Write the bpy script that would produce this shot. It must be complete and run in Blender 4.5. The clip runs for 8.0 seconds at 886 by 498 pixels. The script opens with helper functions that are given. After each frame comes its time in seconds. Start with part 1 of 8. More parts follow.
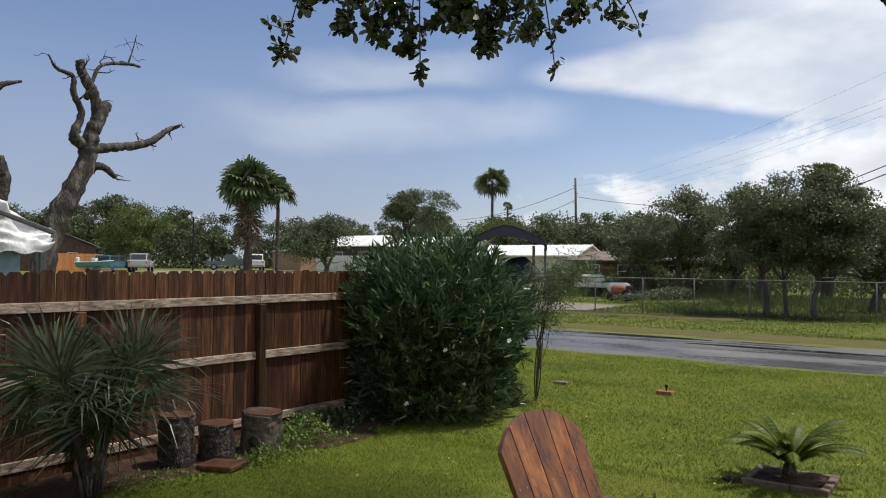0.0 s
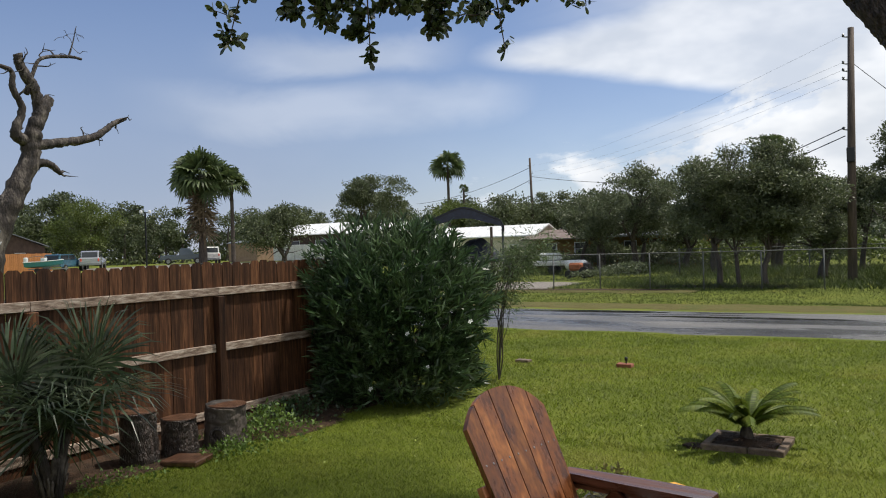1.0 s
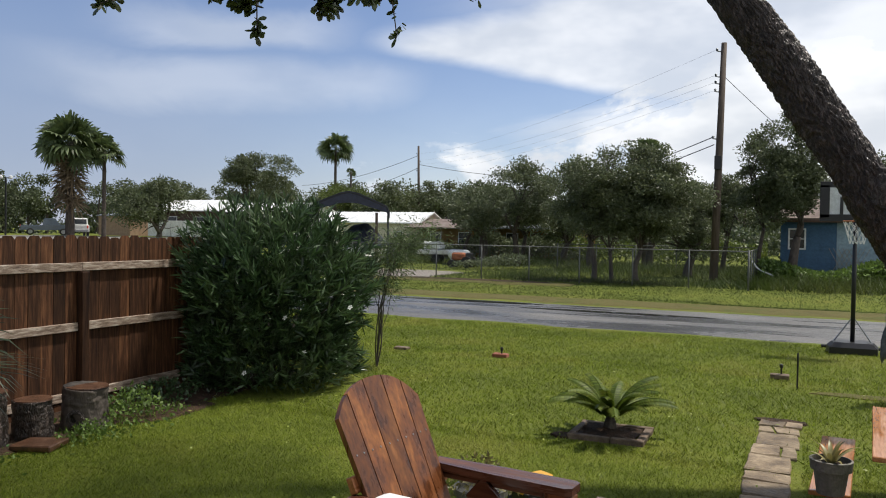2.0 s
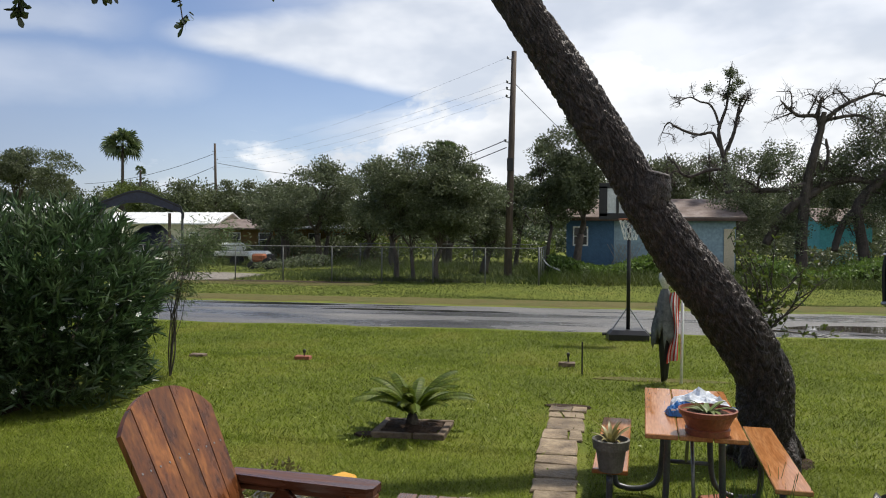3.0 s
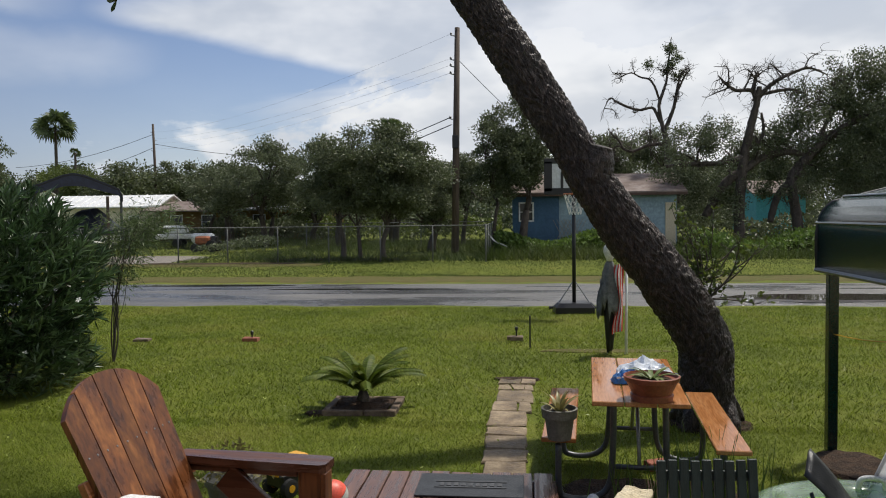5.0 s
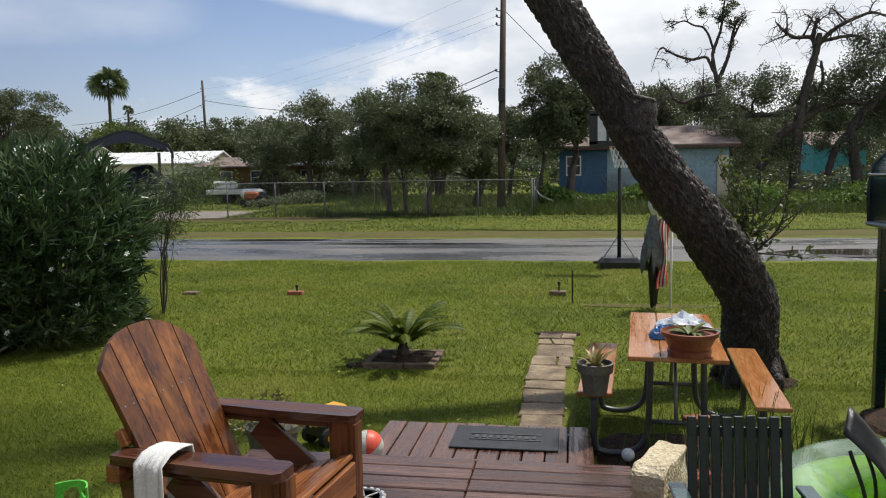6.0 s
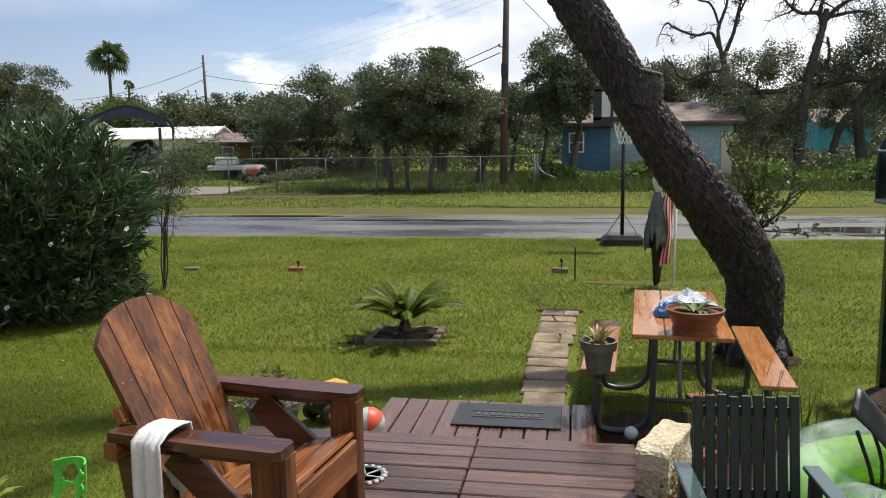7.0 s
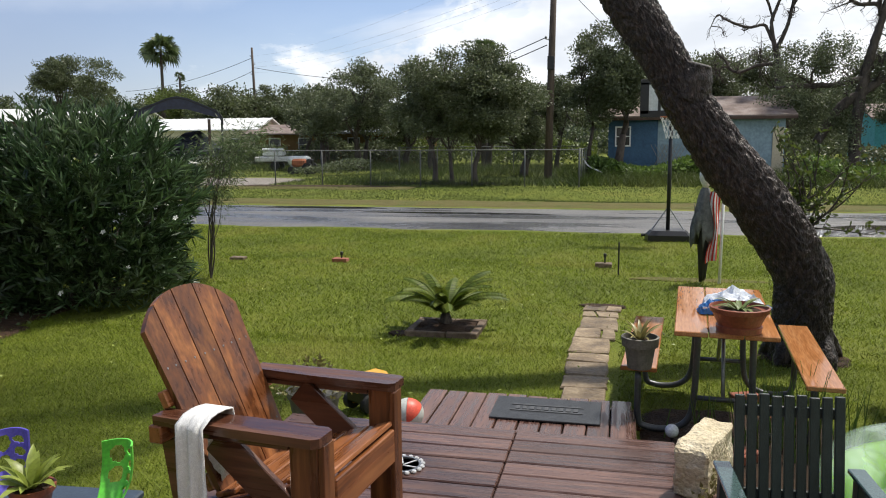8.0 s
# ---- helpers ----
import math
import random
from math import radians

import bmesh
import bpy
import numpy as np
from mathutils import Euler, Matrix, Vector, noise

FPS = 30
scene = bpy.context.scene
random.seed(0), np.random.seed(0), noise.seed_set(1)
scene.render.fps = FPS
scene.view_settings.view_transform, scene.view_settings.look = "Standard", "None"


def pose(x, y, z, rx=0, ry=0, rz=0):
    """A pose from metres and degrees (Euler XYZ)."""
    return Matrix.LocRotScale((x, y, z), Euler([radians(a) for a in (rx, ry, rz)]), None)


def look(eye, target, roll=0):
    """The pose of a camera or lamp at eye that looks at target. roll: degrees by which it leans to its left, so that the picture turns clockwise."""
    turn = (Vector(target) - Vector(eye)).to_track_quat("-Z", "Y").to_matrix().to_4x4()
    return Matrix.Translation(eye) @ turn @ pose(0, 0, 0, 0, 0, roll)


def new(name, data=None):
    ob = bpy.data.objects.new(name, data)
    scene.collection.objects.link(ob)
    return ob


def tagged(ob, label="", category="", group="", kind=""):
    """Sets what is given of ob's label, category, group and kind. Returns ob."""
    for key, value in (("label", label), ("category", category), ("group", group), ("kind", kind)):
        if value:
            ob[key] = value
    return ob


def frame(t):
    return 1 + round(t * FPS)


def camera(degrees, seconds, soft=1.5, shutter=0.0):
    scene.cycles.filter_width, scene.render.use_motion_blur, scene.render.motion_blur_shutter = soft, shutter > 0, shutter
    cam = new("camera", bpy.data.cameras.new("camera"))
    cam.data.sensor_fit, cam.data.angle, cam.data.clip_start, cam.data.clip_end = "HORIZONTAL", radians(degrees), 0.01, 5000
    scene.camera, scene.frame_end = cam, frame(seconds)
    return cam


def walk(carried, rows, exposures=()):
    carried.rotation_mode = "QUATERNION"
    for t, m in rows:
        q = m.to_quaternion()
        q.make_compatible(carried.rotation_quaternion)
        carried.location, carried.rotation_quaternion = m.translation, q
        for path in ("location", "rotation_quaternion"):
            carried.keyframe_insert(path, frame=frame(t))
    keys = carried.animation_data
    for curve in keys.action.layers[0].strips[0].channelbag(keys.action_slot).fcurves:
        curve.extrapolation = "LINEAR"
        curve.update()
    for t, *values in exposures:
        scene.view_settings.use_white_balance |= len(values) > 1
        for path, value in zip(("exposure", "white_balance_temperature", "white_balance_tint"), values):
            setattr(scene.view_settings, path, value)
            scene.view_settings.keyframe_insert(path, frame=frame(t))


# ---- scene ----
cam = camera(59.4, 8.0, soft=1.05)

PATH = [
    (0, (-0.197, 0.137, 1.917), (-1.372, 1.755, 1.957), 0.6),
    (0.5, (-0.201, 0.122, 1.913), (-1.308, 1.788, 1.915), -1.0),
    (1, (-0.19, 0.128, 1.906), (-1.277, 1.807, 1.904), -1.8),
    (1.2, (-0.183, 0.138, 1.892), (-1.226, 1.844, 1.871), -0.9),
    (2.3, (-0.19, 0.17, 1.923), (-0.93, 2.028, 1.882), 0.7),
    (2.5, (-0.179, 0.181, 1.919), (-0.843, 2.067, 1.873), 0.5),
    (3, (-0.177, 0.206, 1.916), (-0.524, 2.176, 1.882), 0.4),
    (3.5, (-0.181, 0.212, 1.919), (-0.395, 2.201, 1.9), 0.5),
    (4, (-0.186, 0.194, 1.911), (-0.392, 2.183, 1.874), 0.1),
    (4.2, (-0.18, 0.191, 1.908), (-0.38, 2.18, 1.845), -0.4),
    (5.3, (-0.175, 0.196, 1.895), (-0.404, 2.18, 1.79), -1.0),
    (5.5, (-0.141, 0.19, 1.892), (-0.482, 2.157, 1.763), -1.5),
    (6, (-0.101, 0.236, 1.889), (-0.435, 2.198, 1.685), -1.0),
    (6.5, (-0.127, 0.261, 1.878), (-0.468, 2.216, 1.634), 0.1),
    (7, (-0.117, 0.3, 1.876), (-0.455, 2.254, 1.613), -0.8),
    (7.5, (-0.116, 0.25, 1.885), (-0.54, 2.187, 1.621), 0.2),
    (8, (-0.102, 0.295, 1.876), (-0.549, 2.225, 1.596), -0.4),
]
walk(cam, [(t, look(eye, target, roll)) for t, eye, target, roll in PATH],
     [(0, -0.05), (2.5, 0.0), (3.4, 0.0), (4.0, -0.2), (5.5, -0.25), (6.0, -0.08), (6.6, 0.16), (8, 0.17)])

# ---- world, sun ----
SUN_DIR = Vector((0.44, 0.52, 1.38)).normalized()
world = bpy.data.worlds.new("sky")
scene.world = world
world.use_nodes = True
wn, wl = world.node_tree.nodes, world.node_tree.links
bg = wn["Background"]
sky = wn.new("ShaderNodeTexSky")
sky.sky_type, sky.sun_disc = "NISHITA", False
sky.sun_elevation = math.asin(SUN_DIR.z)
sky.sun_rotation = math.atan2(SUN_DIR.x, SUN_DIR.y)
sky.air_density, sky.dust_density, sky.ozone_density = 1.0, 0.2, 3.5
geo = wn.new("ShaderNodeTexCoord")
sep = wn.new("ShaderNodeSeparateXYZ")
wl.new(geo.outputs["Generated"], sep.inputs[0])


def wmath(op, a, b=None, c=None):
    n = wn.new("ShaderNodeMath")
    n.operation = op
    for i, v in enumerate((a, b, c)):
        if v is None:
            continue
        if isinstance(v, (int, float)):
            n.inputs[i].default_value = v
        else:
            wl.new(v, n.inputs[i])
    return n.outputs[0]


def wramp(v, lo, hi):
    n = wn.new("ShaderNodeMapRange")
    n.interpolation_type = "SMOOTHSTEP"
    n.inputs["From Min"].default_value, n.inputs["From Max"].default_value = lo, hi
    wl.new(v, n.inputs["Value"])
    return n.outputs[0]


def wnoise(vec, scale, detail, rough, dist, off):
    m = wn.new("ShaderNodeMapping")
    m.inputs["Location"].default_value = off
    wl.new(vec, m.inputs["Vector"])
    n = wn.new("ShaderNodeTexNoise")
    n.inputs["Scale"].default_value, n.inputs["Detail"].default_value = scale, detail
    n.inputs["Roughness"].default_value, n.inputs["Distortion"].default_value = rough, dist
    wl.new(m.outputs[0], n.inputs["Vector"])
    return n.outputs["Fac"]


# high thin cloud on a flat layer, heaped cloud low down towards the bright side
zz = wmath("MAXIMUM", wmath("ADD", sep.outputs[2], 0.16), 0.05)
flat = wn.new("ShaderNodeCombineXYZ")
wl.new(wmath("DIVIDE", sep.outputs[0], zz), flat.inputs[0])
wl.new(wmath("DIVIDE", sep.outputs[1], zz), flat.inputs[1])
side = wramp(wmath("SUBTRACT", sep.outputs[0], wmath("MULTIPLY", sep.outputs[1], 0.35)), -1.05, 0.15)
streak = wn.new("ShaderNodeMapping")
streak.inputs["Rotation"].default_value = (0, 0, radians(-32))
streak.inputs["Scale"].default_value = (0.55, 1.5, 1)
wl.new(flat.outputs[0], streak.inputs["Vector"])
thin = wnoise(streak.outputs[0], 0.62, 6, 0.52, 0.9, (3.6, 1.1, 0))
thin_mask = wramp(wmath("ADD", thin, wmath("MULTIPLY", side, 0.40)), 0.52, 0.78)
# a bank of heaped cloud ahead, ending towards the darker side
bank = wmath("MULTIPLY", wramp(wmath("DIVIDE", sep.outputs[0], wmath("MAXIMUM", sep.outputs[1], 0.05)), -0.80, -0.26),
             wmath("SUBTRACT", 1.0, wramp(sep.outputs[2], 0.17, 0.36)))
stretch = wn.new("ShaderNodeMapping")
stretch.inputs["Scale"].default_value = (1, 1, 2.1)
wl.new(geo.outputs["Generated"], stretch.inputs["Vector"])
heap = wnoise(stretch.outputs[0], 3.4, 8, 0.56, 0.15, (0.4, 7.3, 2.2))
low = wmath("SUBTRACT", 1.0, wramp(sep.outputs[2], 0.10, 0.62))
lift = wmath("MULTIPLY", wmath("MULTIPLY", wmath("SUBTRACT", 1.0, side), sep.outputs[2]), -0.7)
heap_mask = wmath("MULTIPLY", wramp(wmath("ADD", wmath("ADD", heap, lift), wmath("MAXIMUM", wmath("MULTIPLY", side, 0.19), wmath("MULTIPLY", bank, 0.27))), 0.60, 0.68), low)
turn = wmath("MULTIPLY", wmath("ARCTAN2", sep.outputs[0], sep.outputs[1]), 57.3)
rise_ = wmath("MULTIPLY", wmath("ARCSINE", sep.outputs[2]), 57.3)
soft_edge = wnoise(stretch.outputs[0], 5.5, 5, 0.55, 0.3, (4, 1, 9))
fray = wmath("MULTIPLY", wmath("SUBTRACT", soft_edge, 0.5), 4.0)
past = wmath("ADD", turn, 32.0)
over_low = wmath("SUBTRACT", wmath("ADD", rise_, wmath("MULTIPLY", fray, 0.45)), wmath("MULTIPLY_ADD", past, -0.17, 13.4))
under_high = wmath("SUBTRACT", wmath("MULTIPLY_ADD", past, 0.27, 13.9), wmath("ADD", rise_, fray))
wedge = wmath("MULTIPLY", wmath("MULTIPLY", wramp(over_low, -0.3, 0.9), wramp(under_high, -0.6, 2.6)), wramp(past, -1.0, 6.0))
streaks = wmath("MULTIPLY", wmath("MULTIPLY", wramp(wmath("ABSOLUTE", wmath("SUBTRACT", wmath("ADD", rise_, fray), 10.2)), 2.6, 0.4), wramp(turn, -58, -44)), wramp(turn, -24, -31))
upper = wmath("MULTIPLY", wmath("MULTIPLY", wramp(wmath("ABSOLUTE", wmath("SUBTRACT", wmath("ADD", rise_, fray), 14.2)), 1.9, 0.3), wramp(turn, -51, -40)), wramp(turn, -29, -38))
veil = wmath("MAXIMUM", wmath("MULTIPLY", wedge, 0.80), wmath("MAXIMUM", wmath("MULTIPLY", streaks, 0.26), wmath("MULTIPLY", upper, 0.42)))
thin_on = wramp(turn, -30, -8)
cloud = wmath("MAXIMUM", wmath("MAXIMUM", wmath("MULTIPLY", wmath("MULTIPLY", thin_mask, 0.80), thin_on), veil), heap_mask)
shade_noise = wnoise(stretch.outputs[0], 6.0, 4, 0.5, 0, (1, 2, 5))
cloud_tone = wn.new("ShaderNodeMix")
cloud_tone.data_type = "RGBA"
cloud_tone.inputs["A"].default_value = (6.6, 7.0, 7.6, 1)
cloud_tone.inputs["B"].default_value = (9.8, 9.9, 10.0, 1)
wl.new(wramp(shade_noise, 0.35, 0.65), cloud_tone.inputs["Factor"])
mixed = wn.new("ShaderNodeMix")
mixed.data_type = "RGBA"
haze = wmath("MULTIPLY", wmath("SUBTRACT", 1.0, wramp(sep.outputs[2], -0.02, 0.26)), wmath("MULTIPLY_ADD", side, 0.36, 0.08))
wl.new(wmath("MAXIMUM", cloud, haze), mixed.inputs["Factor"])
tint = wn.new("ShaderNodeMix")
tint.data_type, tint.blend_type = "RGBA", "MULTIPLY"
tint.inputs["Factor"].default_value = 1.0
tint.inputs["B"].default_value = (1.08, 0.98, 1.02, 1)
wl.new(sky.outputs[0], tint.inputs["A"])
grey = wn.new("ShaderNodeMix")
grey.data_type = "RGBA"
grey.inputs["B"].default_value = (2.75, 3.4, 4.9, 1)
wl.new(wmath("MULTIPLY", wmath("MULTIPLY", wmath("SUBTRACT", 1.0, wramp(turn, -52, -16)), wmath("SUBTRACT", 1.0, wramp(sep.outputs[2], 0.08, 0.34))), 0.75), grey.inputs["Factor"])
wl.new(tint.outputs["Result"], grey.inputs["A"])
wl.new(grey.outputs["Result"], mixed.inputs["A"])
wl.new(cloud_tone.outputs["Result"], mixed.inputs["B"])
wl.new(mixed.outputs["Result"], bg.inputs["Color"])
bg.inputs["Strength"].default_value = 0.112

sun = new("sun", bpy.data.lights.new("sun", "SUN"))
sun.data.energy, sun.data.angle, sun.data.color = 4.3, radians(3.0), (1.0, 0.94, 0.84)
sun.matrix_world = look(SUN_DIR * 60, (0, 0, 0))


# ---- materials ----
def ramp_node(nodes, stops):
    r = nodes.new("ShaderNodeValToRGB")
    els = r.color_ramp.elements
    els[0].position, els[0].color = stops[0][0], (*stops[0][1], 1)
    els[1].position, els[1].color = stops[-1][0], (*stops[-1][1], 1)
    for p, c in stops[1:-1]:
        e = els.new(p)
        e.color = (*c, 1)
    return r


def material(name, c1, c2, scale=8.0, rough=0.6, bump=0.2, stretch=(1, 1, 1), c3=None, fine=6.0, metal=0.0,
             vary=0.0, rough2=None, coat=0.0, leaf=0.0, island=0.0, detail=6, bump_dist=0.01):
    """Two-scale noise colour with bump; vary: by object; island: by loose piece; leaf: light passing through."""
    m = bpy.data.materials.new(name)
    m.use_nodes = True
    n, l = m.node_tree.nodes, m.node_tree.links
    p = n["Principled BSDF"]
    tc = n.new("ShaderNodeTexCoord")
    mp = n.new("ShaderNodeMapping")
    mp.inputs["Scale"].default_value = stretch
    l.new(tc.outputs["Object"], mp.inputs["Vector"])
    big = n.new("ShaderNodeTexNoise")
    big.inputs["Scale"].default_value, big.inputs["Detail"].default_value = scale, detail
    big.inputs["Roughness"].default_value = 0.6
    small = n.new("ShaderNodeTexNoise")
    small.inputs["Scale"].default_value, small.inputs["Detail"].default_value = scale * fine, 4
    vec = mp.outputs[0]
    if vary or island:
        src = n.new("ShaderNodeObjectInfo") if vary else n.new("ShaderNodeNewGeometry")
        rnd = src.outputs["Random"] if vary else src.outputs["Random Per Island"]
        if vary:
            add = n.new("ShaderNodeVectorMath")
            add.operation = "MULTIPLY_ADD"
            cmb = n.new("ShaderNodeCombineXYZ")
            for i in range(3):
                l.new(rnd, cmb.inputs[i])
            l.new(cmb.outputs[0], add.inputs[0])
            add.inputs[1].default_value = (37, 53, 71)
            l.new(mp.outputs[0], add.inputs[2])
            vec = add.outputs[0]
    l.new(vec, big.inputs["Vector"])
    l.new(vec, small.inputs["Vector"])
    stops = [(0.3, c1), (0.68, c2)] if c3 is None else [(0.28, c1), (0.5, c2), (0.72, c3)]
    r = ramp_node(n, stops)
    l.new(big.outputs["Fac"], r.inputs[0])
    mul = n.new("ShaderNodeMix")
    mul.data_type, mul.blend_type = "RGBA", "MULTIPLY"
    mul.inputs["Factor"].default_value = 0.55
    r2 = ramp_node(n, [(0.3, (0.62, 0.62, 0.62)), (0.7, (1.25, 1.25, 1.25))])
    l.new(small.outputs["Fac"], r2.inputs[0])
    l.new(r.outputs[0], mul.inputs["A"])
    l.new(r2.outputs[0], mul.inputs["B"])
    col = mul.outputs["Result"]
    amount = vary or island
    if amount:
        hv = n.new("ShaderNodeHueSaturation")
        mr = n.new("ShaderNodeMapRange")
        mr.inputs["To Min"].default_value, mr.inputs["To Max"].default_value = 1 - amount, 1 + amount
        l.new(rnd, mr.inputs["Value"])
        l.new(mr.outputs[0], hv.inputs["Value"])
        l.new(col, hv.inputs["Color"])
        col = hv.outputs[0]
    l.new(col, p.inputs["Base Color"])
    p.inputs["Roughness"].default_value, p.inputs["Metallic"].default_value = rough, metal
    p.inputs["Coat Weight"].default_value = coat
    p.inputs["Coat Roughness"].default_value = 0.12
    if rough2 is not None:
        mr = n.new("ShaderNodeMapRange")
        mr.inputs["From Min"].default_value, mr.inputs["From Max"].default_value = 0.4, 0.62
        mr.inputs["To Min"].default_value, mr.inputs["To Max"].default_value = rough, rough2
        l.new(big.outputs["Fac"], mr.inputs["Value"])
        l.new(mr.outputs[0], p.inputs["Roughness"])
    if bump:
        b = n.new("ShaderNodeBump")
        b.inputs["Strength"].default_value, b.inputs["Distance"].default_value = bump, bump_dist
        l.new(small.outputs["Fac"], b.inputs["Height"])
        l.new(b.outputs[0], p.inputs["Normal"])
    if leaf:
        t = n.new("ShaderNodeBsdfTranslucent")
        l.new(col, t.inputs["Color"])
        mx = n.new("ShaderNodeMixShader")
        mx.inputs[0].default_value = leaf
        l.new(p.outputs[0], mx.inputs[1])
        l.new(t.outputs[0], mx.inputs[2])
        l.new(mx.outputs[0], n["Material Output"].inputs["Surface"])
    return m


def plain(name, c, rough=0.5, metal=0.0, coat=0.0, bump=0.05):
    return material(name, tuple(v * 0.86 for v in c), tuple(min(1, v * 1.08) for v in c), 14, rough, bump, metal=metal, coat=coat)


def boards(name, c1, c2, c3, axis, rough=0.5, rough2=None, vary=0.25, bump=0.35, coat=0.0, scale=3.0):
    s = [9.0, 9.0, 9.0]
    s[axis] = 0.7
    return material(name, c1, c2, scale, rough, bump, tuple(s), c3, 4.0, vary=vary, rough2=rough2, coat=coat, bump_dist=0.004)


M = {}
M["lawn"] = material("lawn_soil_and_turf", (0.082, 0.106, 0.012), (0.128, 0.156, 0.018), 0.55, 0.9, 0.8, c3=(0.165, 0.170, 0.028), fine=90, bump_dist=0.03)
M["blade"] = material("grass_blade", (0.100, 0.136, 0.014), (0.160, 0.208, 0.021), 0.55, 0.45, 0, c3=(0.25, 0.262, 0.048), island=0.6, leaf=0.42)
M["weed"] = material("tall_grass_blade", (0.034, 0.056, 0.012), (0.058, 0.084, 0.018), 0.25, 0.6, 0, c3=(0.092, 0.106, 0.030), island=0.3, leaf=0.4)
M["road"] = material("wet_asphalt_chip_seal", (0.038, 0.037, 0.036), (0.095, 0.092, 0.088), 0.7, 0.16, 1.0, (0.35, 1.5, 1), c3=(0.17, 0.163, 0.153), fine=26, rough2=0.62, bump_dist=0.03)
M["gravel"] = material("gravel_drive", (0.16, 0.14, 0.12), (0.28, 0.25, 0.22), 2.0, 0.9, 0.6, fine=20)
M["verge"] = material("dry_verge_grass", (0.075, 0.066, 0.018), (0.115, 0.10, 0.03), 1.2, 0.9, 0.7, c3=(0.065, 0.085, 0.014), fine=40, bump_dist=0.03)
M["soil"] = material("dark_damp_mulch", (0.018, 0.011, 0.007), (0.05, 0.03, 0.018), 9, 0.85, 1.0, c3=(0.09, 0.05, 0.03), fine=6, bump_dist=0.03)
M["fence"] = boards("stained_cedar_board", (0.020, 0.0085, 0.0045), (0.066, 0.028, 0.013), (0.15, 0.068, 0.031), 2, 0.7, vary=0.55, bump=0.6)
M["rail"] = material("weathered_bare_rail", (0.05, 0.024, 0.013), (0.27, 0.20, 0.15), 4.0, 0.8, 0.6, (14, 1.6, 9), c3=(0.55, 0.48, 0.40), vary=0.1)
M["deck_x"] = boards("wet_stained_deck_board", (0.044, 0.023, 0.018), (0.105, 0.056, 0.044), (0.175, 0.100, 0.079), 0, 0.16, 0.5, 0.3, 0.25)
M["deck_y"] = boards("wet_stained_step_board", (0.044, 0.023, 0.018), (0.105, 0.056, 0.044), (0.175, 0.100, 0.079), 1, 0.16, 0.5, 0.3, 0.25)
M["chair"] = boards("stained_pine_slat", (0.036, 0.012, 0.006), (0.150, 0.052, 0.017), (0.29, 0.115, 0.036), 2, 0.25, 0.5, 0.22, 0.2, scale=1.6)
M["chair_x"] = boards("dark_stained_pine_arm", (0.030, 0.011, 0.008), (0.075, 0.028, 0.015), (0.14, 0.056, 0.028), 0, 0.10, 0.5, 0.2, 0.2, scale=1.6)
M["chair_y"] = boards("stained_pine_seat", (0.09, 0.03, 0.010), (0.24, 0.085, 0.028), (0.34, 0.14, 0.05), 1, 0.16, 0.5, 0.2, 0.2, scale=1.6)
M["table"] = boards("varnished_plank_top", (0.34, 0.135, 0.046), (0.41, 0.175, 0.064), (0.47, 0.225, 0.095), 1, 0.05, 0.22, 0.08, 0.04)
M["bark"] = material("furrowed_oak_bark", (0.008, 0.006, 0.005), (0.036, 0.026, 0.021), 30, 0.38, 1.0, (1, 1, 0.35), c3=(0.13, 0.10, 0.085), fine=3.0, bump_dist=0.03)
M["bark_far"] = material("grey_brown_bark", (0.032, 0.025, 0.020), (0.10, 0.081, 0.067), 4, 0.85, 0.8, (1, 1, 0.4), fine=4, bump_dist=0.03)
M["bark_dead"] = material("bare_weathered_limb", (0.008, 0.006, 0.005), (0.030, 0.022, 0.018), 7, 0.8, 1.0, (1, 1, 0.4), c3=(0.17, 0.145, 0.12), fine=4, bump_dist=0.03)
M["oak"] = material("oak_leaf", (0.070, 0.090, 0.043), (0.116, 0.140, 0.069), 1.2, 0.5, 0, c3=(0.165, 0.186, 0.10), island=0.35, leaf=0.32)
M["oak_light"] = material("light_green_leaf", (0.055, 0.085, 0.016), (0.105, 0.14, 0.028), 1.0, 0.5, 0, c3=(0.14, 0.17, 0.04), island=0.35, leaf=0.35)
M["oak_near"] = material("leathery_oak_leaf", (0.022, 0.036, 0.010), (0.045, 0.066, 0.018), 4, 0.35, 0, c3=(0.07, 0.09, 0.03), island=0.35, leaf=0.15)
M["woods"] = material("distant_wood_leaf", (0.055, 0.074, 0.034), (0.09, 0.112, 0.05), 0.12, 0.6, 0, c3=(0.125, 0.145, 0.065), island=0.35, leaf=0.3)
M["oleander"] = material("oleander_leaf", (0.026, 0.056, 0.020), (0.055, 0.100, 0.038), 1.6, 0.36, 0, c3=(0.12, 0.170, 0.078), island=0.65, leaf=0.25)
M["willow"] = material("narrow_sapling_leaf", (0.09, 0.135, 0.05), (0.16, 0.21, 0.085), 3, 0.5, 0, island=0.4, leaf=0.35)
M["palm"] = material("palm_frond_green", (0.045, 0.070, 0.024), (0.08, 0.115, 0.042), 2, 0.6, 0, c3=(0.13, 0.16, 0.05), island=0.4, leaf=0.25)
M["palm_near"] = material("fan_palm_leaf", (0.022, 0.040, 0.018), (0.050, 0.076, 0.036), 3, 0.35, 0, c3=(0.12, 0.14, 0.085), island=0.5, leaf=0.25)
M["palm_dead"] = material("dead_palm_skirt", (0.10, 0.07, 0.04), (0.2, 0.15, 0.09), 3, 0.8, 0, island=0.3, leaf=0.2)
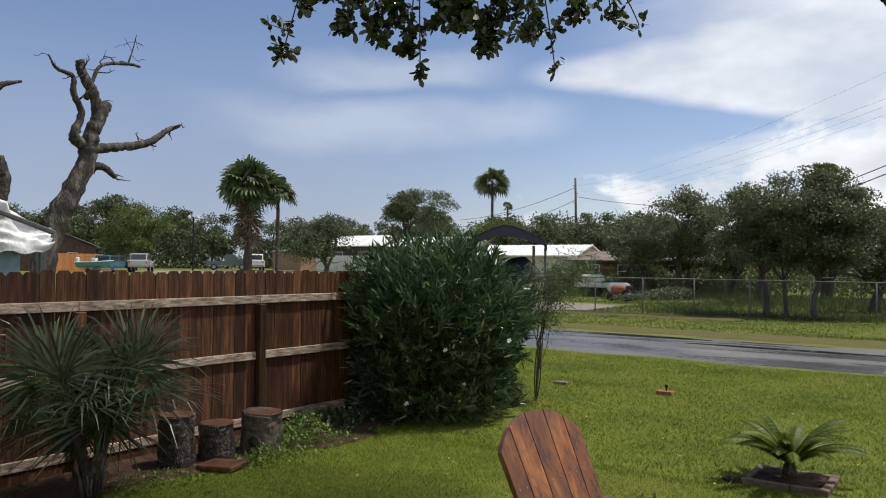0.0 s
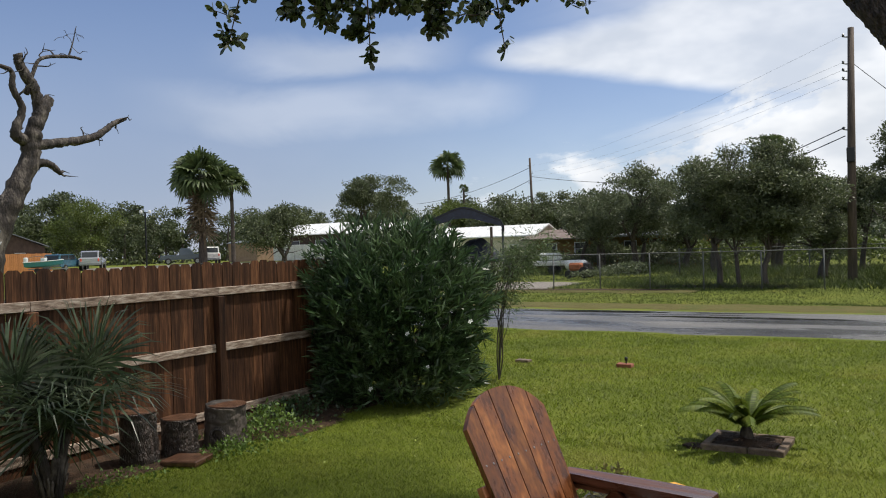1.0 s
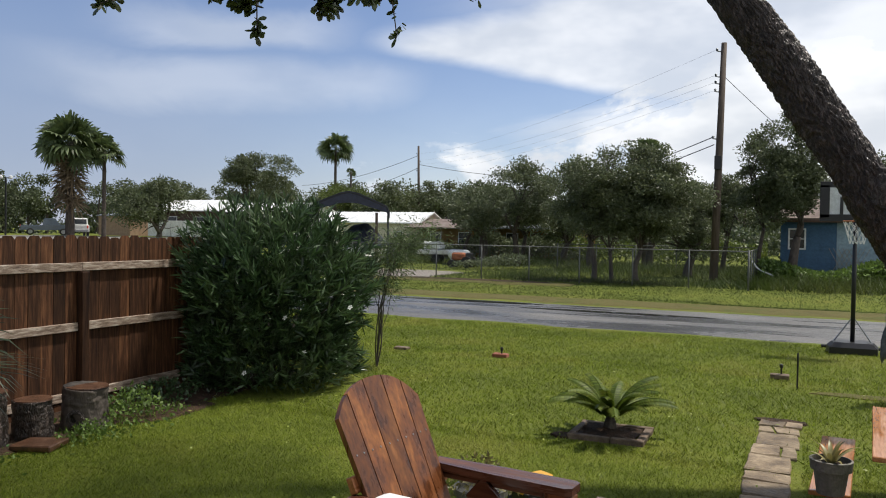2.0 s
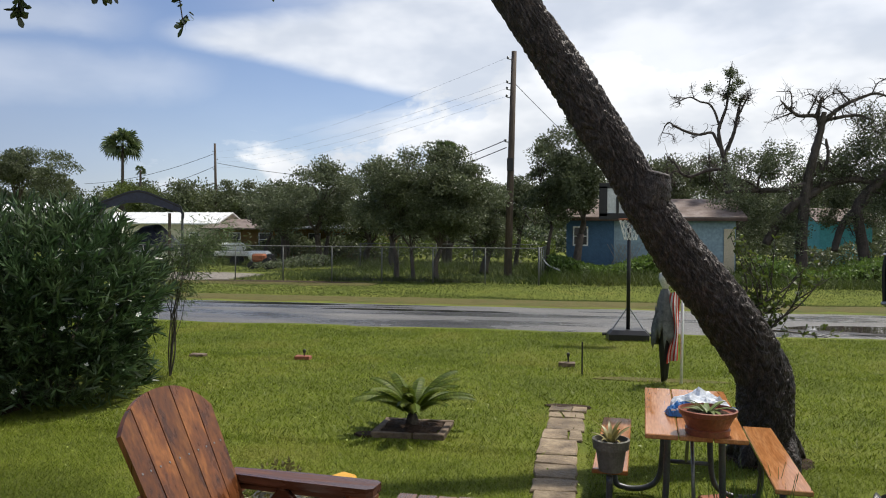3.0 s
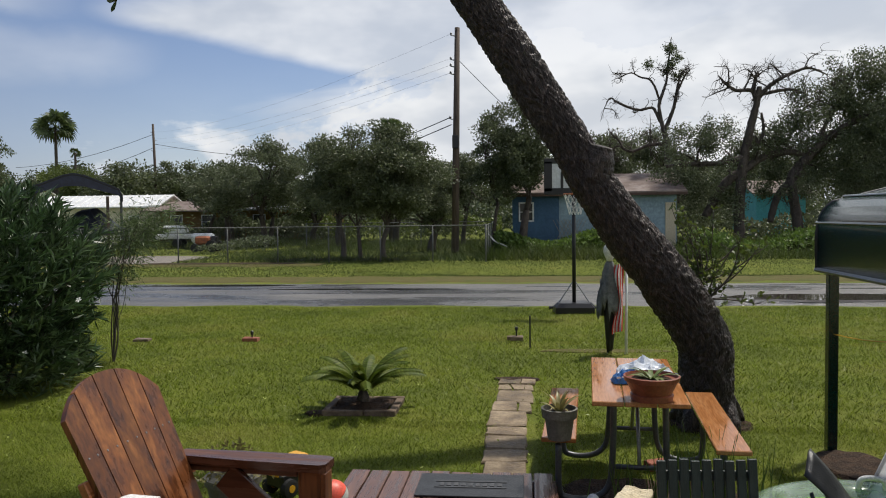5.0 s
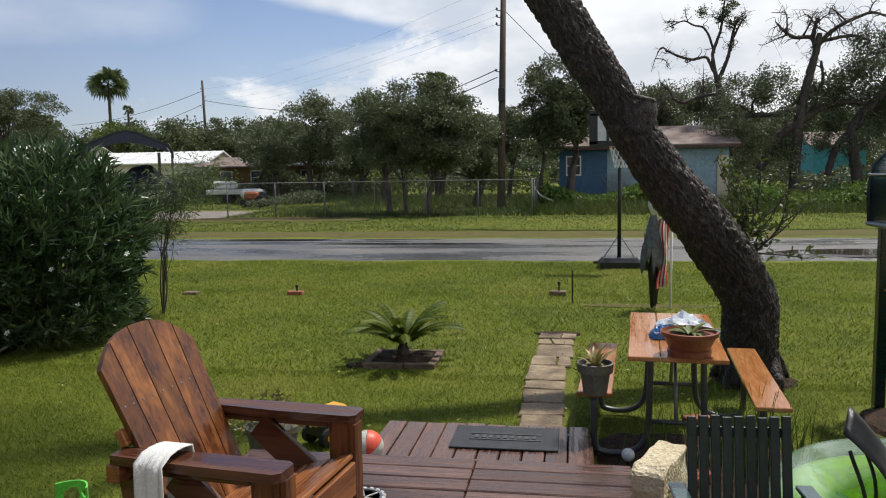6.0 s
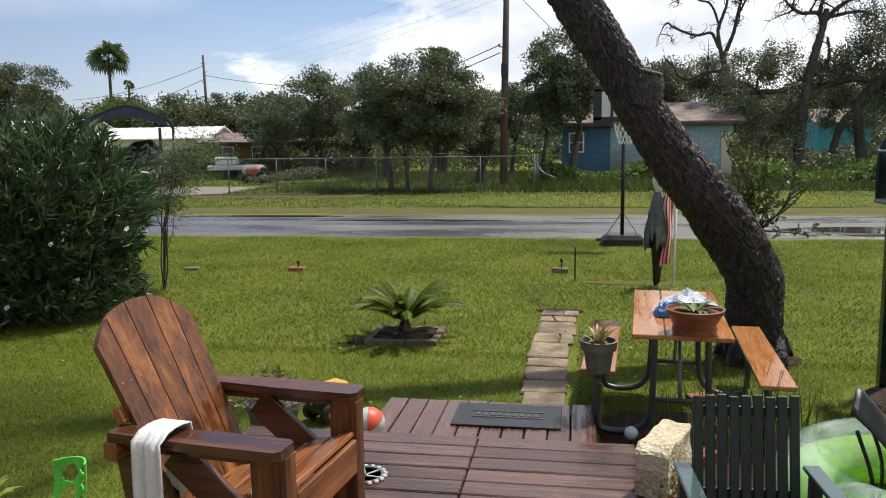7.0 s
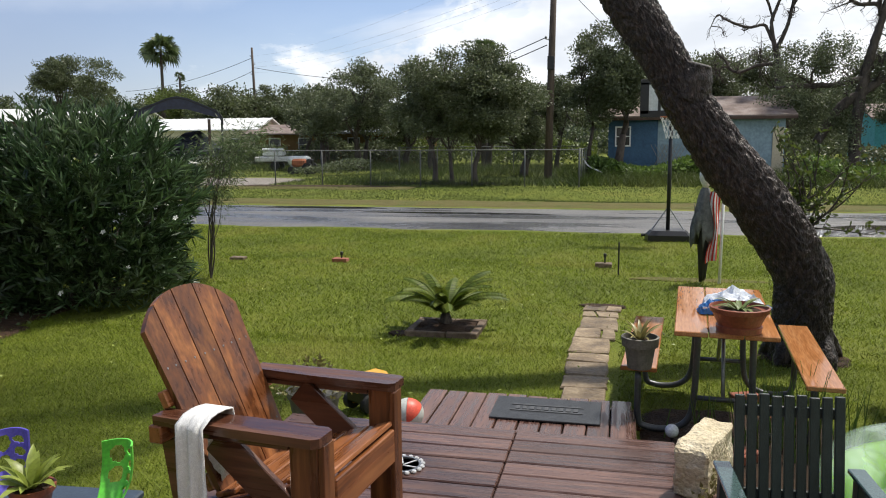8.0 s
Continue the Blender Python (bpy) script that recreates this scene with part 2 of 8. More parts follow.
M["sago"] = material("cycad_leaflet", (0.05, 0.085, 0.010), (0.10, 0.14, 0.018), 5, 0.55, 0, c3=(0.17, 0.19, 0.03), island=0.35, leaf=0.25)
M["weedleaf"] = material("weed_leaf", (0.08, 0.14, 0.025), (0.15, 0.23, 0.045), 5, 0.55, 0, island=0.35, leaf=0.35)
M["petal"] = plain("white_petal", (0.85, 0.85, 0.78), 0.6)
M["cut"] = material("sawn_wood_end", (0.030, 0.015, 0.009), (0.085, 0.040, 0.022), 12, 0.35, 0.5, c3=(0.15, 0.08, 0.046))
M["cut_pale"] = material("healed_pruning_cut", (0.12, 0.105, 0.09), (0.26, 0.24, 0.22), 12, 0.8, 0.5)
M["stone"] = material("weathered_flagstone", (0.080, 0.054, 0.030), (0.22, 0.165, 0.105), 5, 0.45, 0.8, c3=(0.36, 0.29, 0.20), vary=0.3, rough2=0.8)
M["limestone"] = material("cream_limestone_block", (0.38, 0.30, 0.18), (0.62, 0.53, 0.36), 9, 0.85, 0.9, c3=(0.70, 0.62, 0.46), bump_dist=0.02)
M["border"] = material("damp_concrete_edging", (0.10, 0.070, 0.047), (0.22, 0.165, 0.12), 14, 0.7, 0.6, vary=0.15)
M["brick"] = material("red_clay_brick", (0.22, 0.07, 0.04), (0.36, 0.13, 0.08), 20, 0.85, 0.6)
M["rubber"] = material("black_rubber_mat", (0.012, 0.013, 0.014), (0.03, 0.032, 0.034), 20, 0.32, 0.3)
M["black"] = plain("black_plastic", (0.012, 0.012, 0.014), 0.35)
M["black_metal"] = plain("black_painted_metal", (0.015, 0.016, 0.018), 0.4, 0.2)
M["steel"] = plain("dull_galvanised_steel", (0.30, 0.31, 0.32), 0.45, 0.8)
M["fence_steel"] = plain("weathered_dull_wire", (0.12, 0.125, 0.12), 0.6, 0.4)
M["grey_tube"] = plain("grey_painted_tube", (0.10, 0.105, 0.11), 0.4, 0.5)
M["glass"] = plain("dark_window_glass", (0.03, 0.035, 0.04), 0.06)
M["terracotta"] = material("terracotta_pot", (0.18, 0.048, 0.023), (0.30, 0.085, 0.042), 9, 0.42, 0.2)
M["grey_pot"] = material("grey_green_resin_pot", (0.10, 0.095, 0.075), (0.17, 0.16, 0.13), 12, 0.6, 0.3)
M["succulent"] = material("succulent_leaf", (0.12, 0.17, 0.05), (0.22, 0.27, 0.09), 9, 0.4, 0, island=0.3, leaf=0.2)
M["succulent_red"] = material("yellowish_bromeliad_leaf", (0.19, 0.17, 0.055), (0.31, 0.27, 0.10), 9, 0.4, 0, island=0.35, leaf=0.2)
M["bromeliad"] = material("yellow_green_bromeliad_leaf", (0.24, 0.30, 0.05), (0.40, 0.46, 0.11), 7, 0.4, 0, island=0.25, leaf=0.35)
M["green_paint"] = material("dark_green_painted_wood", (0.014, 0.026, 0.025), (0.026, 0.044, 0.042), 18, 0.42, 0.25, (3, 3, 0.6), vary=0.15)
M["green_steel"] = plain("dark_green_sheet_steel", (0.006, 0.030, 0.024), 0.18, 0.0, 0.4, 0.02)
M["arm_wet"] = plain("wet_green_arm_paint", (0.06, 0.10, 0.095), 0.12, 0, 0.5, 0.02)
M["white_cloth"] = material("white_terry_towel", (0.74, 0.74, 0.73), (0.88, 0.88, 0.87), 60, 0.95, 0.6)
M["tarp"] = material("white_woven_tarp", (0.62, 0.64, 0.66), (0.84, 0.85, 0.86), 3, 0.6, 0.4, bump_dist=0.02)
M["navy"] = material("navy_fabric_cover", (0.010, 0.013, 0.028), (0.022, 0.028, 0.055), 4, 0.6, 0.4)
M["lime"] = material("lime_green_vinyl", (0.48, 0.74, 0.02), (0.60, 0.85, 0.05), 3, 0.15, 0, leaf=0.5)
M["lime_toy"] = plain("bright_green_plastic", (0.16, 0.68, 0.08), 0.35)
M["purple_toy"] = plain("violet_plastic", (0.14, 0.11, 0.55), 0.35)
M["ball_red"] = plain("coral_red_ball_panel", (0.75, 0.10, 0.055), 0.45)
M["ball_white"] = plain("pale_grey_ball_panel", (0.55, 0.57, 0.52), 0.45)
M["yellow"] = plain("yellow_plastic", (0.70, 0.36, 0.02), 0.4)
M["flag_red"] = plain("red_flag_stripe", (0.62, 0.05, 0.03), 0.85)
M["flag_white"] = plain("white_flag_stripe", (0.8, 0.78, 0.74), 0.85)
M["white_pipe"] = plain("white_plastic_pipe", (0.78, 0.78, 0.76), 0.4)
M["rag"] = material("grey_gauze_rag", (0.08, 0.083, 0.085), (0.22, 0.225, 0.22), 9, 0.95, 0.5)
M["blue_wall"] = material("blue_painted_siding", (0.030, 0.085, 0.16), (0.045, 0.115, 0.20), 2, 0.7, 0.2)
M["pale_wall"] = material("pale_blue_grey_siding", (0.20, 0.29, 0.34), (0.27, 0.37, 0.42), 1.5, 0.7, 0.2)
M["turq_wall"] = material("turquoise_painted_wall", (0.08, 0.38, 0.45), (0.12, 0.48, 0.55), 2, 0.7, 0.2)
M["yellow_wall"] = material("ochre_yellow_wall", (0.15, 0.085, 0.02), (0.21, 0.125, 0.035), 2, 0.75, 0.2)
M["cream_wall"] = material("cream_lap_siding", (0.50, 0.46, 0.33), (0.62, 0.58, 0.44), 2, 0.7, 0.2)
M["white_wall"] = material("white_trailer_panel", (0.58, 0.58, 0.56), (0.74, 0.74, 0.72), 2, 0.6, 0.2)
M["brown_wall"] = material("dark_brown_board_wall", (0.05, 0.028, 0.02), (0.10, 0.06, 0.045), 2, 0.75, 0.3)
M["tan_wall"] = material("tan_plywood_wall", (0.26, 0.17, 0.11), (0.36, 0.25, 0.17), 2, 0.75, 0.2)
M["white_roof"] = material("white_metal_roof", (0.72, 0.72, 0.70), (0.86, 0.86, 0.85), 1, 0.4, 0.1)
M["shingle"] = material("worn_brown_shingle", (0.09, 0.065, 0.055), (0.18, 0.135, 0.115), 1.2, 0.9, 0.6, c3=(0.27, 0.23, 0.21), fine=10)
M["grey_roof"] = material("grey_metal_roof", (0.17, 0.18, 0.20), (0.26, 0.27, 0.30), 1, 0.4, 0.1)
M["door"] = plain("cream_door_panel", (0.55, 0.48, 0.34), 0.6)
M["trim"] = plain("white_window_trim", (0.7, 0.72, 0.72), 0.5)
M["lattice"] = plain("weathered_lattice", (0.30, 0.26, 0.20), 0.8)
M["orange_fence"] = boards("new_orange_cedar", (0.30, 0.11, 0.03), (0.42, 0.17, 0.05), (0.5, 0.22, 0.08), 2, 0.7, vary=0.15)
M["pole"] = material("creosote_wood_pole", (0.05, 0.035, 0.027), (0.12, 0.09, 0.07), 5, 0.85, 0.5, (3, 3, 0.3))
M["car_silver"] = plain("silver_car_paint", (0.42, 0.43, 0.44), 0.25, 0.5, 0.6, 0)
M["car_blue"] = plain("teal_blue_car_paint", (0.05, 0.13, 0.18), 0.25, 0.3, 0.6, 0)
M["car_grey"] = plain("slate_grey_truck_paint", (0.10, 0.125, 0.15), 0.25, 0.4, 0.6, 0)
M["boat_teal"] = plain("teal_boat_hull", (0.05, 0.24, 0.28), 0.3, 0, 0.4, 0)
M["tyre"] = plain("black_tyre_rubber", (0.015, 0.015, 0.015), 0.8)
M["rust"] = material("rusty_orange_metal", (0.22, 0.06, 0.025), (0.40, 0.14, 0.06), 8, 0.8, 0.4)
M["concrete"] = material("pale_concrete", (0.28, 0.26, 0.24), (0.42, 0.40, 0.37), 5, 0.85, 0.4)
M["lidblue"] = plain("blue_grey_plastic_lid", (0.055, 0.075, 0.105), 0.4)
M["bag_blue"] = plain("blue_print_on_bag", (0.05, 0.17, 0.42), 0.25)
M["bag_clear"] = plain("crumpled_white_plastic_bag", (0.70, 0.74, 0.80), 0.2, 0, 0.3)


def clear_vinyl():
    m = bpy.data.materials.new("pale_clear_vinyl")
    m.use_nodes = True
    n, l = m.node_tree.nodes, m.node_tree.links
    p = n["Principled BSDF"]
    p.inputs["Base Color"].default_value = (0.70, 0.84, 0.78, 1)
    p.inputs["Roughness"].default_value = 0.12
    p.inputs["Coat Weight"].default_value = 0.5
    t = n.new("ShaderNodeBsdfTransparent")
    t.inputs[0].default_value = (0.80, 0.95, 0.86, 1)
    tx = n.new("ShaderNodeTexNoise")
    tx.inputs["Scale"].default_value = 5
    mr = n.new("ShaderNodeMapRange")
    mr.inputs["From Min"].default_value, mr.inputs["From Max"].default_value = 0.3, 0.7
    mr.inputs["To Min"].default_value, mr.inputs["To Max"].default_value = 0.58, 0.86
    l.new(tx.outputs["Fac"], mr.inputs["Value"])
    mx = n.new("ShaderNodeMixShader")
    l.new(mr.outputs[0], mx.inputs[0])
    l.new(p.outputs[0], mx.inputs[1])
    l.new(t.outputs[0], mx.inputs[2])
    l.new(mx.outputs[0], n["Material Output"].inputs["Surface"])
    return m


M["vinyl"] = clear_vinyl()
for k in ("sago", "stone", "border", "soil", "blade", "lawn", "weed", "fence", "verge"):
    M[k].node_tree.nodes["Principled BSDF"].inputs["Specular IOR Level"].default_value = 0.22


# ---- geometry helpers ----
rng = np.random.default_rng(7)


def mesh(name, V, F, mat, smooth=False):
    me = bpy.data.meshes.new(name)
    V = np.asarray(V, dtype=np.float32)
    if isinstance(F, np.ndarray):
        k = F.shape[1]
        me.vertices.add(len(V))
        me.vertices.foreach_set("co", V.ravel())
        me.loops.add(F.size)
        me.loops.foreach_set("vertex_index", F.ravel().astype(np.int32))
        me.polygons.add(len(F))
        me.polygons.foreach_set("loop_start", np.arange(0, F.size, k, dtype=np.int32))
        me.update(calc_edges=True)
    else:
        me.from_pydata([tuple(map(float, v)) for v in V], [], F)
    if smooth:
        me.polygons.foreach_set("use_smooth", np.ones(len(me.polygons), dtype=bool))
    me.materials.append(mat)
    me.update()
    return me


def join(items):
    V, F, k = [], [], 0
    for v, f in items:
        V.append(np.asarray(v, dtype=float))
        F += [[int(i) + k for i in face] for face in f]
        k += len(v)
    return np.concatenate(V), F


def placed(g, m):
    V = np.asarray(g[0], dtype=float)
    A = np.array(m)
    return V @ A[:3, :3].T + A[:3, 3], g[1]


def box(x0, y0, z0, x1, y1, z1, bevel=0.004):
    """A box with chamfered edges and corners."""
    c, h = np.array([(x0 + x1) / 2, (y0 + y1) / 2, (z0 + z1) / 2]), np.array([(x1 - x0) / 2, (y1 - y0) / 2, (z1 - z0) / 2])
    h = np.abs(h)
    b = min(bevel, h.min() * 0.45)
    V, idx = [], {}
    signs = [(a, e, d) for a in (-1, 1) for e in (-1, 1) for d in (-1, 1)]
    for s in signs:
        for ax in range(3):
            p = np.array(s) * h
            for o in range(3):
                if o != ax:
                    p[o] -= s[o] * b
            idx[s, ax] = len(V)
            V.append(p + c)
    V = np.array(V)
    F = []
    for ax in range(3):
        o1, o2 = [o for o in range(3) if o != ax]
        for sg in (-1, 1):
            loop = []
            for a, d in ((-1, -1), (1, -1), (1, 1), (-1, 1)):
                s = [0, 0, 0]
                s[ax], s[o1], s[o2] = sg, a, d
                loop.append(idx[tuple(s), ax])
            F.append(loop)
        for a in (-1, 1):
            for d in (-1, 1):
                s, e = [0, 0, 0], [0, 0, 0]
                s[ax], e[ax] = -1, 1
                s[o1] = e[o1] = a
                s[o2] = e[o2] = d
                F.append([idx[tuple(s), o1], idx[tuple(e), o1], idx[tuple(e), o2], idx[tuple(s), o2]])
    for s in signs:
        F.append([idx[s, 0], idx[s, 1], idx[s, 2]])
    out = []
    for f in F:
        n = np.cross(V[f[1]] - V[f[0]], V[f[2]] - V[f[0]])
        out.append(f if n @ (V[f].mean(0) - c) > 0 else f[::-1])
    return V, out


def beam(a, b, w, t, bevel=0.004, up=(0, 0, 1)):
    """A board from a to b, w wide across and t thick along up."""
    a, b = Vector(a), Vector(b)
    d = (b - a).normalized()
    side = d.cross(Vector(up)).normalized()
    u = side.cross(d)
    m = Matrix((side, d, u)).transposed().to_4x4()
    m.translation = (a + b) / 2
    L = (b - a).length
    return placed(box(-w / 2, -L / 2, -t / 2, w / 2, L / 2, t / 2, bevel), m)


def tube(pts, radii, sides=8, caps=True):
    P = np.asarray(pts, dtype=float)
    R = np.broadcast_to(np.asarray(radii, dtype=float), (len(P),))
    T = np.gradient(P, axis=0)
    T /= np.linalg.norm(T, axis=1, keepdims=True) + 1e-9
    ref = np.array([1.0, 0, 0]) if abs(T[0][0]) < 0.9 else np.array([0, 1.0, 0])
    u = np.cross(T[0], ref)
    u /= np.linalg.norm(u)
    V, F = [], []
    a = np.linspace(0, 2 * np.pi, sides, endpoint=False)
    for i in range(len(P)):
        u = u - T[i] * (u @ T[i])
        u /= np.linalg.norm(u) + 1e-9
        w = np.cross(T[i], u)
        V.append(P[i] + R[i] * (np.cos(a)[:, None] * u + np.sin(a)[:, None] * w))
    V = np.concatenate(V)
    for i in range(len(P) - 1):
        for j in range(sides):
            k = (j + 1) % sides
            F.append([i * sides + j, i * sides + k, (i + 1) * sides + k, (i + 1) * sides + j])
    if caps:
        F.append(list(range(sides))[::-1])
        F.append([(len(P) - 1) * sides + j for j in range(sides)])
    return V, F


def spline(pts, n=24):
    """Points on a smooth line through pts (Catmull-Rom)."""
    P = np.asarray(pts, dtype=float)
    P = np.vstack([2 * P[0] - P[1], P, 2 * P[-1] - P[-2]])
    out = []
    seg = len(P) - 3
    for s in np.linspace(0, seg - 1e-6, n):
        i = int(s)
        t = s - i
        a, b, c, d = P[i:i + 4]
        out.append(0.5 * (2 * b + (c - a) * t + (2 * a - 5 * b + 4 * c - d) * t * t + (3 * b - a - 3 * c + d) * t ** 3))
    return np.array(out)


def lathe(profile, n=28, at=(0, 0, 0)):
    a = np.linspace(0, 2 * np.pi, n, endpoint=False)
    V = np.concatenate([np.stack([r * np.cos(a), r * np.sin(a), np.full(n, z)], 1) for r, z in profile]) + np.array(at)
    F = []
    for i in range(len(profile) - 1):
        for j in range(n):
            k = (j + 1) % n
            F.append([i * n + j, i * n + k, (i + 1) * n + k, (i + 1) * n + j])
    F.append(list(range(n))[::-1])
    F.append([(len(profile) - 1) * n + j for j in range(n)])
    return V, F


def scatter(r, n):
    """Random points inside a unit ball, denser outward."""
    u = r.normal(size=(n, 3))
    return u / np.linalg.norm(u, axis=1, keepdims=True) * r.random((n, 1)) ** 0.45


def leaves(P, D, L, W, fold=0.25):
    """Pointed leaves, two triangles each side of a fold: base P, direction D, length L, width W."""
    n = len(P)
    D = D / (np.linalg.norm(D, axis=1, keepdims=True) + 1e-9)
    r = rng.normal(size=(n, 3))
    S = np.cross(D, r)
    S /= np.linalg.norm(S, axis=1, keepdims=True) + 1e-9
    N = np.cross(S, D)
    L, W = np.broadcast_to(L, (n,))[:, None], np.broadcast_to(W, (n,))[:, None]
    mid = P + D * L * 0.45
    V = np.stack([P, mid + S * W / 2 + N * W * fold, P + D * L, mid - S * W / 2 + N * W * fold], 1).reshape(-1, 3)
    F = np.arange(n * 4).reshape(n, 4)
    return V, F


def thing(name, at=(0, 0, 0), rz=0.0, label="", category="", group="", kind=""):
    ob = new(name)
    ob.empty_display_size = 0.2
    ob.matrix_world = pose(*at, 0, 0, rz)
    return tagged(ob, label, category, group, kind)


def part(name, g, mat, parent=None, label="", smooth=False, m=None):
    ob = new(name, mesh(name, g[0], g[1], mat, smooth))
    if parent is not None:
        ob.parent = parent
    if m is not None:
        ob.matrix_local = m
    if label:
        ob["label"] = label
    return ob


def piece(name, me, parent, m):
    ob = new(name, me)
    ob.parent = parent
    ob.matrix_local = m
    return ob


def uneven(g, amount, scale, seed=0.0):
    V = np.array(g[0], dtype=float)
    for i, v in enumerate(V):
        V[i] += np.array(noise.noise_vector(Vector(v) * scale + Vector((seed, seed * 2, seed * 3)))) * amount
    return V, g[1]


# ---- ground, road, drives ----
def ground_height(x, y):
    near = -0.07 * np.exp(-((y - 12.7) / 1.0) ** 2) + 0.02 * np.exp(-((y - 11.4) / 0.8) ** 2)
    ditch = -0.22 * np.exp(-((y - 26.5) / 1.9) ** 2) * (1 / (1 + np.exp(-(x + 4) * 0.8)))
    bumps = 0.012 * np.sin(x * 1.7 + 0.8 * np.sin(y * 1.1)) * np.sin(y * 1.3 + 0.5) * (y > 5.5) * (y < 60)
    sm = lambda v: np.clip(v, 0, 1) ** 2 * (3 - 2 * np.clip(v, 0, 1))
    rise = 0.85 * sm((-x - 36) / 18) * sm((y - 18) / 12)
    return near + ditch + bumps + rise - 0.012


xs = np.unique(np.concatenate([np.linspace(-900, -60, 12), np.linspace(-60, -12, 40), np.linspace(-12, 12, 121), np.linspace(12, 60, 40), np.linspace(60, 900, 12)]))
ys = np.unique(np.concatenate([np.linspace(-300, -6, 8), np.linspace(-6, 32, 191), np.linspace(32, 80, 40), np.linspace(80, 1400, 16)]))
GX, GY = np.meshgrid(xs, ys)
gv = np.stack([GX.ravel(), GY.ravel(), ground_height(GX, GY).ravel()], 1)
nx = len(xs)
ii = np.arange((len(ys) - 1) * nx).reshape(-1, nx)[:, :-1].ravel()
ground = part("ground", (gv, np.stack([ii, ii + 1, ii + nx + 1, ii + nx], 1)), M["lawn"], smooth=True)
tagged(ground, "green mown lawn running out to fields", "ground", kind="structure")


def strip(name, x0, x1, y0, y1, z, mat, label, cat, n=160, ragged=0.12, thick=0.05, seed=1.0, crown=0.0):
    """A low slab along x with uneven long edges."""
    X = np.linspace(x0, x1, n)
    rows = 7
    V = []
    for j in range(rows):
        f = j / (rows - 1)
        for x in X:
            e0 = ragged * (noise.noise(Vector((x * 0.7, seed, 0))) + 0.5 * noise.noise(Vector((x * 2.6, seed + 9, 0))))
            e1 = ragged * (noise.noise(Vector((x * 0.7, seed + 4, 0))) + 0.5 * noise.noise(Vector((x * 2.6, seed + 14, 0))))
            y = (y0 + e0) * (1 - f) + (y1 + e1) * f
            edge = min(f, 1 - f)
            V.append((x, y, z + crown * 4 * f * (1 - f) - (thick if edge == 0 else 0)))
    F = [[j * n + i, j * n + i + 1, (j + 1) * n + i + 1, (j + 1) * n + i] for j in range(rows - 1) for i in range(n - 1)]
    return tagged(part(name, (V, F), mat, smooth=False), label, cat, kind="structure")


road = strip("road", -160, 160, 15.9, 21.6, 0.015, M["road"], "wet grey asphalt road with puddles between grass verges", "road", 700, 0.16, crown=0.03)
strip("verge", -60, 40, 21.5, 23.9, 0.012, M["verge"], "dry yellowish grass verge beside the road", "verge", 200, 0.5, seed=5.0)
strip("verge", -60, -8, 28.3, 30.9, 0.012, M["verge"], "yellowed grass strip in front of the wire fence", "verge", 120, 0.5, seed=7.0)


def sheet(name, cx, cy, rx, ry, z, mat, label, cat, seed, power=2.0, n=56):
    """A low flat patch with an uneven outline."""
    V = [(cx, cy, z)]
    for r in (0.55, 0.9, 1.0):
        for a in np.linspace(0, 2 * np.pi, n, endpoint=False):
            c, s = math.cos(a), math.sin(a)
            k = (abs(c) ** power + abs(s) ** power) ** (-1 / power)
            w = 1 + 0.16 * noise.noise(Vector((c * 2.2, s * 2.2, seed))) + 0.07 * noise.noise(Vector((c * 7, s * 7, seed)))
            V.append((cx + rx * r * k * c * w, cy + ry * r * k * s * w, z - (0.03 if r == 1.0 else 0)))
    F = [[0, 1 + i, 1 + (i + 1) % n] for i in range(n)]
    for q in range(2):
        F += [[1 + q * n + i, 1 + (q + 1) * n + i, 1 + (q + 1) * n + (i + 1) % n, 1 + q * n + (i + 1) % n] for i in range(n)]
    return tagged(part(name, (V, F), mat), label, cat, kind="structure")


sheet("soil", -6.65, 6.0, 0.48, 3.0, 0.014, M["soil"], "dark damp soil bed along the wooden fence", "soil", 3.0, 4)
# dark sheet: soil strip plus the bush's shadow on the lawn, painted as colour
sheet("soil", -6.25, 6.35, 0.34, 0.62, 0.012, M["soil"], "dark soil and painted bush shade between the fence bed and the bush", "soil", 14.0, 3)
sheet("soil", -12.5, 30.3, 3.6, 0.55, 0.02, M["soil"], "bare brown soil strip along the wire fence", "soil", 17.0, 3)
sheet("soil", -8.2, 33.0, 3.2, 0.7, 0.02, M["soil"], "bare brown soil under the fenced oaks", "soil", 18.0, 3)
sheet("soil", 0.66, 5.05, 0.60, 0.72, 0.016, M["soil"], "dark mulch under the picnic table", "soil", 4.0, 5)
sheet("soil", 1.45, 7.25, 0.36, 0.34, 0.012, M["soil"], "bare soil round the foot of the oak", "soil", 6.0)
sheet("soil", 2.25, 6.15, 0.28, 0.4, 0.012, M["soil"], "bare soil below the carport post", "soil", 8.0)
sheet("drive", -19.0, 33.2, 4.2, 3.6, 0.016, M["gravel"], "pale gravel drive leading to the steel carport", "drive", 9.0, 4)
sheet("drive", -70, 58, 13, 16, 0.87, M["gravel"], "pale gravel yard with parked vehicles", "drive", 10.0, 4)
sheet("puddle", 6.3, 17.3, 2.5, 0.72, 0.056, plain("still_puddle_water", (0.06, 0.052, 0.045), 0.03, 0, 0, 0), "brown rain puddle at the road's edge", "puddle", 12.0)
sheet("puddle", -8.6, 20.3, 2.4, 0.28, 0.050, plain("shallow_puddle_water", (0.03, 0.03, 0.03), 0.05, 0, 0, 0), "thin rain puddle on the asphalt", "puddle", 13.0)
sheet("puddle", -4.2, 19.2, 2.6, 0.22, 0.052, bpy.data.materials["shallow_puddle_water"], "thin rain puddle on the asphalt", "puddle", 15.0)
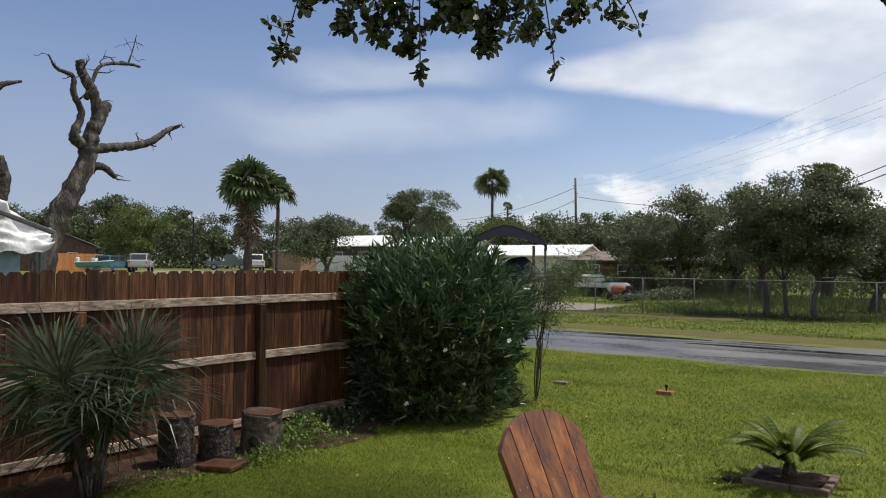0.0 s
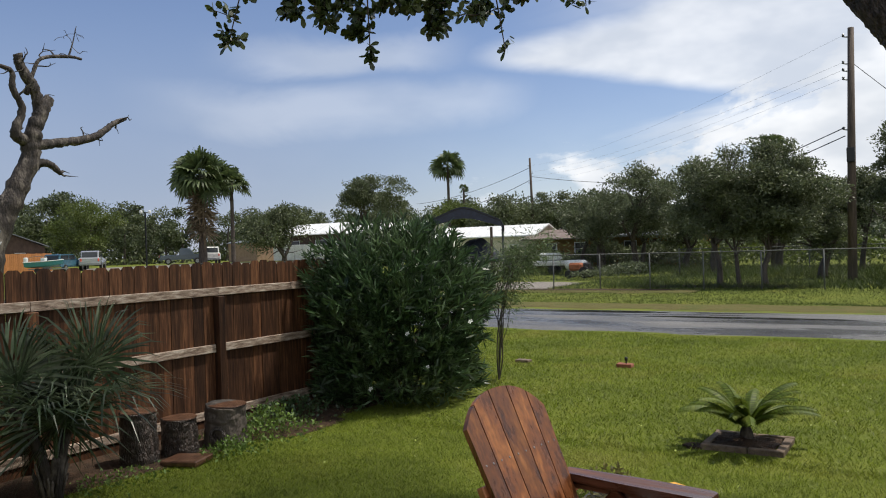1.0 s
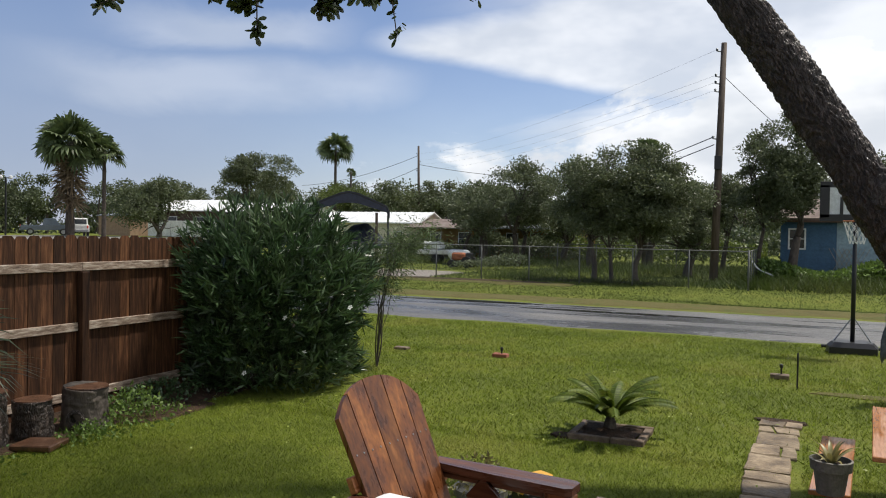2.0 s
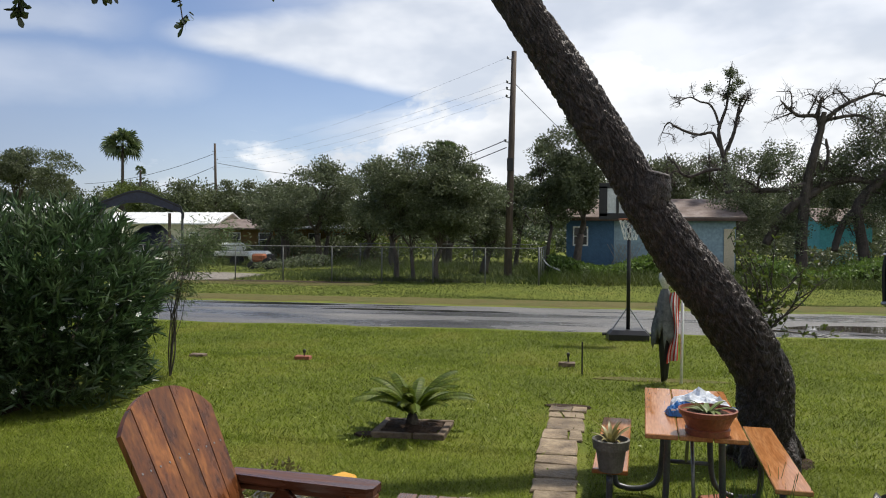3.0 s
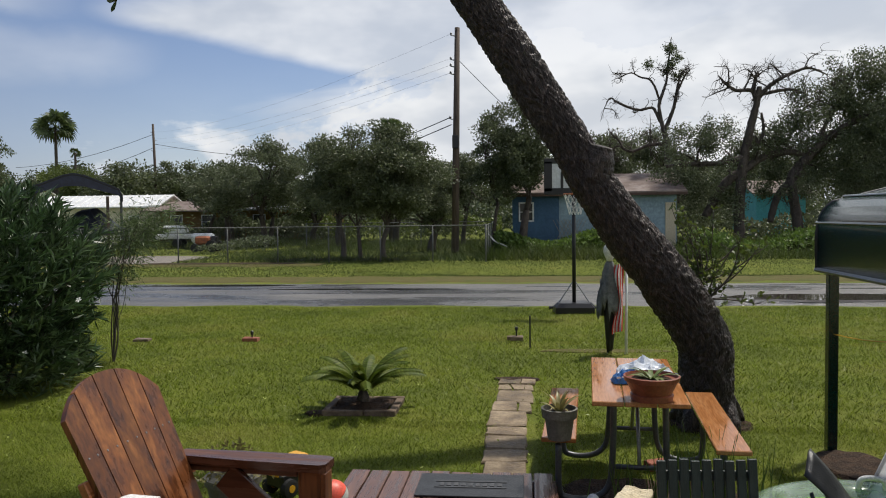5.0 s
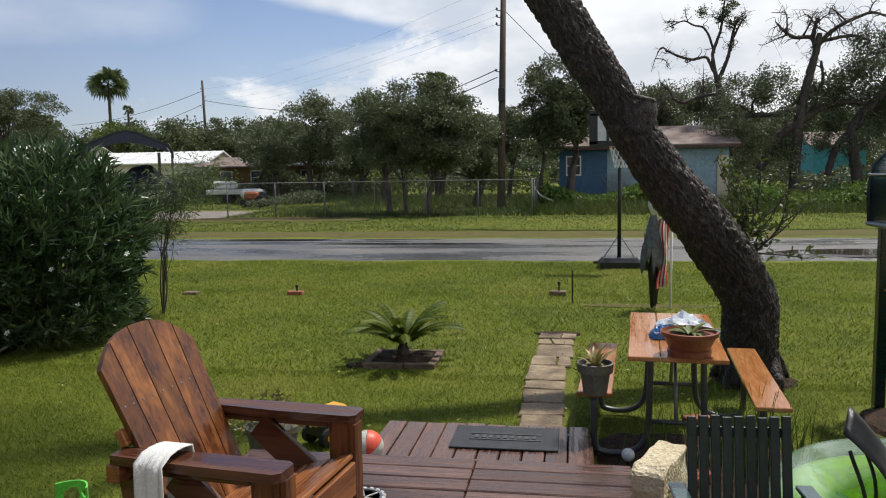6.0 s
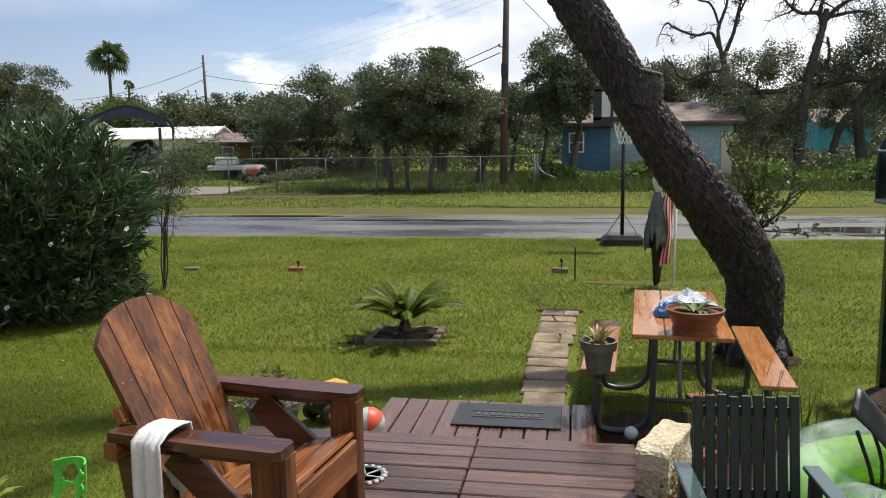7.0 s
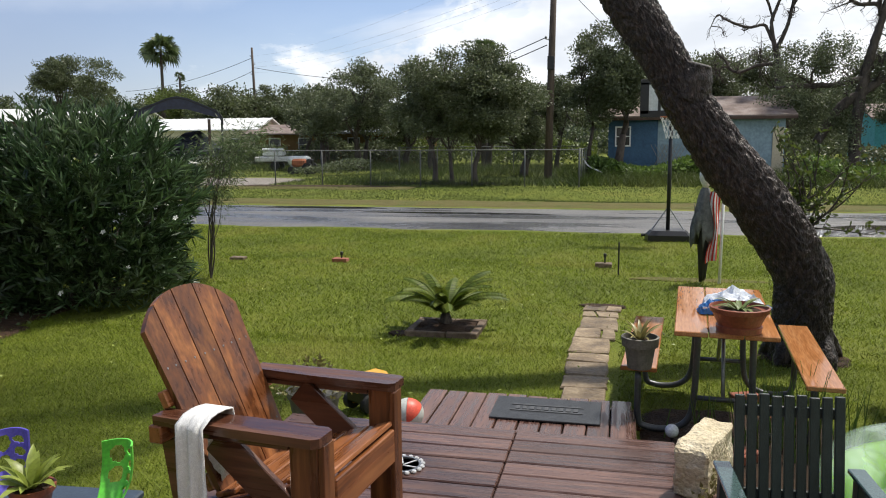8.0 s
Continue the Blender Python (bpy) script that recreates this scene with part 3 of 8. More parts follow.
sheet("bare_earth", 0.9, 10.9, 0.95, 0.16, 0.010, M["verge"], "worn strip of bare earth in the lawn", "bare earth", 16.0)


# ---- board fence ----
def board_fence():
    FX = -7.1
    fence = thing("board_fence", (FX, 0, 0), 0, "brown stained wooden picket fence with pale weathered rails", "fence")
    w, t = 0.139, 0.018
    prof = [(-w / 2, 0.0), (w / 2, 0.0), (w / 2, 1.795), (w / 2 - 0.03, 1.83), (-w / 2 + 0.03, 1.83), (-w / 2, 1.795)]
    V = [(-t / 2, a, b) for a, b in prof] + [(t / 2, a, b) for a, b in prof]
    F = [[5, 4, 3, 2, 1, 0], [6, 7, 8, 9, 10, 11]] + [[i, (i + 1) % 6, (i + 1) % 6 + 6, i + 6] for i in range(6)]
    me = mesh("picket", V, F, M["fence"])
    r = random.Random(3)
    y = -2.2
    while y < 8.7:
        piece("picket", me, fence, pose(r.uniform(-0.003, 0.003), y, r.uniform(-0.025, 0.006), r.uniform(-0.25, 0.25), 0, r.uniform(-1.2, 1.2)))
        y += w + r.uniform(0.002, 0.006)
    for z in (1.50, 0.87, 0.145):
        for y0 in (-2.46, -0.33, 1.80, 3.93, 6.06):
            gap = 0.002 if z > 1 else 0.050
            part("rail", uneven(box(0.012, y0 + gap, z - 0.045, 0.050, y0 + 2.13 - gap, z + 0.045, 0.005), 0.004, 3, y0), M["rail"], fence, "pale flaking weathered wooden rail")
    for y0 in (-0.33, 1.80, 3.93, 6.06, 8.19):
        part("post", box(0.013, y0 - 0.047, -0.1, 0.106, y0 + 0.047, 1.449, 0.006), M["fence"], fence)
    part("kickboard", box(0.012, -2.2, -0.04, 0.036, 8.7, 0.075, 0.004), M["fence"], fence)


board_fence()


# ---- deck, step, mat, stepping stones ----
def deck():
    dk = thing("deck", (0, 0, 0.28), 0, "wet dark reddish-brown wooden deck of long boards", "deck")
    w = 0.135
    y = 4.39 - w / 2
    r = random.Random(5)
    while y > -2.0:
        for x0, x1 in ((-1.95, -0.643), (-0.637, 0.2), (0.2, 0.95)):
            if x0 == 0.2 and y > 3.85:
                continue
            b = box(x0 + (0.006 if x0 == 0.2 else 0), y - w / 2, -0.03, x1, y + w / 2, 0, 0.006)
            part("deck_board", b, M["deck_x"], dk, m=pose(0, 0, r.uniform(-0.003, 0.001)))
        y -= w + 0.009
    part("fascia", box(-1.95, 4.393, -0.2, 0.2, 4.425, -0.012), M["deck_x"], dk)
    part("fascia", box(-1.985, -2.0, -0.2, -1.953, 4.425, -0.012), M["deck_y"], dk)
    for x in (-1.85, -0.64, 0.1):
        part("joist", box(x - 0.02, -2, -0.22, x + 0.02, 4.38, -0.035), M["deck_y"], dk)
    for x, y in ((-1.85, 4.3), (0.1, 4.3), (-1.85, -1.9), (0.1, -1.9), (-0.64, 4.3)):
        part("post", box(x - 0.045, y - 0.045, -0.34, x + 0.045, y + 0.045, -0.221), M["deck_y"], dk)

    st = thing("deck_step", (0, 0, 0.15), 0, "low wet wooden step platform below the deck", "step")
    x = -1.38
    while x < 0.0:
        bw = 0.138
        part("step_board", box(x, 4.44, -0.03, x + bw - 0.008, 5.38 + r.uniform(-0.01, 0.01), 0, 0.006), M["deck_y"], st, m=pose(0, 0, r.uniform(-0.004, 0.002)))
        x += bw
    part("frame", box(-1.36, 5.30, -0.165, 0.05, 5.335, -0.033), M["deck_x"], st)
    part("frame", box(-1.36, 4.46, -0.165, 0.05, 4.495, -0.033), M["deck_x"], st)
    for x in (-1.36, -0.02):
        part("frame", box(x, 4.50, -0.165, x + 0.035, 5.295, -0.033), M["deck_y"], st)

    mat_ = thing("door_mat", (-0.54, 5.09, 0.152), 0, "black rubber door mat with a worn raised panel", "mat")
    part("mat_base", box(-0.34, -0.205, 0, 0.34, 0.205, 0.012, 0.004), M["rubber"], mat_)
    g = [box(-0.23, -0.06 , 0.012, 0.23, -0.045, 0.016, 0.001), box(-0.23, 0.045, 0.012, 0.23, 0.06, 0.016, 0.001)]
    for q in range(9):
        g.append(box(-0.2 + q * 0.046, -0.028, 0.012, -0.2 + q * 0.046 + 0.03, 0.028, 0.016, 0.001))
    part("raised_panel", join(g), plain("worn_grey_rubber", (0.06, 0.062, 0.064), 0.5), mat_)


deck()


def flagstones():
    path = thing("stone_path", (0, 0, 0), 0, "straight path of wet weathered flagstones set in the lawn", "path")
    r = random.Random(11)
    y = 5.62
    while y < 8.95:
        d = r.choice((0.24, 0.3, 0.36, 0.42, 0.5))
        x0, x1 = -0.475 + r.uniform(-0.03, 0.03) + 0.01 * (y - 5.6) / 3, -0.15 + r.uniform(-0.03, 0.03) + 0.07 * (y - 5.6) / 3
        x0, x1 = x0 - 0.05 + 0.01 * (y - 5.6), x1 - 0.05 + 0.01 * (y - 5.6)
        # some courses are one slab, some two broken pieces with a slanting joint
        cut = r.choice((None, 0.35, 0.6, None))
        slabs = [(x0, x0, x1, x1)]
        if cut:
            xa, xb = x0 + (x1 - x0) * cut + r.uniform(-0.05, 0.05), x0 + (x1 - x0) * cut + r.uniform(-0.05, 0.05)
            slabs = [(x0, x0, xa - 0.011, xb - 0.011), (xa + 0.011, xb + 0.011, x1, x1)]
        for la, lb, ra, rb in slabs:
            loop = [(la, y), ((la + ra) / 2, y), (ra, y), ((ra + rb) / 2, y + d / 2), (rb, y + d), ((lb + rb) / 2, y + d), (lb, y + d), ((la + lb) / 2, y + d / 2)]
            pts = [(a + r.uniform(-0.014, 0.014), b + r.uniform(-0.02, 0.02)) for a, b in loop]
            n = len(pts)
            c = np.mean(pts, axis=0)
            top = 0.014 + r.uniform(-0.006, 0.006)
            V = [(a, b, -0.03) for a, b in pts] + [(a, b, top - 0.012) for a, b in pts] + [(c[0] + (a - c[0]) * 0.95, c[1] + (b - c[1]) * 0.93, top + r.uniform(-0.003, 0.003)) for a, b in pts]
            F = [list(range(2 * n, 3 * n))] + [[q * n + i, q * n + (i + 1) % n, (q + 1) * n + (i + 1) % n, (q + 1) * n + i] for q in range(2) for i in range(n)]
            part("flagstone", (V, F), M["stone"], path)
        y += d + r.uniform(0.016, 0.036)
    sheet("soil", -0.29, 9.05, 0.28, 0.10, 0.012, M["soil"], "bare soil at the end of the stone path", "soil", 19.0)


flagstones()


# ---- the leaning oak in the yard ----
def bark_tube(pts, radii, sides, rings, depth=0.019):
    """A trunk with furrowed, plated bark."""
    P = spline(pts, rings)
    R = np.interp(np.linspace(0, 1, rings), np.linspace(0, 1, len(radii)), radii)
    V, F = tube(P, R, sides)
    length = float(np.linalg.norm(np.diff(P, axis=0), axis=1).sum())
    C = np.repeat(P, sides, 0)
    for i in range(len(V)):
        d = V[i] - C[i]
        r = np.linalg.norm(d)
        a = (i % sides) / sides * 2 * math.pi
        s = (i // sides) / rings * length * 11.0
        b = a + 0.25 * noise.noise(Vector((math.cos(a) * 2, math.sin(a) * 2, s * 0.25)))
        q = Vector((math.cos(b) * 9.0, math.sin(b) * 9.0, s * 0.8))
        rid = 1 - min(1, abs(noise.noise(q)) * 2.6) + 0.6 * (1 - min(1, abs(noise.noise(q * 1.9)) * 2.4))
        lump = noise.noise(Vector((math.cos(a) * 1.4, math.sin(a) * 1.4, s * 0.12)))
        V[i] = C[i] + d / r * (r - depth * (rid - 0.75) + 0.022 * lump)
    return V, F


def round_leaves(P, D, L, W):
    """Blunt oval leaves, six-sided."""
    n = len(P)
    D = D / (np.linalg.norm(D, axis=1, keepdims=True) + 1e-9)
    S = np.cross(D, rng.normal(size=(n, 3)))
    S /= np.linalg.norm(S, axis=1, keepdims=True) + 1e-9
    L, W = L[:, None], W[:, None]
    V = np.stack([P, P + D * L * 0.3 + S * W * 0.36, P + D * L * 0.72 + S * W * 0.5, P + D * L * 0.98 + S * W * 0.14,
                  P + D * L * 0.98 - S * W * 0.14, P + D * L * 0.72 - S * W * 0.5, P + D * L * 0.3 - S * W * 0.36], 1).reshape(-1, 3)
    return V, np.arange(n * 7).reshape(n, 7)


def leaf_spray(tips, per, spread, L, W):
    """Leaves crowded round twig ends."""
    P, D = [], []
    for tip, way in tips:
        tip, way = np.array(tip), np.array(way)
        n = per + int(rng.integers(-2, 3))
        t = rng.random(n)[:, None]
        p = tip - way * spread * t * 1.6 + rng.normal(size=(n, 3)) * spread * 0.12
        P.append(p)
        D.append(way * 0.7 + rng.normal(size=(n, 3)) * 0.75)
    P, D = np.concatenate(P), np.concatenate(D)
    n = len(P)
    return round_leaves(P, D, L * rng.uniform(0.7, 1.25, n), W * rng.uniform(0.75, 1.2, n))


def yard_oak():
    oak = thing("live_oak", (1.44, 7.25, 0), 0, "leaning live oak with dark furrowed bark and hanging twigs", "tree")
    ln = [(0, 0, -0.05), (-0.03, 0, 0.19), (-0.035, 0, 0.44), (-0.045, 0, 0.69), (-0.155, 0, 0.945), (-0.32, 0, 1.19), (-0.51, 0, 1.45), (-0.71, 0, 1.70), (-0.88, 0, 1.955),
          (-1.045, 0, 2.21), (-1.18, 0, 2.46), (-1.345, 0, 2.72), (-1.51, 0, 2.97), (-1.67, 0, 3.23), (-1.845, 0, 3.49), (-2.02, 0, 3.75), (-2.36, -0.02, 4.25), (-2.85, -0.1, 4.85), (-3.1, -0.3, 5.6)]
    rad = [0.26, 0.238, 0.232, 0.23, 0.228, 0.226, 0.222, 0.216, 0.20, 0.19, 0.183, 0.18, 0.182, 0.184, 0.186, 0.186, 0.18, 0.16, 0.12]
    part("trunk", bark_tube(ln, rad, 170, 420), M["bark"], oak, smooth=True)
    for a in (0.4, 1.5, 2.7, 3.9, 5.2):
        c, s = math.cos(a), math.sin(a)
        part("root_flare", bark_tube([(c * 0.16, s * 0.16, 0.22), (c * 0.27, s * 0.27, 0.07), (c * 0.34, s * 0.34, -0.05)], [0.08, 0.07, 0.035], 24, 30, 0.012), M["bark"], oak, smooth=True)
    # healed stub and burl
    part("stub", bark_tube([(-1.03, -0.03, 2.20), (-0.99, -0.05, 2.36), (-0.96, -0.06, 2.475)], [0.17, 0.15, 0.115], 40, 40, 0.015), M["bark"], oak, smooth=True)
    m = look((-0.957, -0.062, 2.482), (-1.03, -0.03, 2.20))
    part("pruning_cut", placed(lathe([(0.105, -0.004), (0.10, 0.004), (0.04, 0.006)], 24), m), M["cut_pale"], oak, "pale healed pruning cut")
    part("knot", placed(uneven(lathe([(0.085, 0.06), (0.07, 0.01), (0.045, 0.0), (0.028, 0.02), (0.02, 0.04)], 24), 0.012, 12), look((-1.74, -0.15, 3.40), (-1.74, -1, 3.37))), M["bark"], oak, "dark round knot")
    # limb over the deck with hanging leafy twigs
    limbs = []
    for lb in [tube(spline([(-2.35, 0, 4.4), (-2.9, -1.2, 4.95), (-3.5, -2.6, 4.75), (-4.05, -3.7, 4.25), (-4.4, -4.2, 4.0)], 30), np.linspace(0.10, 0.03, 30), 12),
             tube(spline([(-2.6, -0.1, 4.85), (-1.6, -0.6, 5.8), (-0.4, -1.2, 6.5), (0.8, -1.5, 7.0)], 24), np.linspace(0.13, 0.04, 24), 12)]:
        part("limb", lb, M["bark"], oak, smooth=True)
    tips = []
    r = np.random.default_rng(21)
    start = np.array([-4.02, -3.69, 4.2])
    right = np.array([0.808, 0.589, 0])
    ahead = np.array([-0.589, 0.808, 0])
    ends = [(-0.98, -1.00, 12), (-0.80, -0.86, 14), (-0.62, -0.90, 18), (-0.45, -0.98, 22), (-0.28, -0.98, 26), (-0.22, -1.16, 9), (-0.36, -0.80, 24), (-0.02, -0.94, 24), (0.18, -0.9, 22), (0.5, -0.76, 22), (-0.68, -0.78, 16), (-0.10, -0.86, 26), (0.04, -0.88, 24), (0.12, -0.98, 22),
            (0.22, -0.82, 20), (0.36, -0.98, 12), (0.44, -0.84, 22), (0.55, -1.06, 7), (0.66, -0.78, 20), (0.80, -0.84, 14), (0.98, -0.86, 5), (-0.55, -0.70, 20), (0.3, -0.66, 24), (0.7, -0.62, 24), (-0.2, -0.66, 24)]
    for i, (a, dz, per) in enumerate(ends):
        e = start + right * a * 1.0 + ahead * r.uniform(-0.35, 0.35) + np.array([0, 0, dz - 0.10])
        b = start + right * a * 0.45 + np.array([0, 0, 0.05])
        pts = spline([b, b * 0.5 + e * 0.5 + np.array([0, 0, 0.12]) + r.normal(size=3) * 0.05, e + np.array([0, 0, 0.08]) , e], 12)
        limbs.append(tube(pts, np.linspace(0.007, 0.002, 12), 5))
        for k in range(5 if per > 10 else 3):
            f = pts[-1 - k * 2]
            tips.append((f, (pts[-1] - pts[-4]) / np.linalg.norm(pts[-1] - pts[-4]), per))
            if per > 10:
                w = r.normal(size=3) * np.array([1, 1, 0.5])
                w /= np.linalg.norm(w)
                q = f + w * r.uniform(0.06, 0.16)
                limbs.append(tube([f, (f + q) / 2, q], [0.004, 0.003, 0.002], 4))
                tips.append((q, w, per))
    tagged(part("twig_growth", join(limbs), M["bark_far"], oak, smooth=True), kind="stuff")
    vs, fs, k = [], [], 0
    for f, w, per in tips:
        v, q = leaf_spray([(f, w)], max(4, int(per * 1.15)), 0.075, 0.056, 0.031)
        vs.append(v)
        fs.append(q + k)
        k += len(v)
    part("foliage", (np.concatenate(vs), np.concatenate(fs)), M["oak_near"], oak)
    # leafy crown high above the lawn, out of view, added to shade the near-left grass
    n = 8000
    side = r.random(n) < 0.6
    P = np.where(side[:, None], np.array([-4.1, -0.5, 6.3]), np.array([-4.9, -2.3, 6.1])) + scatter(r, n) * np.array([1.7, 1.6, 0.7])
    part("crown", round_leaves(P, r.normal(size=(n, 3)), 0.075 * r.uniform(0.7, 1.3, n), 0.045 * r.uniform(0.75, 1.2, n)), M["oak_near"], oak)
    # unseen limb carrying the added shading crown
    part("limb", tube(spline([(-2.85, -0.1, 4.85), (-3.5, -0.3, 5.8), (-4.2, -0.9, 6.2), (-4.9, -2.2, 6.1)], 20), np.linspace(0.12, 0.03, 20), 10), M["bark"], oak, smooth=True)
    # suckers growing from the trunk's far side
    st, tp = [], []
    for i in range(16):
        b = np.array([-0.05 - 0.25 * r.random(), 0.10, 0.95 + 0.25 * r.random()])
        e = np.array([0.10 + r.uniform(-0.42, 0.52), 0.20 + r.uniform(-0.2, 0.35), r.uniform(1.3, 2.2)])
        e[2] -= abs(e[0] - 0.05) * 0.55
        pts = spline([b, b * 0.55 + e * 0.45 + np.array([0.12, 0.06, 0.0]), e], 12)
        st.append(tube(pts, np.linspace(0.012, 0.003, 12), 5))
        for k in range(2, 12):
            w = r.normal(size=3) + np.array([0, 0, 0.4])
            w /= np.linalg.norm(w)
            q = pts[k] + w * r.uniform(0.05, 0.16)
            st.append(tube([pts[k], q], [0.003, 0.002], 4))
            tp.append((q, w))
    tagged(part("sucker_growth", join(st), M["bark_far"], oak, smooth=True), kind="stuff")
    part("foliage", leaf_spray(tp, 5, 0.06, 0.050, 0.026), M["oak_light"], oak)


yard_oak()


# ---- trees ----
def tree(name, at, clumps, mat, label, n=7000, leaf=0.16, trunks=None, bark=None, group="", limbs=7, seed=1, tight=0.42):
    """A tree with tapered trunks, limbs to its clumps and many small leaves. clumps: x, y, z, radius, flatness."""
    t = thing(name, at, 0, label, "tree", group)
    r = np.random.default_rng(seed)
    bark = bark or M["bark_far"]
    trunks = trunks or [((0, 0), 0.22)]
    for q, ((tx, ty), tr) in enumerate(trunks):
        near = sorted(clumps, key=lambda c: (c[0] - tx) ** 2 + (c[1] - ty) ** 2)[:max(2, limbs // len(trunks))]
        zc = min(c[2] for c in near)
        fork = np.array([tx + r.uniform(-0.35, 0.35), ty + r.uniform(-0.2, 0.2), max(0.9, zc * 0.62)])
        g = []
        part("trunk", tube(spline([(tx, ty, -0.15), (tx + (fork[0] - tx) * 0.1 + r.uniform(-0.12, 0.12), ty, fork[2] * 0.45), fork], 12), np.linspace(tr * 1.15, tr * 0.75, 12), 10), bark, t, smooth=True)
        for c in near:
            e = np.array(c[:3]) + r.normal(size=3) * 0.2
            mid = fork * 0.5 + e * 0.5 + r.normal(size=3) * 0.25
            part("limb", tube(spline([fork, mid, e], 10), np.linspace(tr * 0.48, tr * 0.10, 10), 7), bark, t, smooth=True)
            for _ in range(3):
                e2 = e + r.normal(size=3) * c[3] * 0.6
                g.append(tube(spline([mid, (mid + e2) / 2 + r.normal(size=3) * 0.1, e2], 6), np.linspace(tr * 0.25, tr * 0.05, 6), 5))
        tagged(part("twig_growth", join(g), bark, t, smooth=True), kind="stuff")
    n, leaf = int(n * 1.9), leaf * 0.72
    w = np.array([c[3] ** 2 for c in clumps])
    w = w / w.sum()
    P, D = [], []
    for c, f in zip(clumps, w):
        m = max(60, int(n * f))
        sub = max(5, int(9 + c[3] * 6))
        u = r.normal(size=(sub, 3))
        u /= np.linalg.norm(u, axis=1, keepdims=True)
        u[:, 2] = np.where(u[:, 2] < -0.5, -u[:, 2], u[:, 2])
        cs = np.array(c[:3]) + u * c[3] * r.uniform(0.45, 1.0, (sub, 1)) * np.array([1, 1, c[4]])
        k = r.integers(0, sub, m)
        p = cs[k] + scatter(r, m) * (c[3] * tight * r.uniform(0.7, 1.35, sub)[k])[:, None] * np.array([1.15, 1.15, 0.8])
        P.append(p)
        D.append((p - np.array(c[:3])) / c[3] + r.normal(size=(m, 3)) * 0.8)
    P, D = np.concatenate(P), np.concatenate(D)
    P[:, 2] = np.maximum(P[:, 2], 0.1)
    m = len(P)
    part("crown", leaves(P, D, leaf * r.uniform(0.6, 1.4, m), leaf * 0.62 * r.uniform(0.6, 1.3, m)), mat, t)
    return t


def clump_cloud(cx, cz, rx, rz, n, seed, ry=None, r0=0.8, flat=0.75):
    """Clumps filling an egg-shaped crown."""
    r = np.random.default_rng(seed)
    ry = ry or rx
    out = []
    for i in range(n):
        u = r.normal(size=3)
        u /= np.linalg.norm(u)
        k = r.uniform(0.3, 0.95)
        out.append((cx + u[0] * rx * k, u[1] * ry * k, cz + u[2] * rz * k, r0 * r.uniform(0.7, 1.3), flat))
    return out


# orchard of live oaks behind the wire fence
tree("live_oak", (-7.2, 33.4, 0), clump_cloud(-0.7, 3.7, 2.1, 1.6, 16, 3, 1.6, 0.95) + clump_cloud(1.6, 3.7, 1.8, 1.7, 14, 4, 1.5, 0.9) + clump_cloud(0.4, 3.6, 1.5, 1.5, 8, 14, 1.3, 0.9) + clump_cloud(0.5, 2.35, 2.7, 0.7, 18, 15, 1.6, 0.75) + [(-0.4, 0, 5.1, 0.7, 0.9), (1.7, 0, 5.2, 0.7, 0.9)],
     M["oak"], "dark green spreading live oak with three trunks behind a wire fence", 36000, 0.15, [((-0.9, 0), 0.115), ((-0.15, 0.1), 0.09), ((0.85, 0.3), 0.125)], group="yard oaks", seed=11, limbs=15)
tree("live_oak", (-17.6, 47, 0), clump_cloud(-1.4, 3.5, 2.2, 1.9, 14, 5, 2, 1.0) + clump_cloud(1.6, 4.1, 2.0, 2.3, 14, 6, 2, 1.0), M["oak"], "dark green live oak in front of an ochre house", 14000, 0.19,
     [((-1.0, 0), 0.2), ((1.4, 0), 0.2)], group="yard oaks", seed=12, limbs=10)
tree("live_oak", (-11.4, 44, 0), clump_cloud(0, 3.9, 2.3, 2.0, 16, 25, 2, 1.0), M["oak"], "live oak with a low forked trunk", 11000, 0.18, [((0.6, 0), 0.2)], group="yard oaks", seed=26, limbs=8)
tree("live_oak", (-0.65, 38.2, 0), clump_cloud(0.0, 4.7, 1.9, 2.0, 20, 7, 1.4, 0.85) + clump_cloud(-0.3, 3.4, 1.9, 0.7, 8, 27, 1.2, 0.7) + [(-0.2, 0, 6.6, 0.8, 0.9), (0.2, 0, 7.2, 0.5, 0.9)], M["oak"], "tall dense live oak beside a blue house", 20000, 0.16, [((0.25, 0), 0.22), ((-1.1, 0.2), 0.10)], group="yard oaks", seed=13)
tree("live_oak", (-3.9, 46, 0), clump_cloud(0, 3.7, 1.6, 1.5, 7, 8, 1.5, 0.9), M["oak"], "small live oak behind the power pole", 6000, 0.18, [((0, 0), 0.14)], group="yard oaks", seed=14)
tree("live_oak", (-24.5, 66, 0), clump_cloud(0, 4.3, 3, 1.9, 9, 9, 2.5, 1.3), M["oak"], "live oak shading an ochre house", 8000, 0.26, group="yard oaks", seed=15)
tree("live_oak", (-14.6, 52, 0), clump_cloud(0, 3.8, 3.0, 2.3, 16, 71, 2, 1.1), M["oak"], "broad live oak in front of an ochre house", 9000, 0.22, group="yard oaks", seed=72)
tree("live_oak", (-8.6, 50, 0), clump_cloud(0, 3.9, 2.6, 2.5, 16, 73, 2, 1.1), M["oak"], "live oak at the back of the fenced yard", 9000, 0.22, group="yard oaks", seed=74)
tree("live_oak", (-5.0, 39.5, 0), clump_cloud(0, 2.9, 1.3, 1.7, 12, 75, 1.3, 0.7), M["oak"], "small live oak beside the power pole", 6000, 0.17, group="yard oaks", seed=76)
tree("live_oak", (4.6, 50, 0), clump_cloud(0, 4.6, 2.6, 1.9, 10, 77, 2, 1.2), M["oak"], "live oak behind the blue house", 7000, 0.22, group="yard oaks", seed=78)
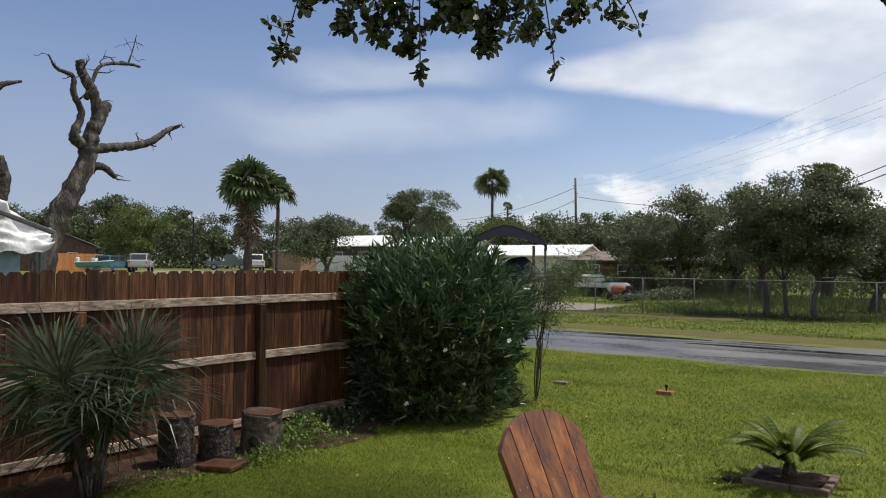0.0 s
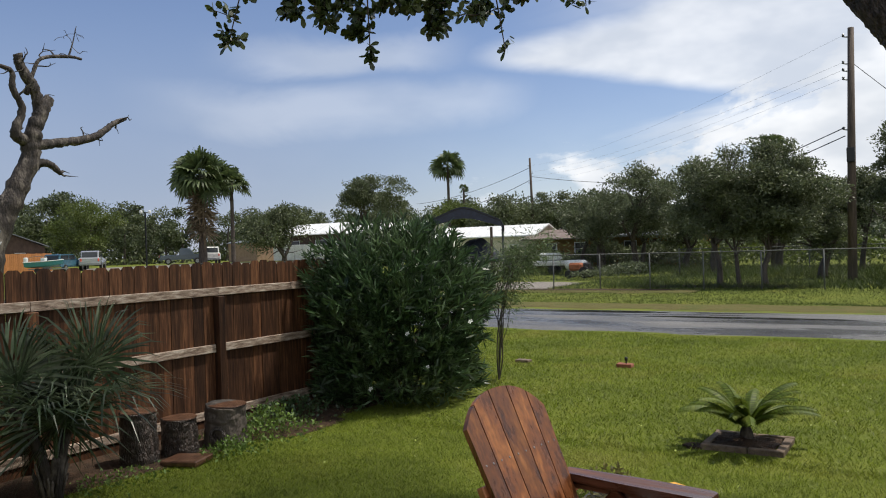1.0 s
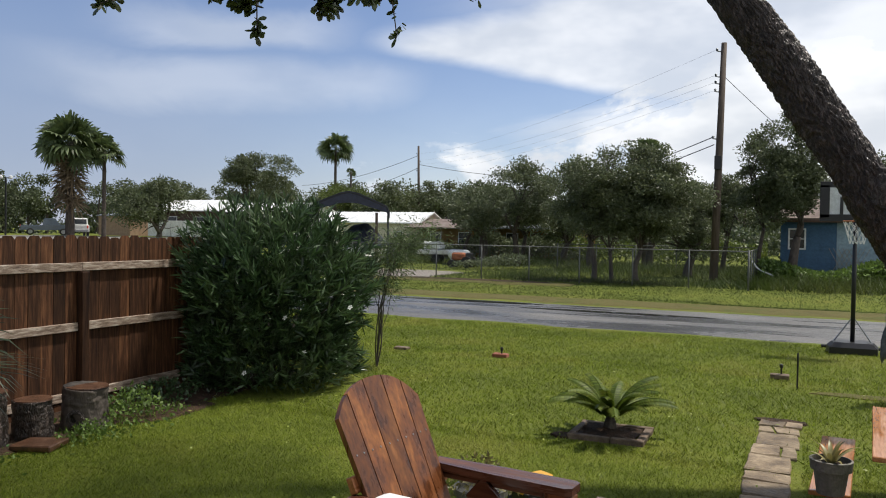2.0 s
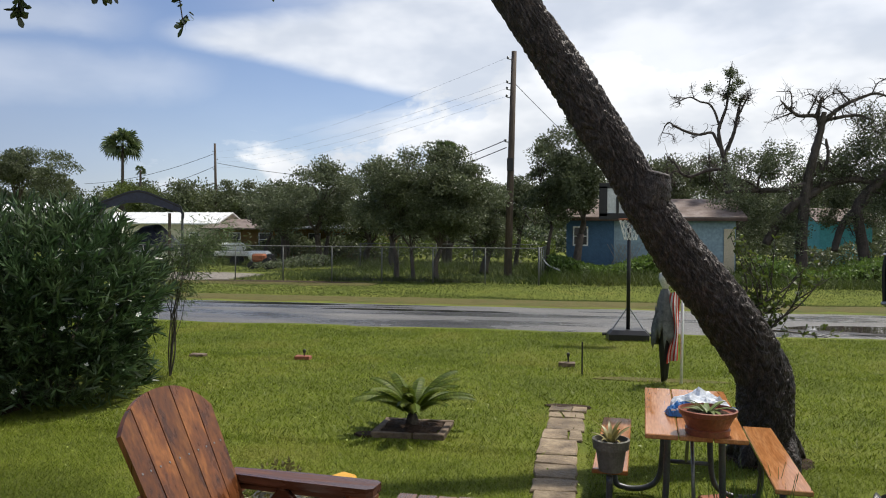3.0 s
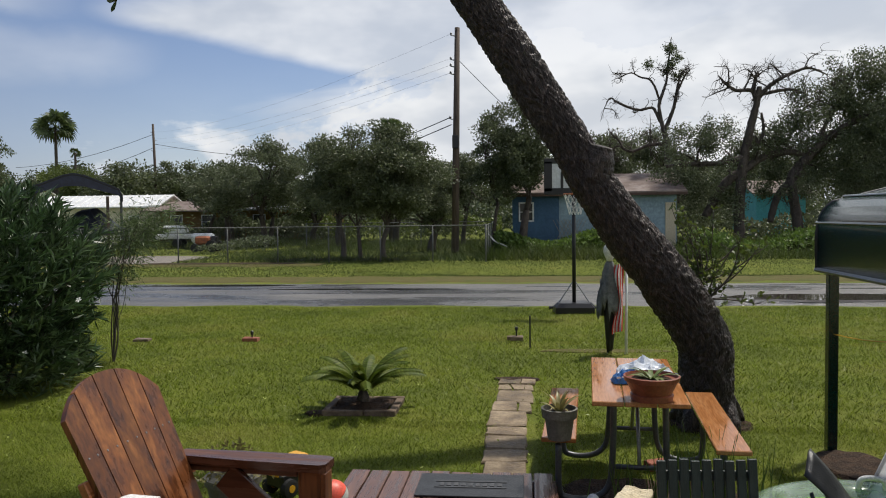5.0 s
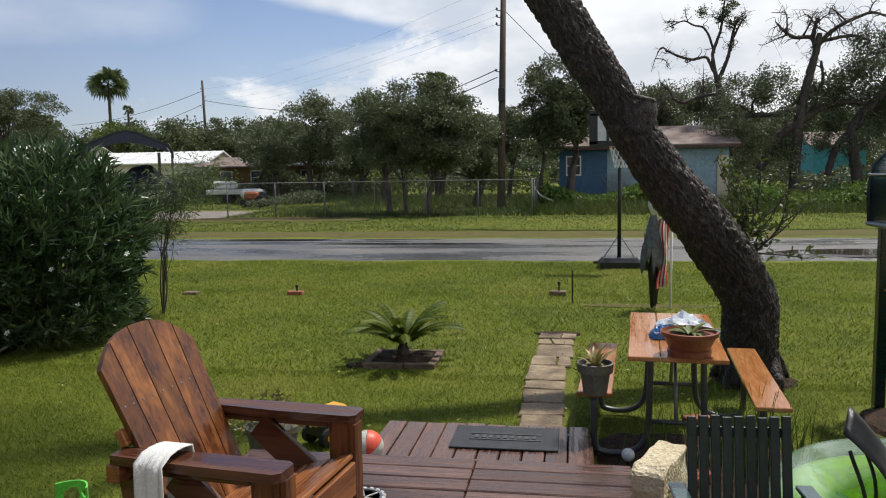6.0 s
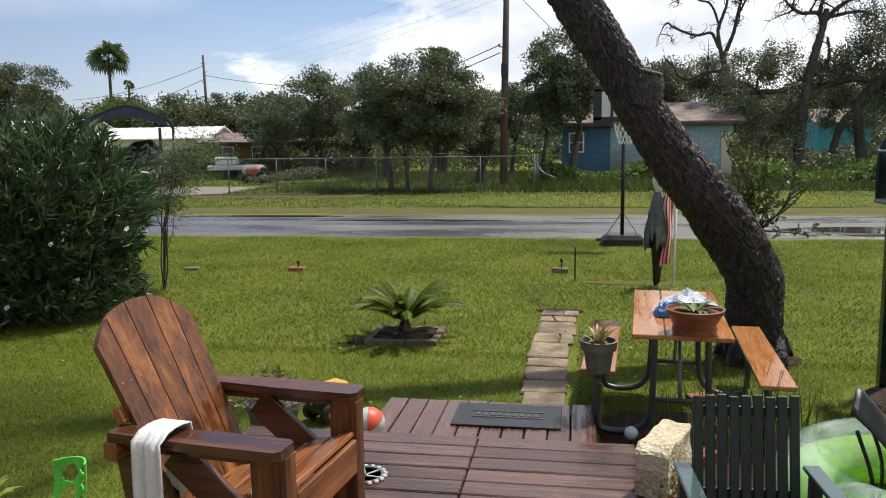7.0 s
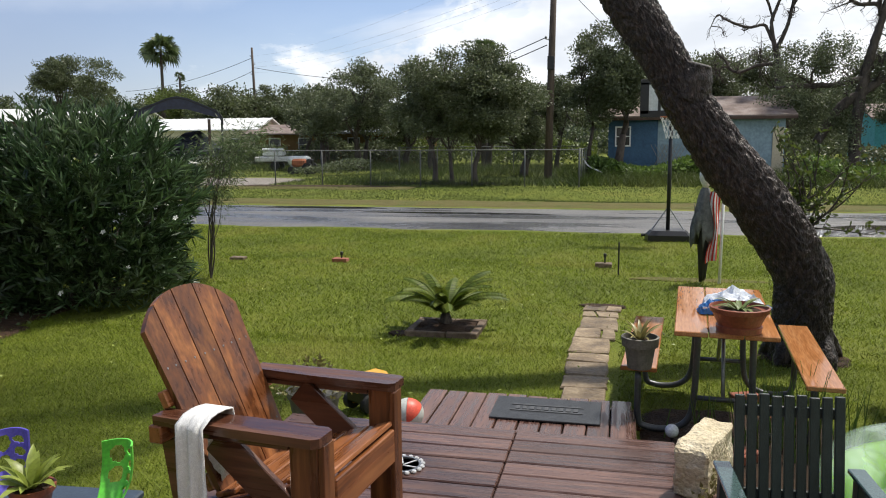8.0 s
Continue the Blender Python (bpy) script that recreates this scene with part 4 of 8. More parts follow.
tree("live_oak", (-22.6, 55.5, 0), clump_cloud(0, 3.8, 2.8, 1.6, 18, 81, 1.6, 1.0), M["oak"], "low live oak hiding an ochre house", 10000, 0.19, [((-0.8, 0), 0.15), ((0.9, 0), 0.13)], group="yard oaks", seed=82)
tree("live_oak", (-18.6, 54, 0), clump_cloud(0, 3.7, 2.8, 1.6, 18, 83, 1.6, 1.0), M["oak"], "spreading live oak before a pale roof", 10000, 0.19, [((0.3, 0), 0.17)], group="yard oaks", seed=84)
tree("dark_tree", (-89, 34, 0), clump_cloud(0, 8.0, 4.8, 4.2, 22, 91, 3, 1.8), M["oak"], "tall dark tree behind a brown cabin", 9000, 0.36, seed=92)
tree("dark_tree", (-74, 24, 0), clump_cloud(0, 8.0, 4.6, 4.0, 22, 93, 3, 1.8), M["oak"], "tall dark tree beyond a tarp-covered shed", 9000, 0.34, seed=94)
tree("round_tree", (-55, 70, 0), clump_cloud(0.4, 8.2, 4.0, 3.0, 20, 10, 3, 1.3, 0.7) + [(-2.4, 0, 5.2, 1.2, 0.8), (2.8, 0, 5.6, 1.3, 0.8)], M["oak"], "tall round-crowned dark green tree among trailers", 11000, 0.28, [((-1.0, 0), 0.25)], seed=16)
tree("yellow_green_tree", (-80.6, 51.2, 0), clump_cloud(0, 4.9, 4.3, 2.6, 18, 12, 3.6, 1.7, 0.8), M["oak_light"], "light yellow-green bushy tree beside parked cars", 9000, 0.28, seed=17)
tree("bushy_tree", (-70, 84, 0), clump_cloud(0, 3.0, 2.6, 2.2, 8, 13, 2, 1.2, 0.8), M["oak"], "low bushy tree beside a tan shed", 5000, 0.3, seed=18)
tree("bright_tree", (-58, 92, 0), clump_cloud(0, 5.2, 4.2, 2.8, 10, 14, 3, 1.7, 0.8), M["oak_light"], "bright green rounded tree behind the carport", 6000, 0.35, seed=19)


def woods():
    """Far belt of mixed trees."""
    r = np.random.default_rng(33)
    P, D, S, stems = [], [], [], []
    for i in range(230):
        az = radians(r.uniform(-72, 40))
        d = r.uniform(132, 172) if az < -0.5 else r.uniform(98, 140)
        x, y = math.sin(az) * d, math.cos(az) * d
        h = r.uniform(6.0, 9.8) * (1.45 if az < -0.95 else 1.3 if az < -0.5 else 1.1)
        wd = r.uniform(3.0, 5.5) * (1.25 if az < -0.5 else 1)
        stems.append(tube([(x, y, -0.2), (x + r.uniform(-1, 1), y, h * 0.6)], [0.3, 0.12], 6))
        for c in range(15):
            u = r.normal(size=3)
            u /= np.linalg.norm(u)
            cc = np.array([x, y, h * 0.58]) + u * np.array([wd, wd, h * 0.36]) * r.uniform(0.4, 0.95)
            m = 150
            p = cc + scatter(r, m) * np.array([1.5, 1.5, 1.05]) * r.uniform(0.6, 1.35)
            P.append(p)
            D.append(r.normal(size=(m, 3)) + np.array([0, 0, 0.3]))
            S.append(np.full(m, 0.40 if az < -0.5 else 0.32))
        m = 160
        P.append(np.array([x, y, 0]) + np.stack([r.normal(size=m) * wd * 0.8, r.normal(size=m) * 2, r.uniform(0.1, 3.2, m)], 1))
        D.append(r.normal(size=(m, 3)))
        S.append(np.full(m, 0.6))
    P, D, S = np.concatenate(P), np.concatenate(D), np.concatenate(S)
    ob = part("far_woods", leaves(P, D, S * rng.uniform(0.7, 1.4, len(P)), S * 0.7), M["woods"])
    tagged(ob, "belt of dark green scrub oaks on the skyline", "woods", kind="stuff")
    part("stems", join(stems), M["bark_far"], ob)


woods()


def hedge_row(name, x0, x1, y, h, depth, n, mat, label, seed, leaf=0.3):
    r = np.random.default_rng(seed)
    x = r.uniform(x0, x1, n)
    top = h * (0.65 + 0.35 * np.sin(x * 0.9 + seed) * np.sin(x * 0.37 + 1))
    z = top * np.sqrt(r.random(n))
    P = np.stack([x, y + r.normal(size=n) * depth, z + 0.05], 1)
    ob = part(name, leaves(P, r.normal(size=(n, 3)) + np.array([0, 0, 0.5]), leaf * r.uniform(0.6, 1.3, n), leaf * 0.5), mat)
    return tagged(ob, label, "undergrowth", kind="stuff")


hedge_row("undergrowth", -40, 34, 72, 3.4, 2.5, 16000, M["woods"], "scrubby undergrowth between far houses", 2, 0.42)
hedge_row("undergrowth", -31, -14, 57.5, 2.1, 0.9, 10000, M["woods"], "tall weeds in front of ochre houses", 12, 0.28)
hedge_row("undergrowth", -16, -2, 56, 2.2, 1.5, 5000, M["oak_light"], "rank green undergrowth behind the yard", 3, 0.3)
hedge_row("undergrowth", -1.6, 5.2, 37.6, 1.25, 0.7, 9000, M["weedleaf"], "rank weeds along the blue house wall", 4, 0.2)
hedge_row("undergrowth", 7.5, 30, 44, 2.6, 1.0, 9000, M["oak"], "dark scrub under the storm-broken oak", 15, 0.22)
hedge_row("undergrowth", 7.5, 30, 37, 1.3, 1.2, 9000, M["weedleaf"], "rank weeds below the fallen oak", 5, 0.2)
hedge_row("undergrowth", -130, -86, 108, 4.0, 3, 7000, M["woods"], "scrub behind the parked vehicles", 6, 0.5)
hedge_row("undergrowth", -17.5, -13.5, 40.6, 0.8, 0.8, 1500, M["oak"], "low shrubs beside scrap in a yard", 8, 0.16)


# ---- dead and broken trees ----
def bare_tree(name, at, limbs, label, mat=None, tufts=(), leaf_mat=None, twigs=10, seed=1, twig_len=0.5, thick=1.0, subs=0):
    """limbs: lists of (x, y, z, radius) joined smoothly; tufts: x, y, z, radius, count of leaves."""
    t = thing(name, at, 0, label, "tree")
    r = np.random.default_rng(seed)
    mat = mat or M["bark_dead"]
    for i, lb in enumerate(limbs):
        L = np.array(lb, dtype=float)
        n = 8 * len(L)
        L[:, 3] *= thick
        pts = spline(L[:, :3], n)
        rr = np.interp(np.linspace(0, 1, n), np.linspace(0, 1, len(L)), L[:, 3])
        pts[1:-1] += r.normal(size=(n - 2, 3)) * rr[1:-1, None] * 0.06
        part("trunk" if i == 0 else "limb", tube(pts, rr * (1 + 0.05 * r.normal(size=n)), 10), mat, t, smooth=True)
        g = []
        if i:
            for _ in range(subs):
                k = int(r.integers(n // 3, n - 2))
                w = r.normal(size=3) * np.array([1, 0.6, 1]) + np.array([0, 0, 0.3])
                w /= np.linalg.norm(w)
                q = pts[k] + w * r.uniform(0.6, 1.6) * twig_len
                c = (pts[k] + q) / 2 + r.normal(size=3) * 0.2 * twig_len
                sub = spline([pts[k], c, q], 9)
                part("limb", tube(sub, np.linspace(max(0.03, rr[k] * 0.55), 0.012, 9), 6), mat, t, smooth=True)
                for z in sub[3:]:
                    for _ in range(2):
                        g.append(tube(spline([z, z + r.normal(size=3) * 0.18 * twig_len, z + r.normal(size=3) * 0.34 * twig_len], 4), [0.014, 0.01, 0.008, 0.004], 4))
            for _ in range(twigs):
                k = int(r.integers(n // 4, n))
                w = r.normal(size=3)
                w /= np.linalg.norm(w)
                step = r.uniform(0.12, 0.34) * twig_len
                P = [pts[k]]
                for _ in range(4):
                    P.append(P[-1] + w * step)
                    w = w + r.normal(size=3) * 0.75
                    w /= np.linalg.norm(w)
                g.append(tube(spline(P, 9), np.linspace(min(0.026, rr[k] * 0.45), 0.005, 9), 5))
                g.append(tube([P[2], P[2] + r.normal(size=3) * 0.2 * twig_len], [0.010, 0.004], 4))
        if g:
            tagged(part("twig_growth", join(g), mat, t, smooth=True), kind="stuff")
    if tufts:
        P, D = [], []
        for x, y, z, s, m in tufts:
            sub = r.normal(size=(max(4, m // 90), 3)) * s * 0.6 * np.array([1, 1, 0.8])
            k = r.integers(0, len(sub), m)
            P.append(np.array([x, y, z]) + sub[k] + scatter(r, m) * s * 0.42)
            D.append(r.normal(size=(m, 3)) + np.array([0, 0, 0.2]))
        P, D = np.concatenate(P), np.concatenate(D)
        part("foliage", leaves(P.repeat(2, 0) + r.normal(size=(2 * len(P), 3)) * 0.1, D.repeat(2, 0) + r.normal(size=(2 * len(P), 3)) * 0.6, 0.125 * r.uniform(0.6, 1.4, 2 * len(P)), 0.07), leaf_mat or M["oak"], t)
    return t


# big broken tree beyond the board fence
bare_tree("broken_oak", (-16, 8.0, 0), [
    [(0, -0.1, -0.2, 0.36), (0, 0.1, 1.7, 0.34), (0, 0.45, 2.9, 0.32), (0, 0.95, 3.9, 0.27), (0, 1.05, 4.5, 0.24), (0, 1.25, 5.0, 0.20), (0, 1.45, 5.35, 0.15)],
    [(0, 1.2, 4.9, 0.17), (0, 1.15, 5.4, 0.16), (0, 0.85, 5.9, 0.14), (0, 0.80, 6.15, 0.12)],
    [(0, 1.05, 4.3, 0.16), (0, 1.7, 4.42, 0.14), (0, 2.4, 4.6, 0.12), (0, 2.95, 4.98, 0.09), (0, 3.25, 5.12, 0.05)],
    [(0, 0.95, 3.9, 0.14), (0, 1.35, 3.95, 0.11), (0, 1.65, 3.75, 0.08)],
    [(0, 0.95, 4.35, 0.18), (0.1, 0.65, 4.5, 0.15), (0.1, 0.80, 5.0, 0.10), (0.1, 0.62, 5.4, 0.09), (0.1, 0.60, 5.75, 0.07), (0.1, 0.25, 5.85, 0.05), (0.1, 0.08, 6.1, 0.02)],
    [(0, 0.95, 5.35, 0.08), (0, 1.1, 5.8, 0.06), (0, 1.3, 6.15, 0.05), (0, 1.9, 6.3, 0.05), (0, 2.2, 6.3, 0.04)],
    [(0, 1.9, 6.3, 0.03), (0, 2.0, 6.6, 0.02), (0, 2.1, 7.0, 0.01)],
], "broken leafless oak with a leaning trunk and snapped limbs", twigs=5, seed=5, twig_len=0.45, thick=0.72)
bare_tree("broken_oak", (-16.6, 6.7, 0), [
    [(0, 0, -0.2, 0.28), (0, 0.55, 2.2, 0.26), (0, 0.85, 3.4, 0.22), (0, 0.75, 4.0, 0.16)],
    [(0, 0.55, 3.9, 0.15), (0, 0.55, 4.9, 0.12), (0, 0.75, 5.4, 0.09), (0, 1.2, 5.6, 0.03)],
], "broken leafless oak trunk beyond the board fence", twigs=2, seed=6, twig_len=0.3, thick=0.8)

# bare tree and fallen oak across the road
bare_tree("bare_oak", (8.0, 45, 0), [
    [(0.1, 0, -0.2, 0.30), (0.0, 0, 2.5, 0.28), (-0.2, 0, 4.6, 0.25), (-0.35, 0, 5.9, 0.22), (-0.42, 0, 6.45, 0.18)],
    [(-0.42, 0, 6.4, 0.15), (-0.16, 0, 7.0, 0.14), (0.08, 0, 7.7, 0.12), (0.24, 0, 8.5, 0.11), (0.40, 0, 9.3, 0.08), (0.62, 0, 9.7, 0.03)],
    [(-0.45, 0, 6.3, 0.15), (-0.72, 0, 7.7, 0.12), (-0.52, 0, 8.5, 0.11), (-0.32, 0, 9.15, 0.09), (-0.24, 0, 10.0, 0.07), (-0.14, 0, 10.7, 0.05), (-0.05, 0, 11.6, 0.02)],
    [(-0.5, 0, 6.6, 0.12), (-0.85, 0, 7.35, 0.11), (-1.1, 0, 7.7, 0.10), (-1.75, 0, 7.6, 0.10), (-2.35, 0, 7.75, 0.09), (-3.0, 0, 8.05, 0.07), (-3.4, 0, 8.3, 0.05), (-3.7, 0, 7.8, 0.03), (-3.95, 0, 7.0, 0.012)],
    [(-0.6, 0.2, 7.9, 0.08), (-0.88, 0.2, 8.8, 0.08), (-1.2, 0.2, 9.3, 0.07), (-1.7, 0.2, 9.45, 0.06), (-2.2, 0.2, 9.7, 0.05), (-2.7, 0.2, 9.55, 0.04), (-3.3, 0.2, 9.3, 0.015)],
    [(-0.4, 0, 5.7, 0.13), (-1.35, 0, 5.6, 0.11), (-2.15, 0, 5.3, 0.10), (-2.65, 0, 5.45, 0.09), (-2.95, 0, 5.95, 0.07), (-3.3, 0, 6.25, 0.05), (-3.55, 0, 6.6, 0.02)],
    [(-2.6, 0, 5.45, 0.06), (-3.0, 0, 5.6, 0.05), (-3.3, 0, 5.4, 0.03), (-3.6, 0, 5.6, 0.012)],
    [(0.24, 0, 8.5, 0.09), (0.55, 0, 9.15, 0.07), (0.78, 0, 9.65, 0.05), (0.72, 0, 9.9, 0.02)],
    [(-1.15, 0.1, 5.0, 0.04), (-1.15, 0.1, 6.4, 0.03), (-1.2, 0.1, 7.4, 0.012)],
], "bare twisted oak with a tuft of leaves at its top", M["bark_far"], [(-0.1, 0, 10.7, 0.62, 420), (-0.1, 0, 9.9, 0.5, 220), (0.3, 0, 3.6, 1.0, 700), (0.2, 0, 9.4, 0.35, 120)], twigs=11, seed=7, twig_len=0.75, thick=0.78, subs=3)
bare_tree("fallen_oak", (12.2, 41, 0), [
    [(-1.6, 0, -0.2, 0.32), (-1.6, 0, 2.4, 0.30), (-1.4, 0, 4.4, 0.26), (-1.1, 0, 6.0, 0.22), (-0.8, 0, 7.2, 0.18), (-0.66, 0, 8.1, 0.14)],
    [(-0.8, 0, 7.3, 0.14), (-1.02, 0, 7.9, 0.12), (-1.8, 0, 7.95, 0.10), (-2.35, 0, 8.35, 0.08), (-2.6, 0, 8.65, 0.04)],
    [(-1.0, 0, 7.9, 0.11), (-0.85, 0, 8.5, 0.09), (-0.72, 0, 8.8, 0.08)],
    [(-0.66, 0, 7.6, 0.14), (-0.2, 0, 8.1, 0.12), (0.4, 0, 8.5, 0.10), (1.1, 0, 8.8, 0.08), (1.75, 0, 8.95, 0.07), (2.6, 0, 8.6, 0.03)],
    [(-0.6, 0.1, 7.7, 0.10), (0.4, 0.1, 7.9, 0.09), (1.1, 0.1, 7.9, 0.07), (1.75, 0.1, 7.6, 0.03)],
    [(-1.3, 0, 5.0, 0.12), (-0.75, 0, 5.2, 0.11), (-0.45, 0, 5.9, 0.09), (-0.55, 0, 6.8, 0.05)],
    [(-3.2, 0.3, 1.6, 0.24), (-2.3, 0.2, 3.2, 0.26), (-1.3, 0, 4.0, 0.24), (-0.4, 0, 4.6, 0.20), (0.8, 0, 4.8, 0.18), (1.7, 0, 4.6, 0.12)],
    [(1.4, -0.2, -0.1, 0.28), (1.0, -0.2, 2.3, 0.28), (0.9, -0.1, 3.4, 0.28), (1.5, 0, 4.3, 0.26), (2.6, 0, 5.4, 0.22), (4.1, 0, 6.4, 0.18), (5.5, 0, 7.2, 0.12), (6.6, 0, 7.9, 0.05)],
    [(-0.2, -0.3, 1.3, 0.18), (0.2, -0.2, 2.6, 0.20), (0.9, -0.1, 3.4, 0.20)],
    [(-5.2, 0.2, 4.2, 0.10), (-3.9, 0.2, 4.3, 0.13), (-2.6, 0.1, 4.3, 0.15), (-1.4, 0, 4.6, 0.16)],
    [(1.2, -0.6, 0.4, 0.20), (2.6, -0.8, 0.9, 0.18), (4.6, -0.8, 1.6, 0.14), (6.4, -0.8, 2.6, 0.07)],
    [(2.2, 0, 5.0, 0.12), (2.6, 0, 6.3, 0.10), (3.4, 0, 7.6, 0.08), (3.9, 0, 8.9, 0.03)],
], "storm-broken oak with sprawling limbs and patchy dark leaves", M["bark_far"],
    [(-3.4, 0.5, 5.6, 1.3, 2400), (-3.6, 0.5, 3.4, 1.4, 2400), (-2.2, 0.6, 2.9, 1.1, 1500), (0.4, 0.8, 5.2, 1.2, 1900), (1.8, 0.6, 6.2, 1.3, 2300), (3.4, 0.4, 7.4, 1.3, 2900), (4.6, 0.2, 8.6, 1.2, 2600), (2.2, 0.8, 4.6, 1.2, 1800), (0.2, 0.9, 3.6, 1.0, 1300), (-1.0, 0.9, 5.0, 0.9, 900),
     (5.2, 0, 6.8, 1.5, 3200), (3.8, 0, 5.2, 1.3, 2300), (5.6, 0, 4.4, 1.5, 2800), (3.6, -0.3, 3.0, 1.3, 2400), (5.2, -0.5, 2.2, 1.3, 2200), (7.2, 0, 7.4, 1.6, 2600), (1.9, 0.8, 3.2, 0.9, 600), (7.6, 0, 4.4, 1.5, 1500), (7.0, -0.3, 9.2, 1.0, 900)],
    twigs=16, seed=8, twig_len=1.0, thick=0.9, subs=4)
tree("live_oak", (9.2, 52, 0), clump_cloud(0, 5.0, 2.4, 2.0, 10, 41, 2, 1.1), M["oak"], "live oak behind the storm-broken tree", 8000, 0.2, group="yard oaks", seed=42)
tree("live_oak", (20, 50, 0), clump_cloud(0, 5.5, 4.5, 3.2, 14, 43, 3, 1.5), M["oak"], "broad live oak behind a turquoise house", 10000, 0.25, group="yard oaks", seed=44)
tree("live_oak", (-36, 36.5, 0), clump_cloud(0, 3.4, 2.4, 1.6, 9, 45, 2, 1.1), M["oak"], "live oak beside a white-roofed trailer", 7000, 0.2, group="yard oaks", seed=46)


# ---- palms ----
def fan_leaf(base, way, stalk, size, n, droop, r, slim=0.042, keep=0.55, roll=0.0):
    """One fan frond: returns stalk tube and blade segments."""
    way = np.array(way) / np.linalg.norm(way)
    b = np.array(base)
    hub = b + way * stalk + np.array([0, 0, -0.10 * stalk * droop])
    up = np.array([0, 0, 1.0])
    side = np.cross(way, up)
    side /= np.linalg.norm(side) + 1e-9
    nrm = np.cross(side, way)
    side, nrm = side * math.cos(roll) + nrm * math.sin(roll), nrm * math.cos(roll) - side * math.sin(roll)
    V, F = [], []
    for i in range(n):
        a = (i / (n - 1) - 0.5) * 4.3
        d = way * math.cos(a) + side * math.sin(a) + nrm * 0.25 * abs(math.sin(a))
        d /= np.linalg.norm(d)
        L = size * (1 - 0.22 * abs(i / (n - 1) - 0.5)) * r.uniform(0.85, 1.1)
        sd = np.cross(d, nrm)
        sd /= np.linalg.norm(sd) + 1e-9
        w = size * slim
        p1 = hub + d * L * 0.45
        p2 = hub + d * L * 0.78 + np.array([0, 0, -droop * L * 0.10])
        p3 = hub + d * L + np.array([0, 0, -droop * L * r.uniform(0.22, 0.42)])
        k = len(V)
        V += [hub - sd * w * 0.25, hub + sd * w * 0.25, p1 + sd * w + nrm * w * 0.3, p1 - sd * w + nrm * w * 0.3, p2 + sd * w * keep, p2 - sd * w * keep, p3]
        F += [[k, k + 1, k + 2, k + 3], [k + 3, k + 2, k + 4, k + 5], [k + 5, k + 4, k + 6]]
    st = tube(spline([b, (b + hub) / 2 + np.array([0, 0, 0.05 * stalk]), hub], 5), np.linspace(size * 0.022, size * 0.012, 5), 5)
    return st, (np.array(V), F)


def fan_palm(at, height, size, n, label, seed, trunk_r=0.22, skirt=True, lean=(0, 0)):
    t = thing("fan_palm", at, 0, label, "palm", "tall fan palms")
    r = np.random.default_rng(seed)
    top = np.array([lean[0], lean[1], height])
    part("trunk", tube(spline([(0, 0, -0.2), top * 0.5 + np.array([0, 0, 0.0]), top], 16), np.linspace(trunk_r * 1.2, trunk_r * 0.8, 16) * (1 + 0.05 * r.normal(size=16)), 12), M["bark_far"], t, smooth=True)
    st, bl = [], []
    for i in range(n):
        el = math.asin(max(-1, min(1, -0.62 + 1.6 * (i + 0.5) / n))) + r.uniform(-0.1, 0.1)
        az = i * 2.39996 + r.uniform(-0.25, 0.25)
        way = (math.cos(az) * math.cos(el), math.sin(az) * math.cos(el), math.sin(el))
        a, b = fan_leaf(top + r.normal(size=3) * 0.08, way, size * r.uniform(0.42, 0.6), size * r.uniform(0.52, 0.66), 17, 0.75 + 0.5 * (el < 0.3), r, 0.085, 0.8, r.uniform(-1.3, 1.3))
        st.append(a)
        bl.append(b)
    part("stalks", join(st), M["palm"], t)
    part("fronds", join(bl), M["palm"], t)
    if skirt:
        bl = []
        for i in range(44):
            az = r.uniform(0, 2 * math.pi)
            z = height - r.uniform(0.2, 1.6) * size
            way = (math.cos(az) * 0.6, math.sin(az) * 0.6, -1)
            _, b = fan_leaf(np.array([top[0], top[1], z]), way, size * 0.25, size * 0.6, 9, 0.5, r)
            bl.append(b)
        part("dead_skirt", join(bl), M["palm_dead"], t, "brown dead hanging fronds")


fan_palm((-72.0, 60.2, 0), 11.2, 3.6, 40, "tall fan palm with a skirt of dead fronds", 51, 0.42)
fan_palm((-69.4, 62.4, 0), 10.2, 2.2, 22, "slimmer fan palm beside a taller one", 52, 0.22, False)
fan_palm((-70.2, 110.5, 0), 15.8, 3.0, 25, "very tall slender fan palm above the woods", 53, 0.24, False)
fan_palm((-69.0, 113.5, 0), 12.0, 1.0, 9, "slender palm behind a taller palm", 54, 0.2, False)
fan_palm((-9.2, 52, 0), 7.4, 1.2, 20, "fan palm top rising above live oaks", 55, 0.2, False)
fan_palm((0.6, 47, 0), 8.3, 1.4, 24, "fan palm top behind a dense live oak", 56, 0.2, False)


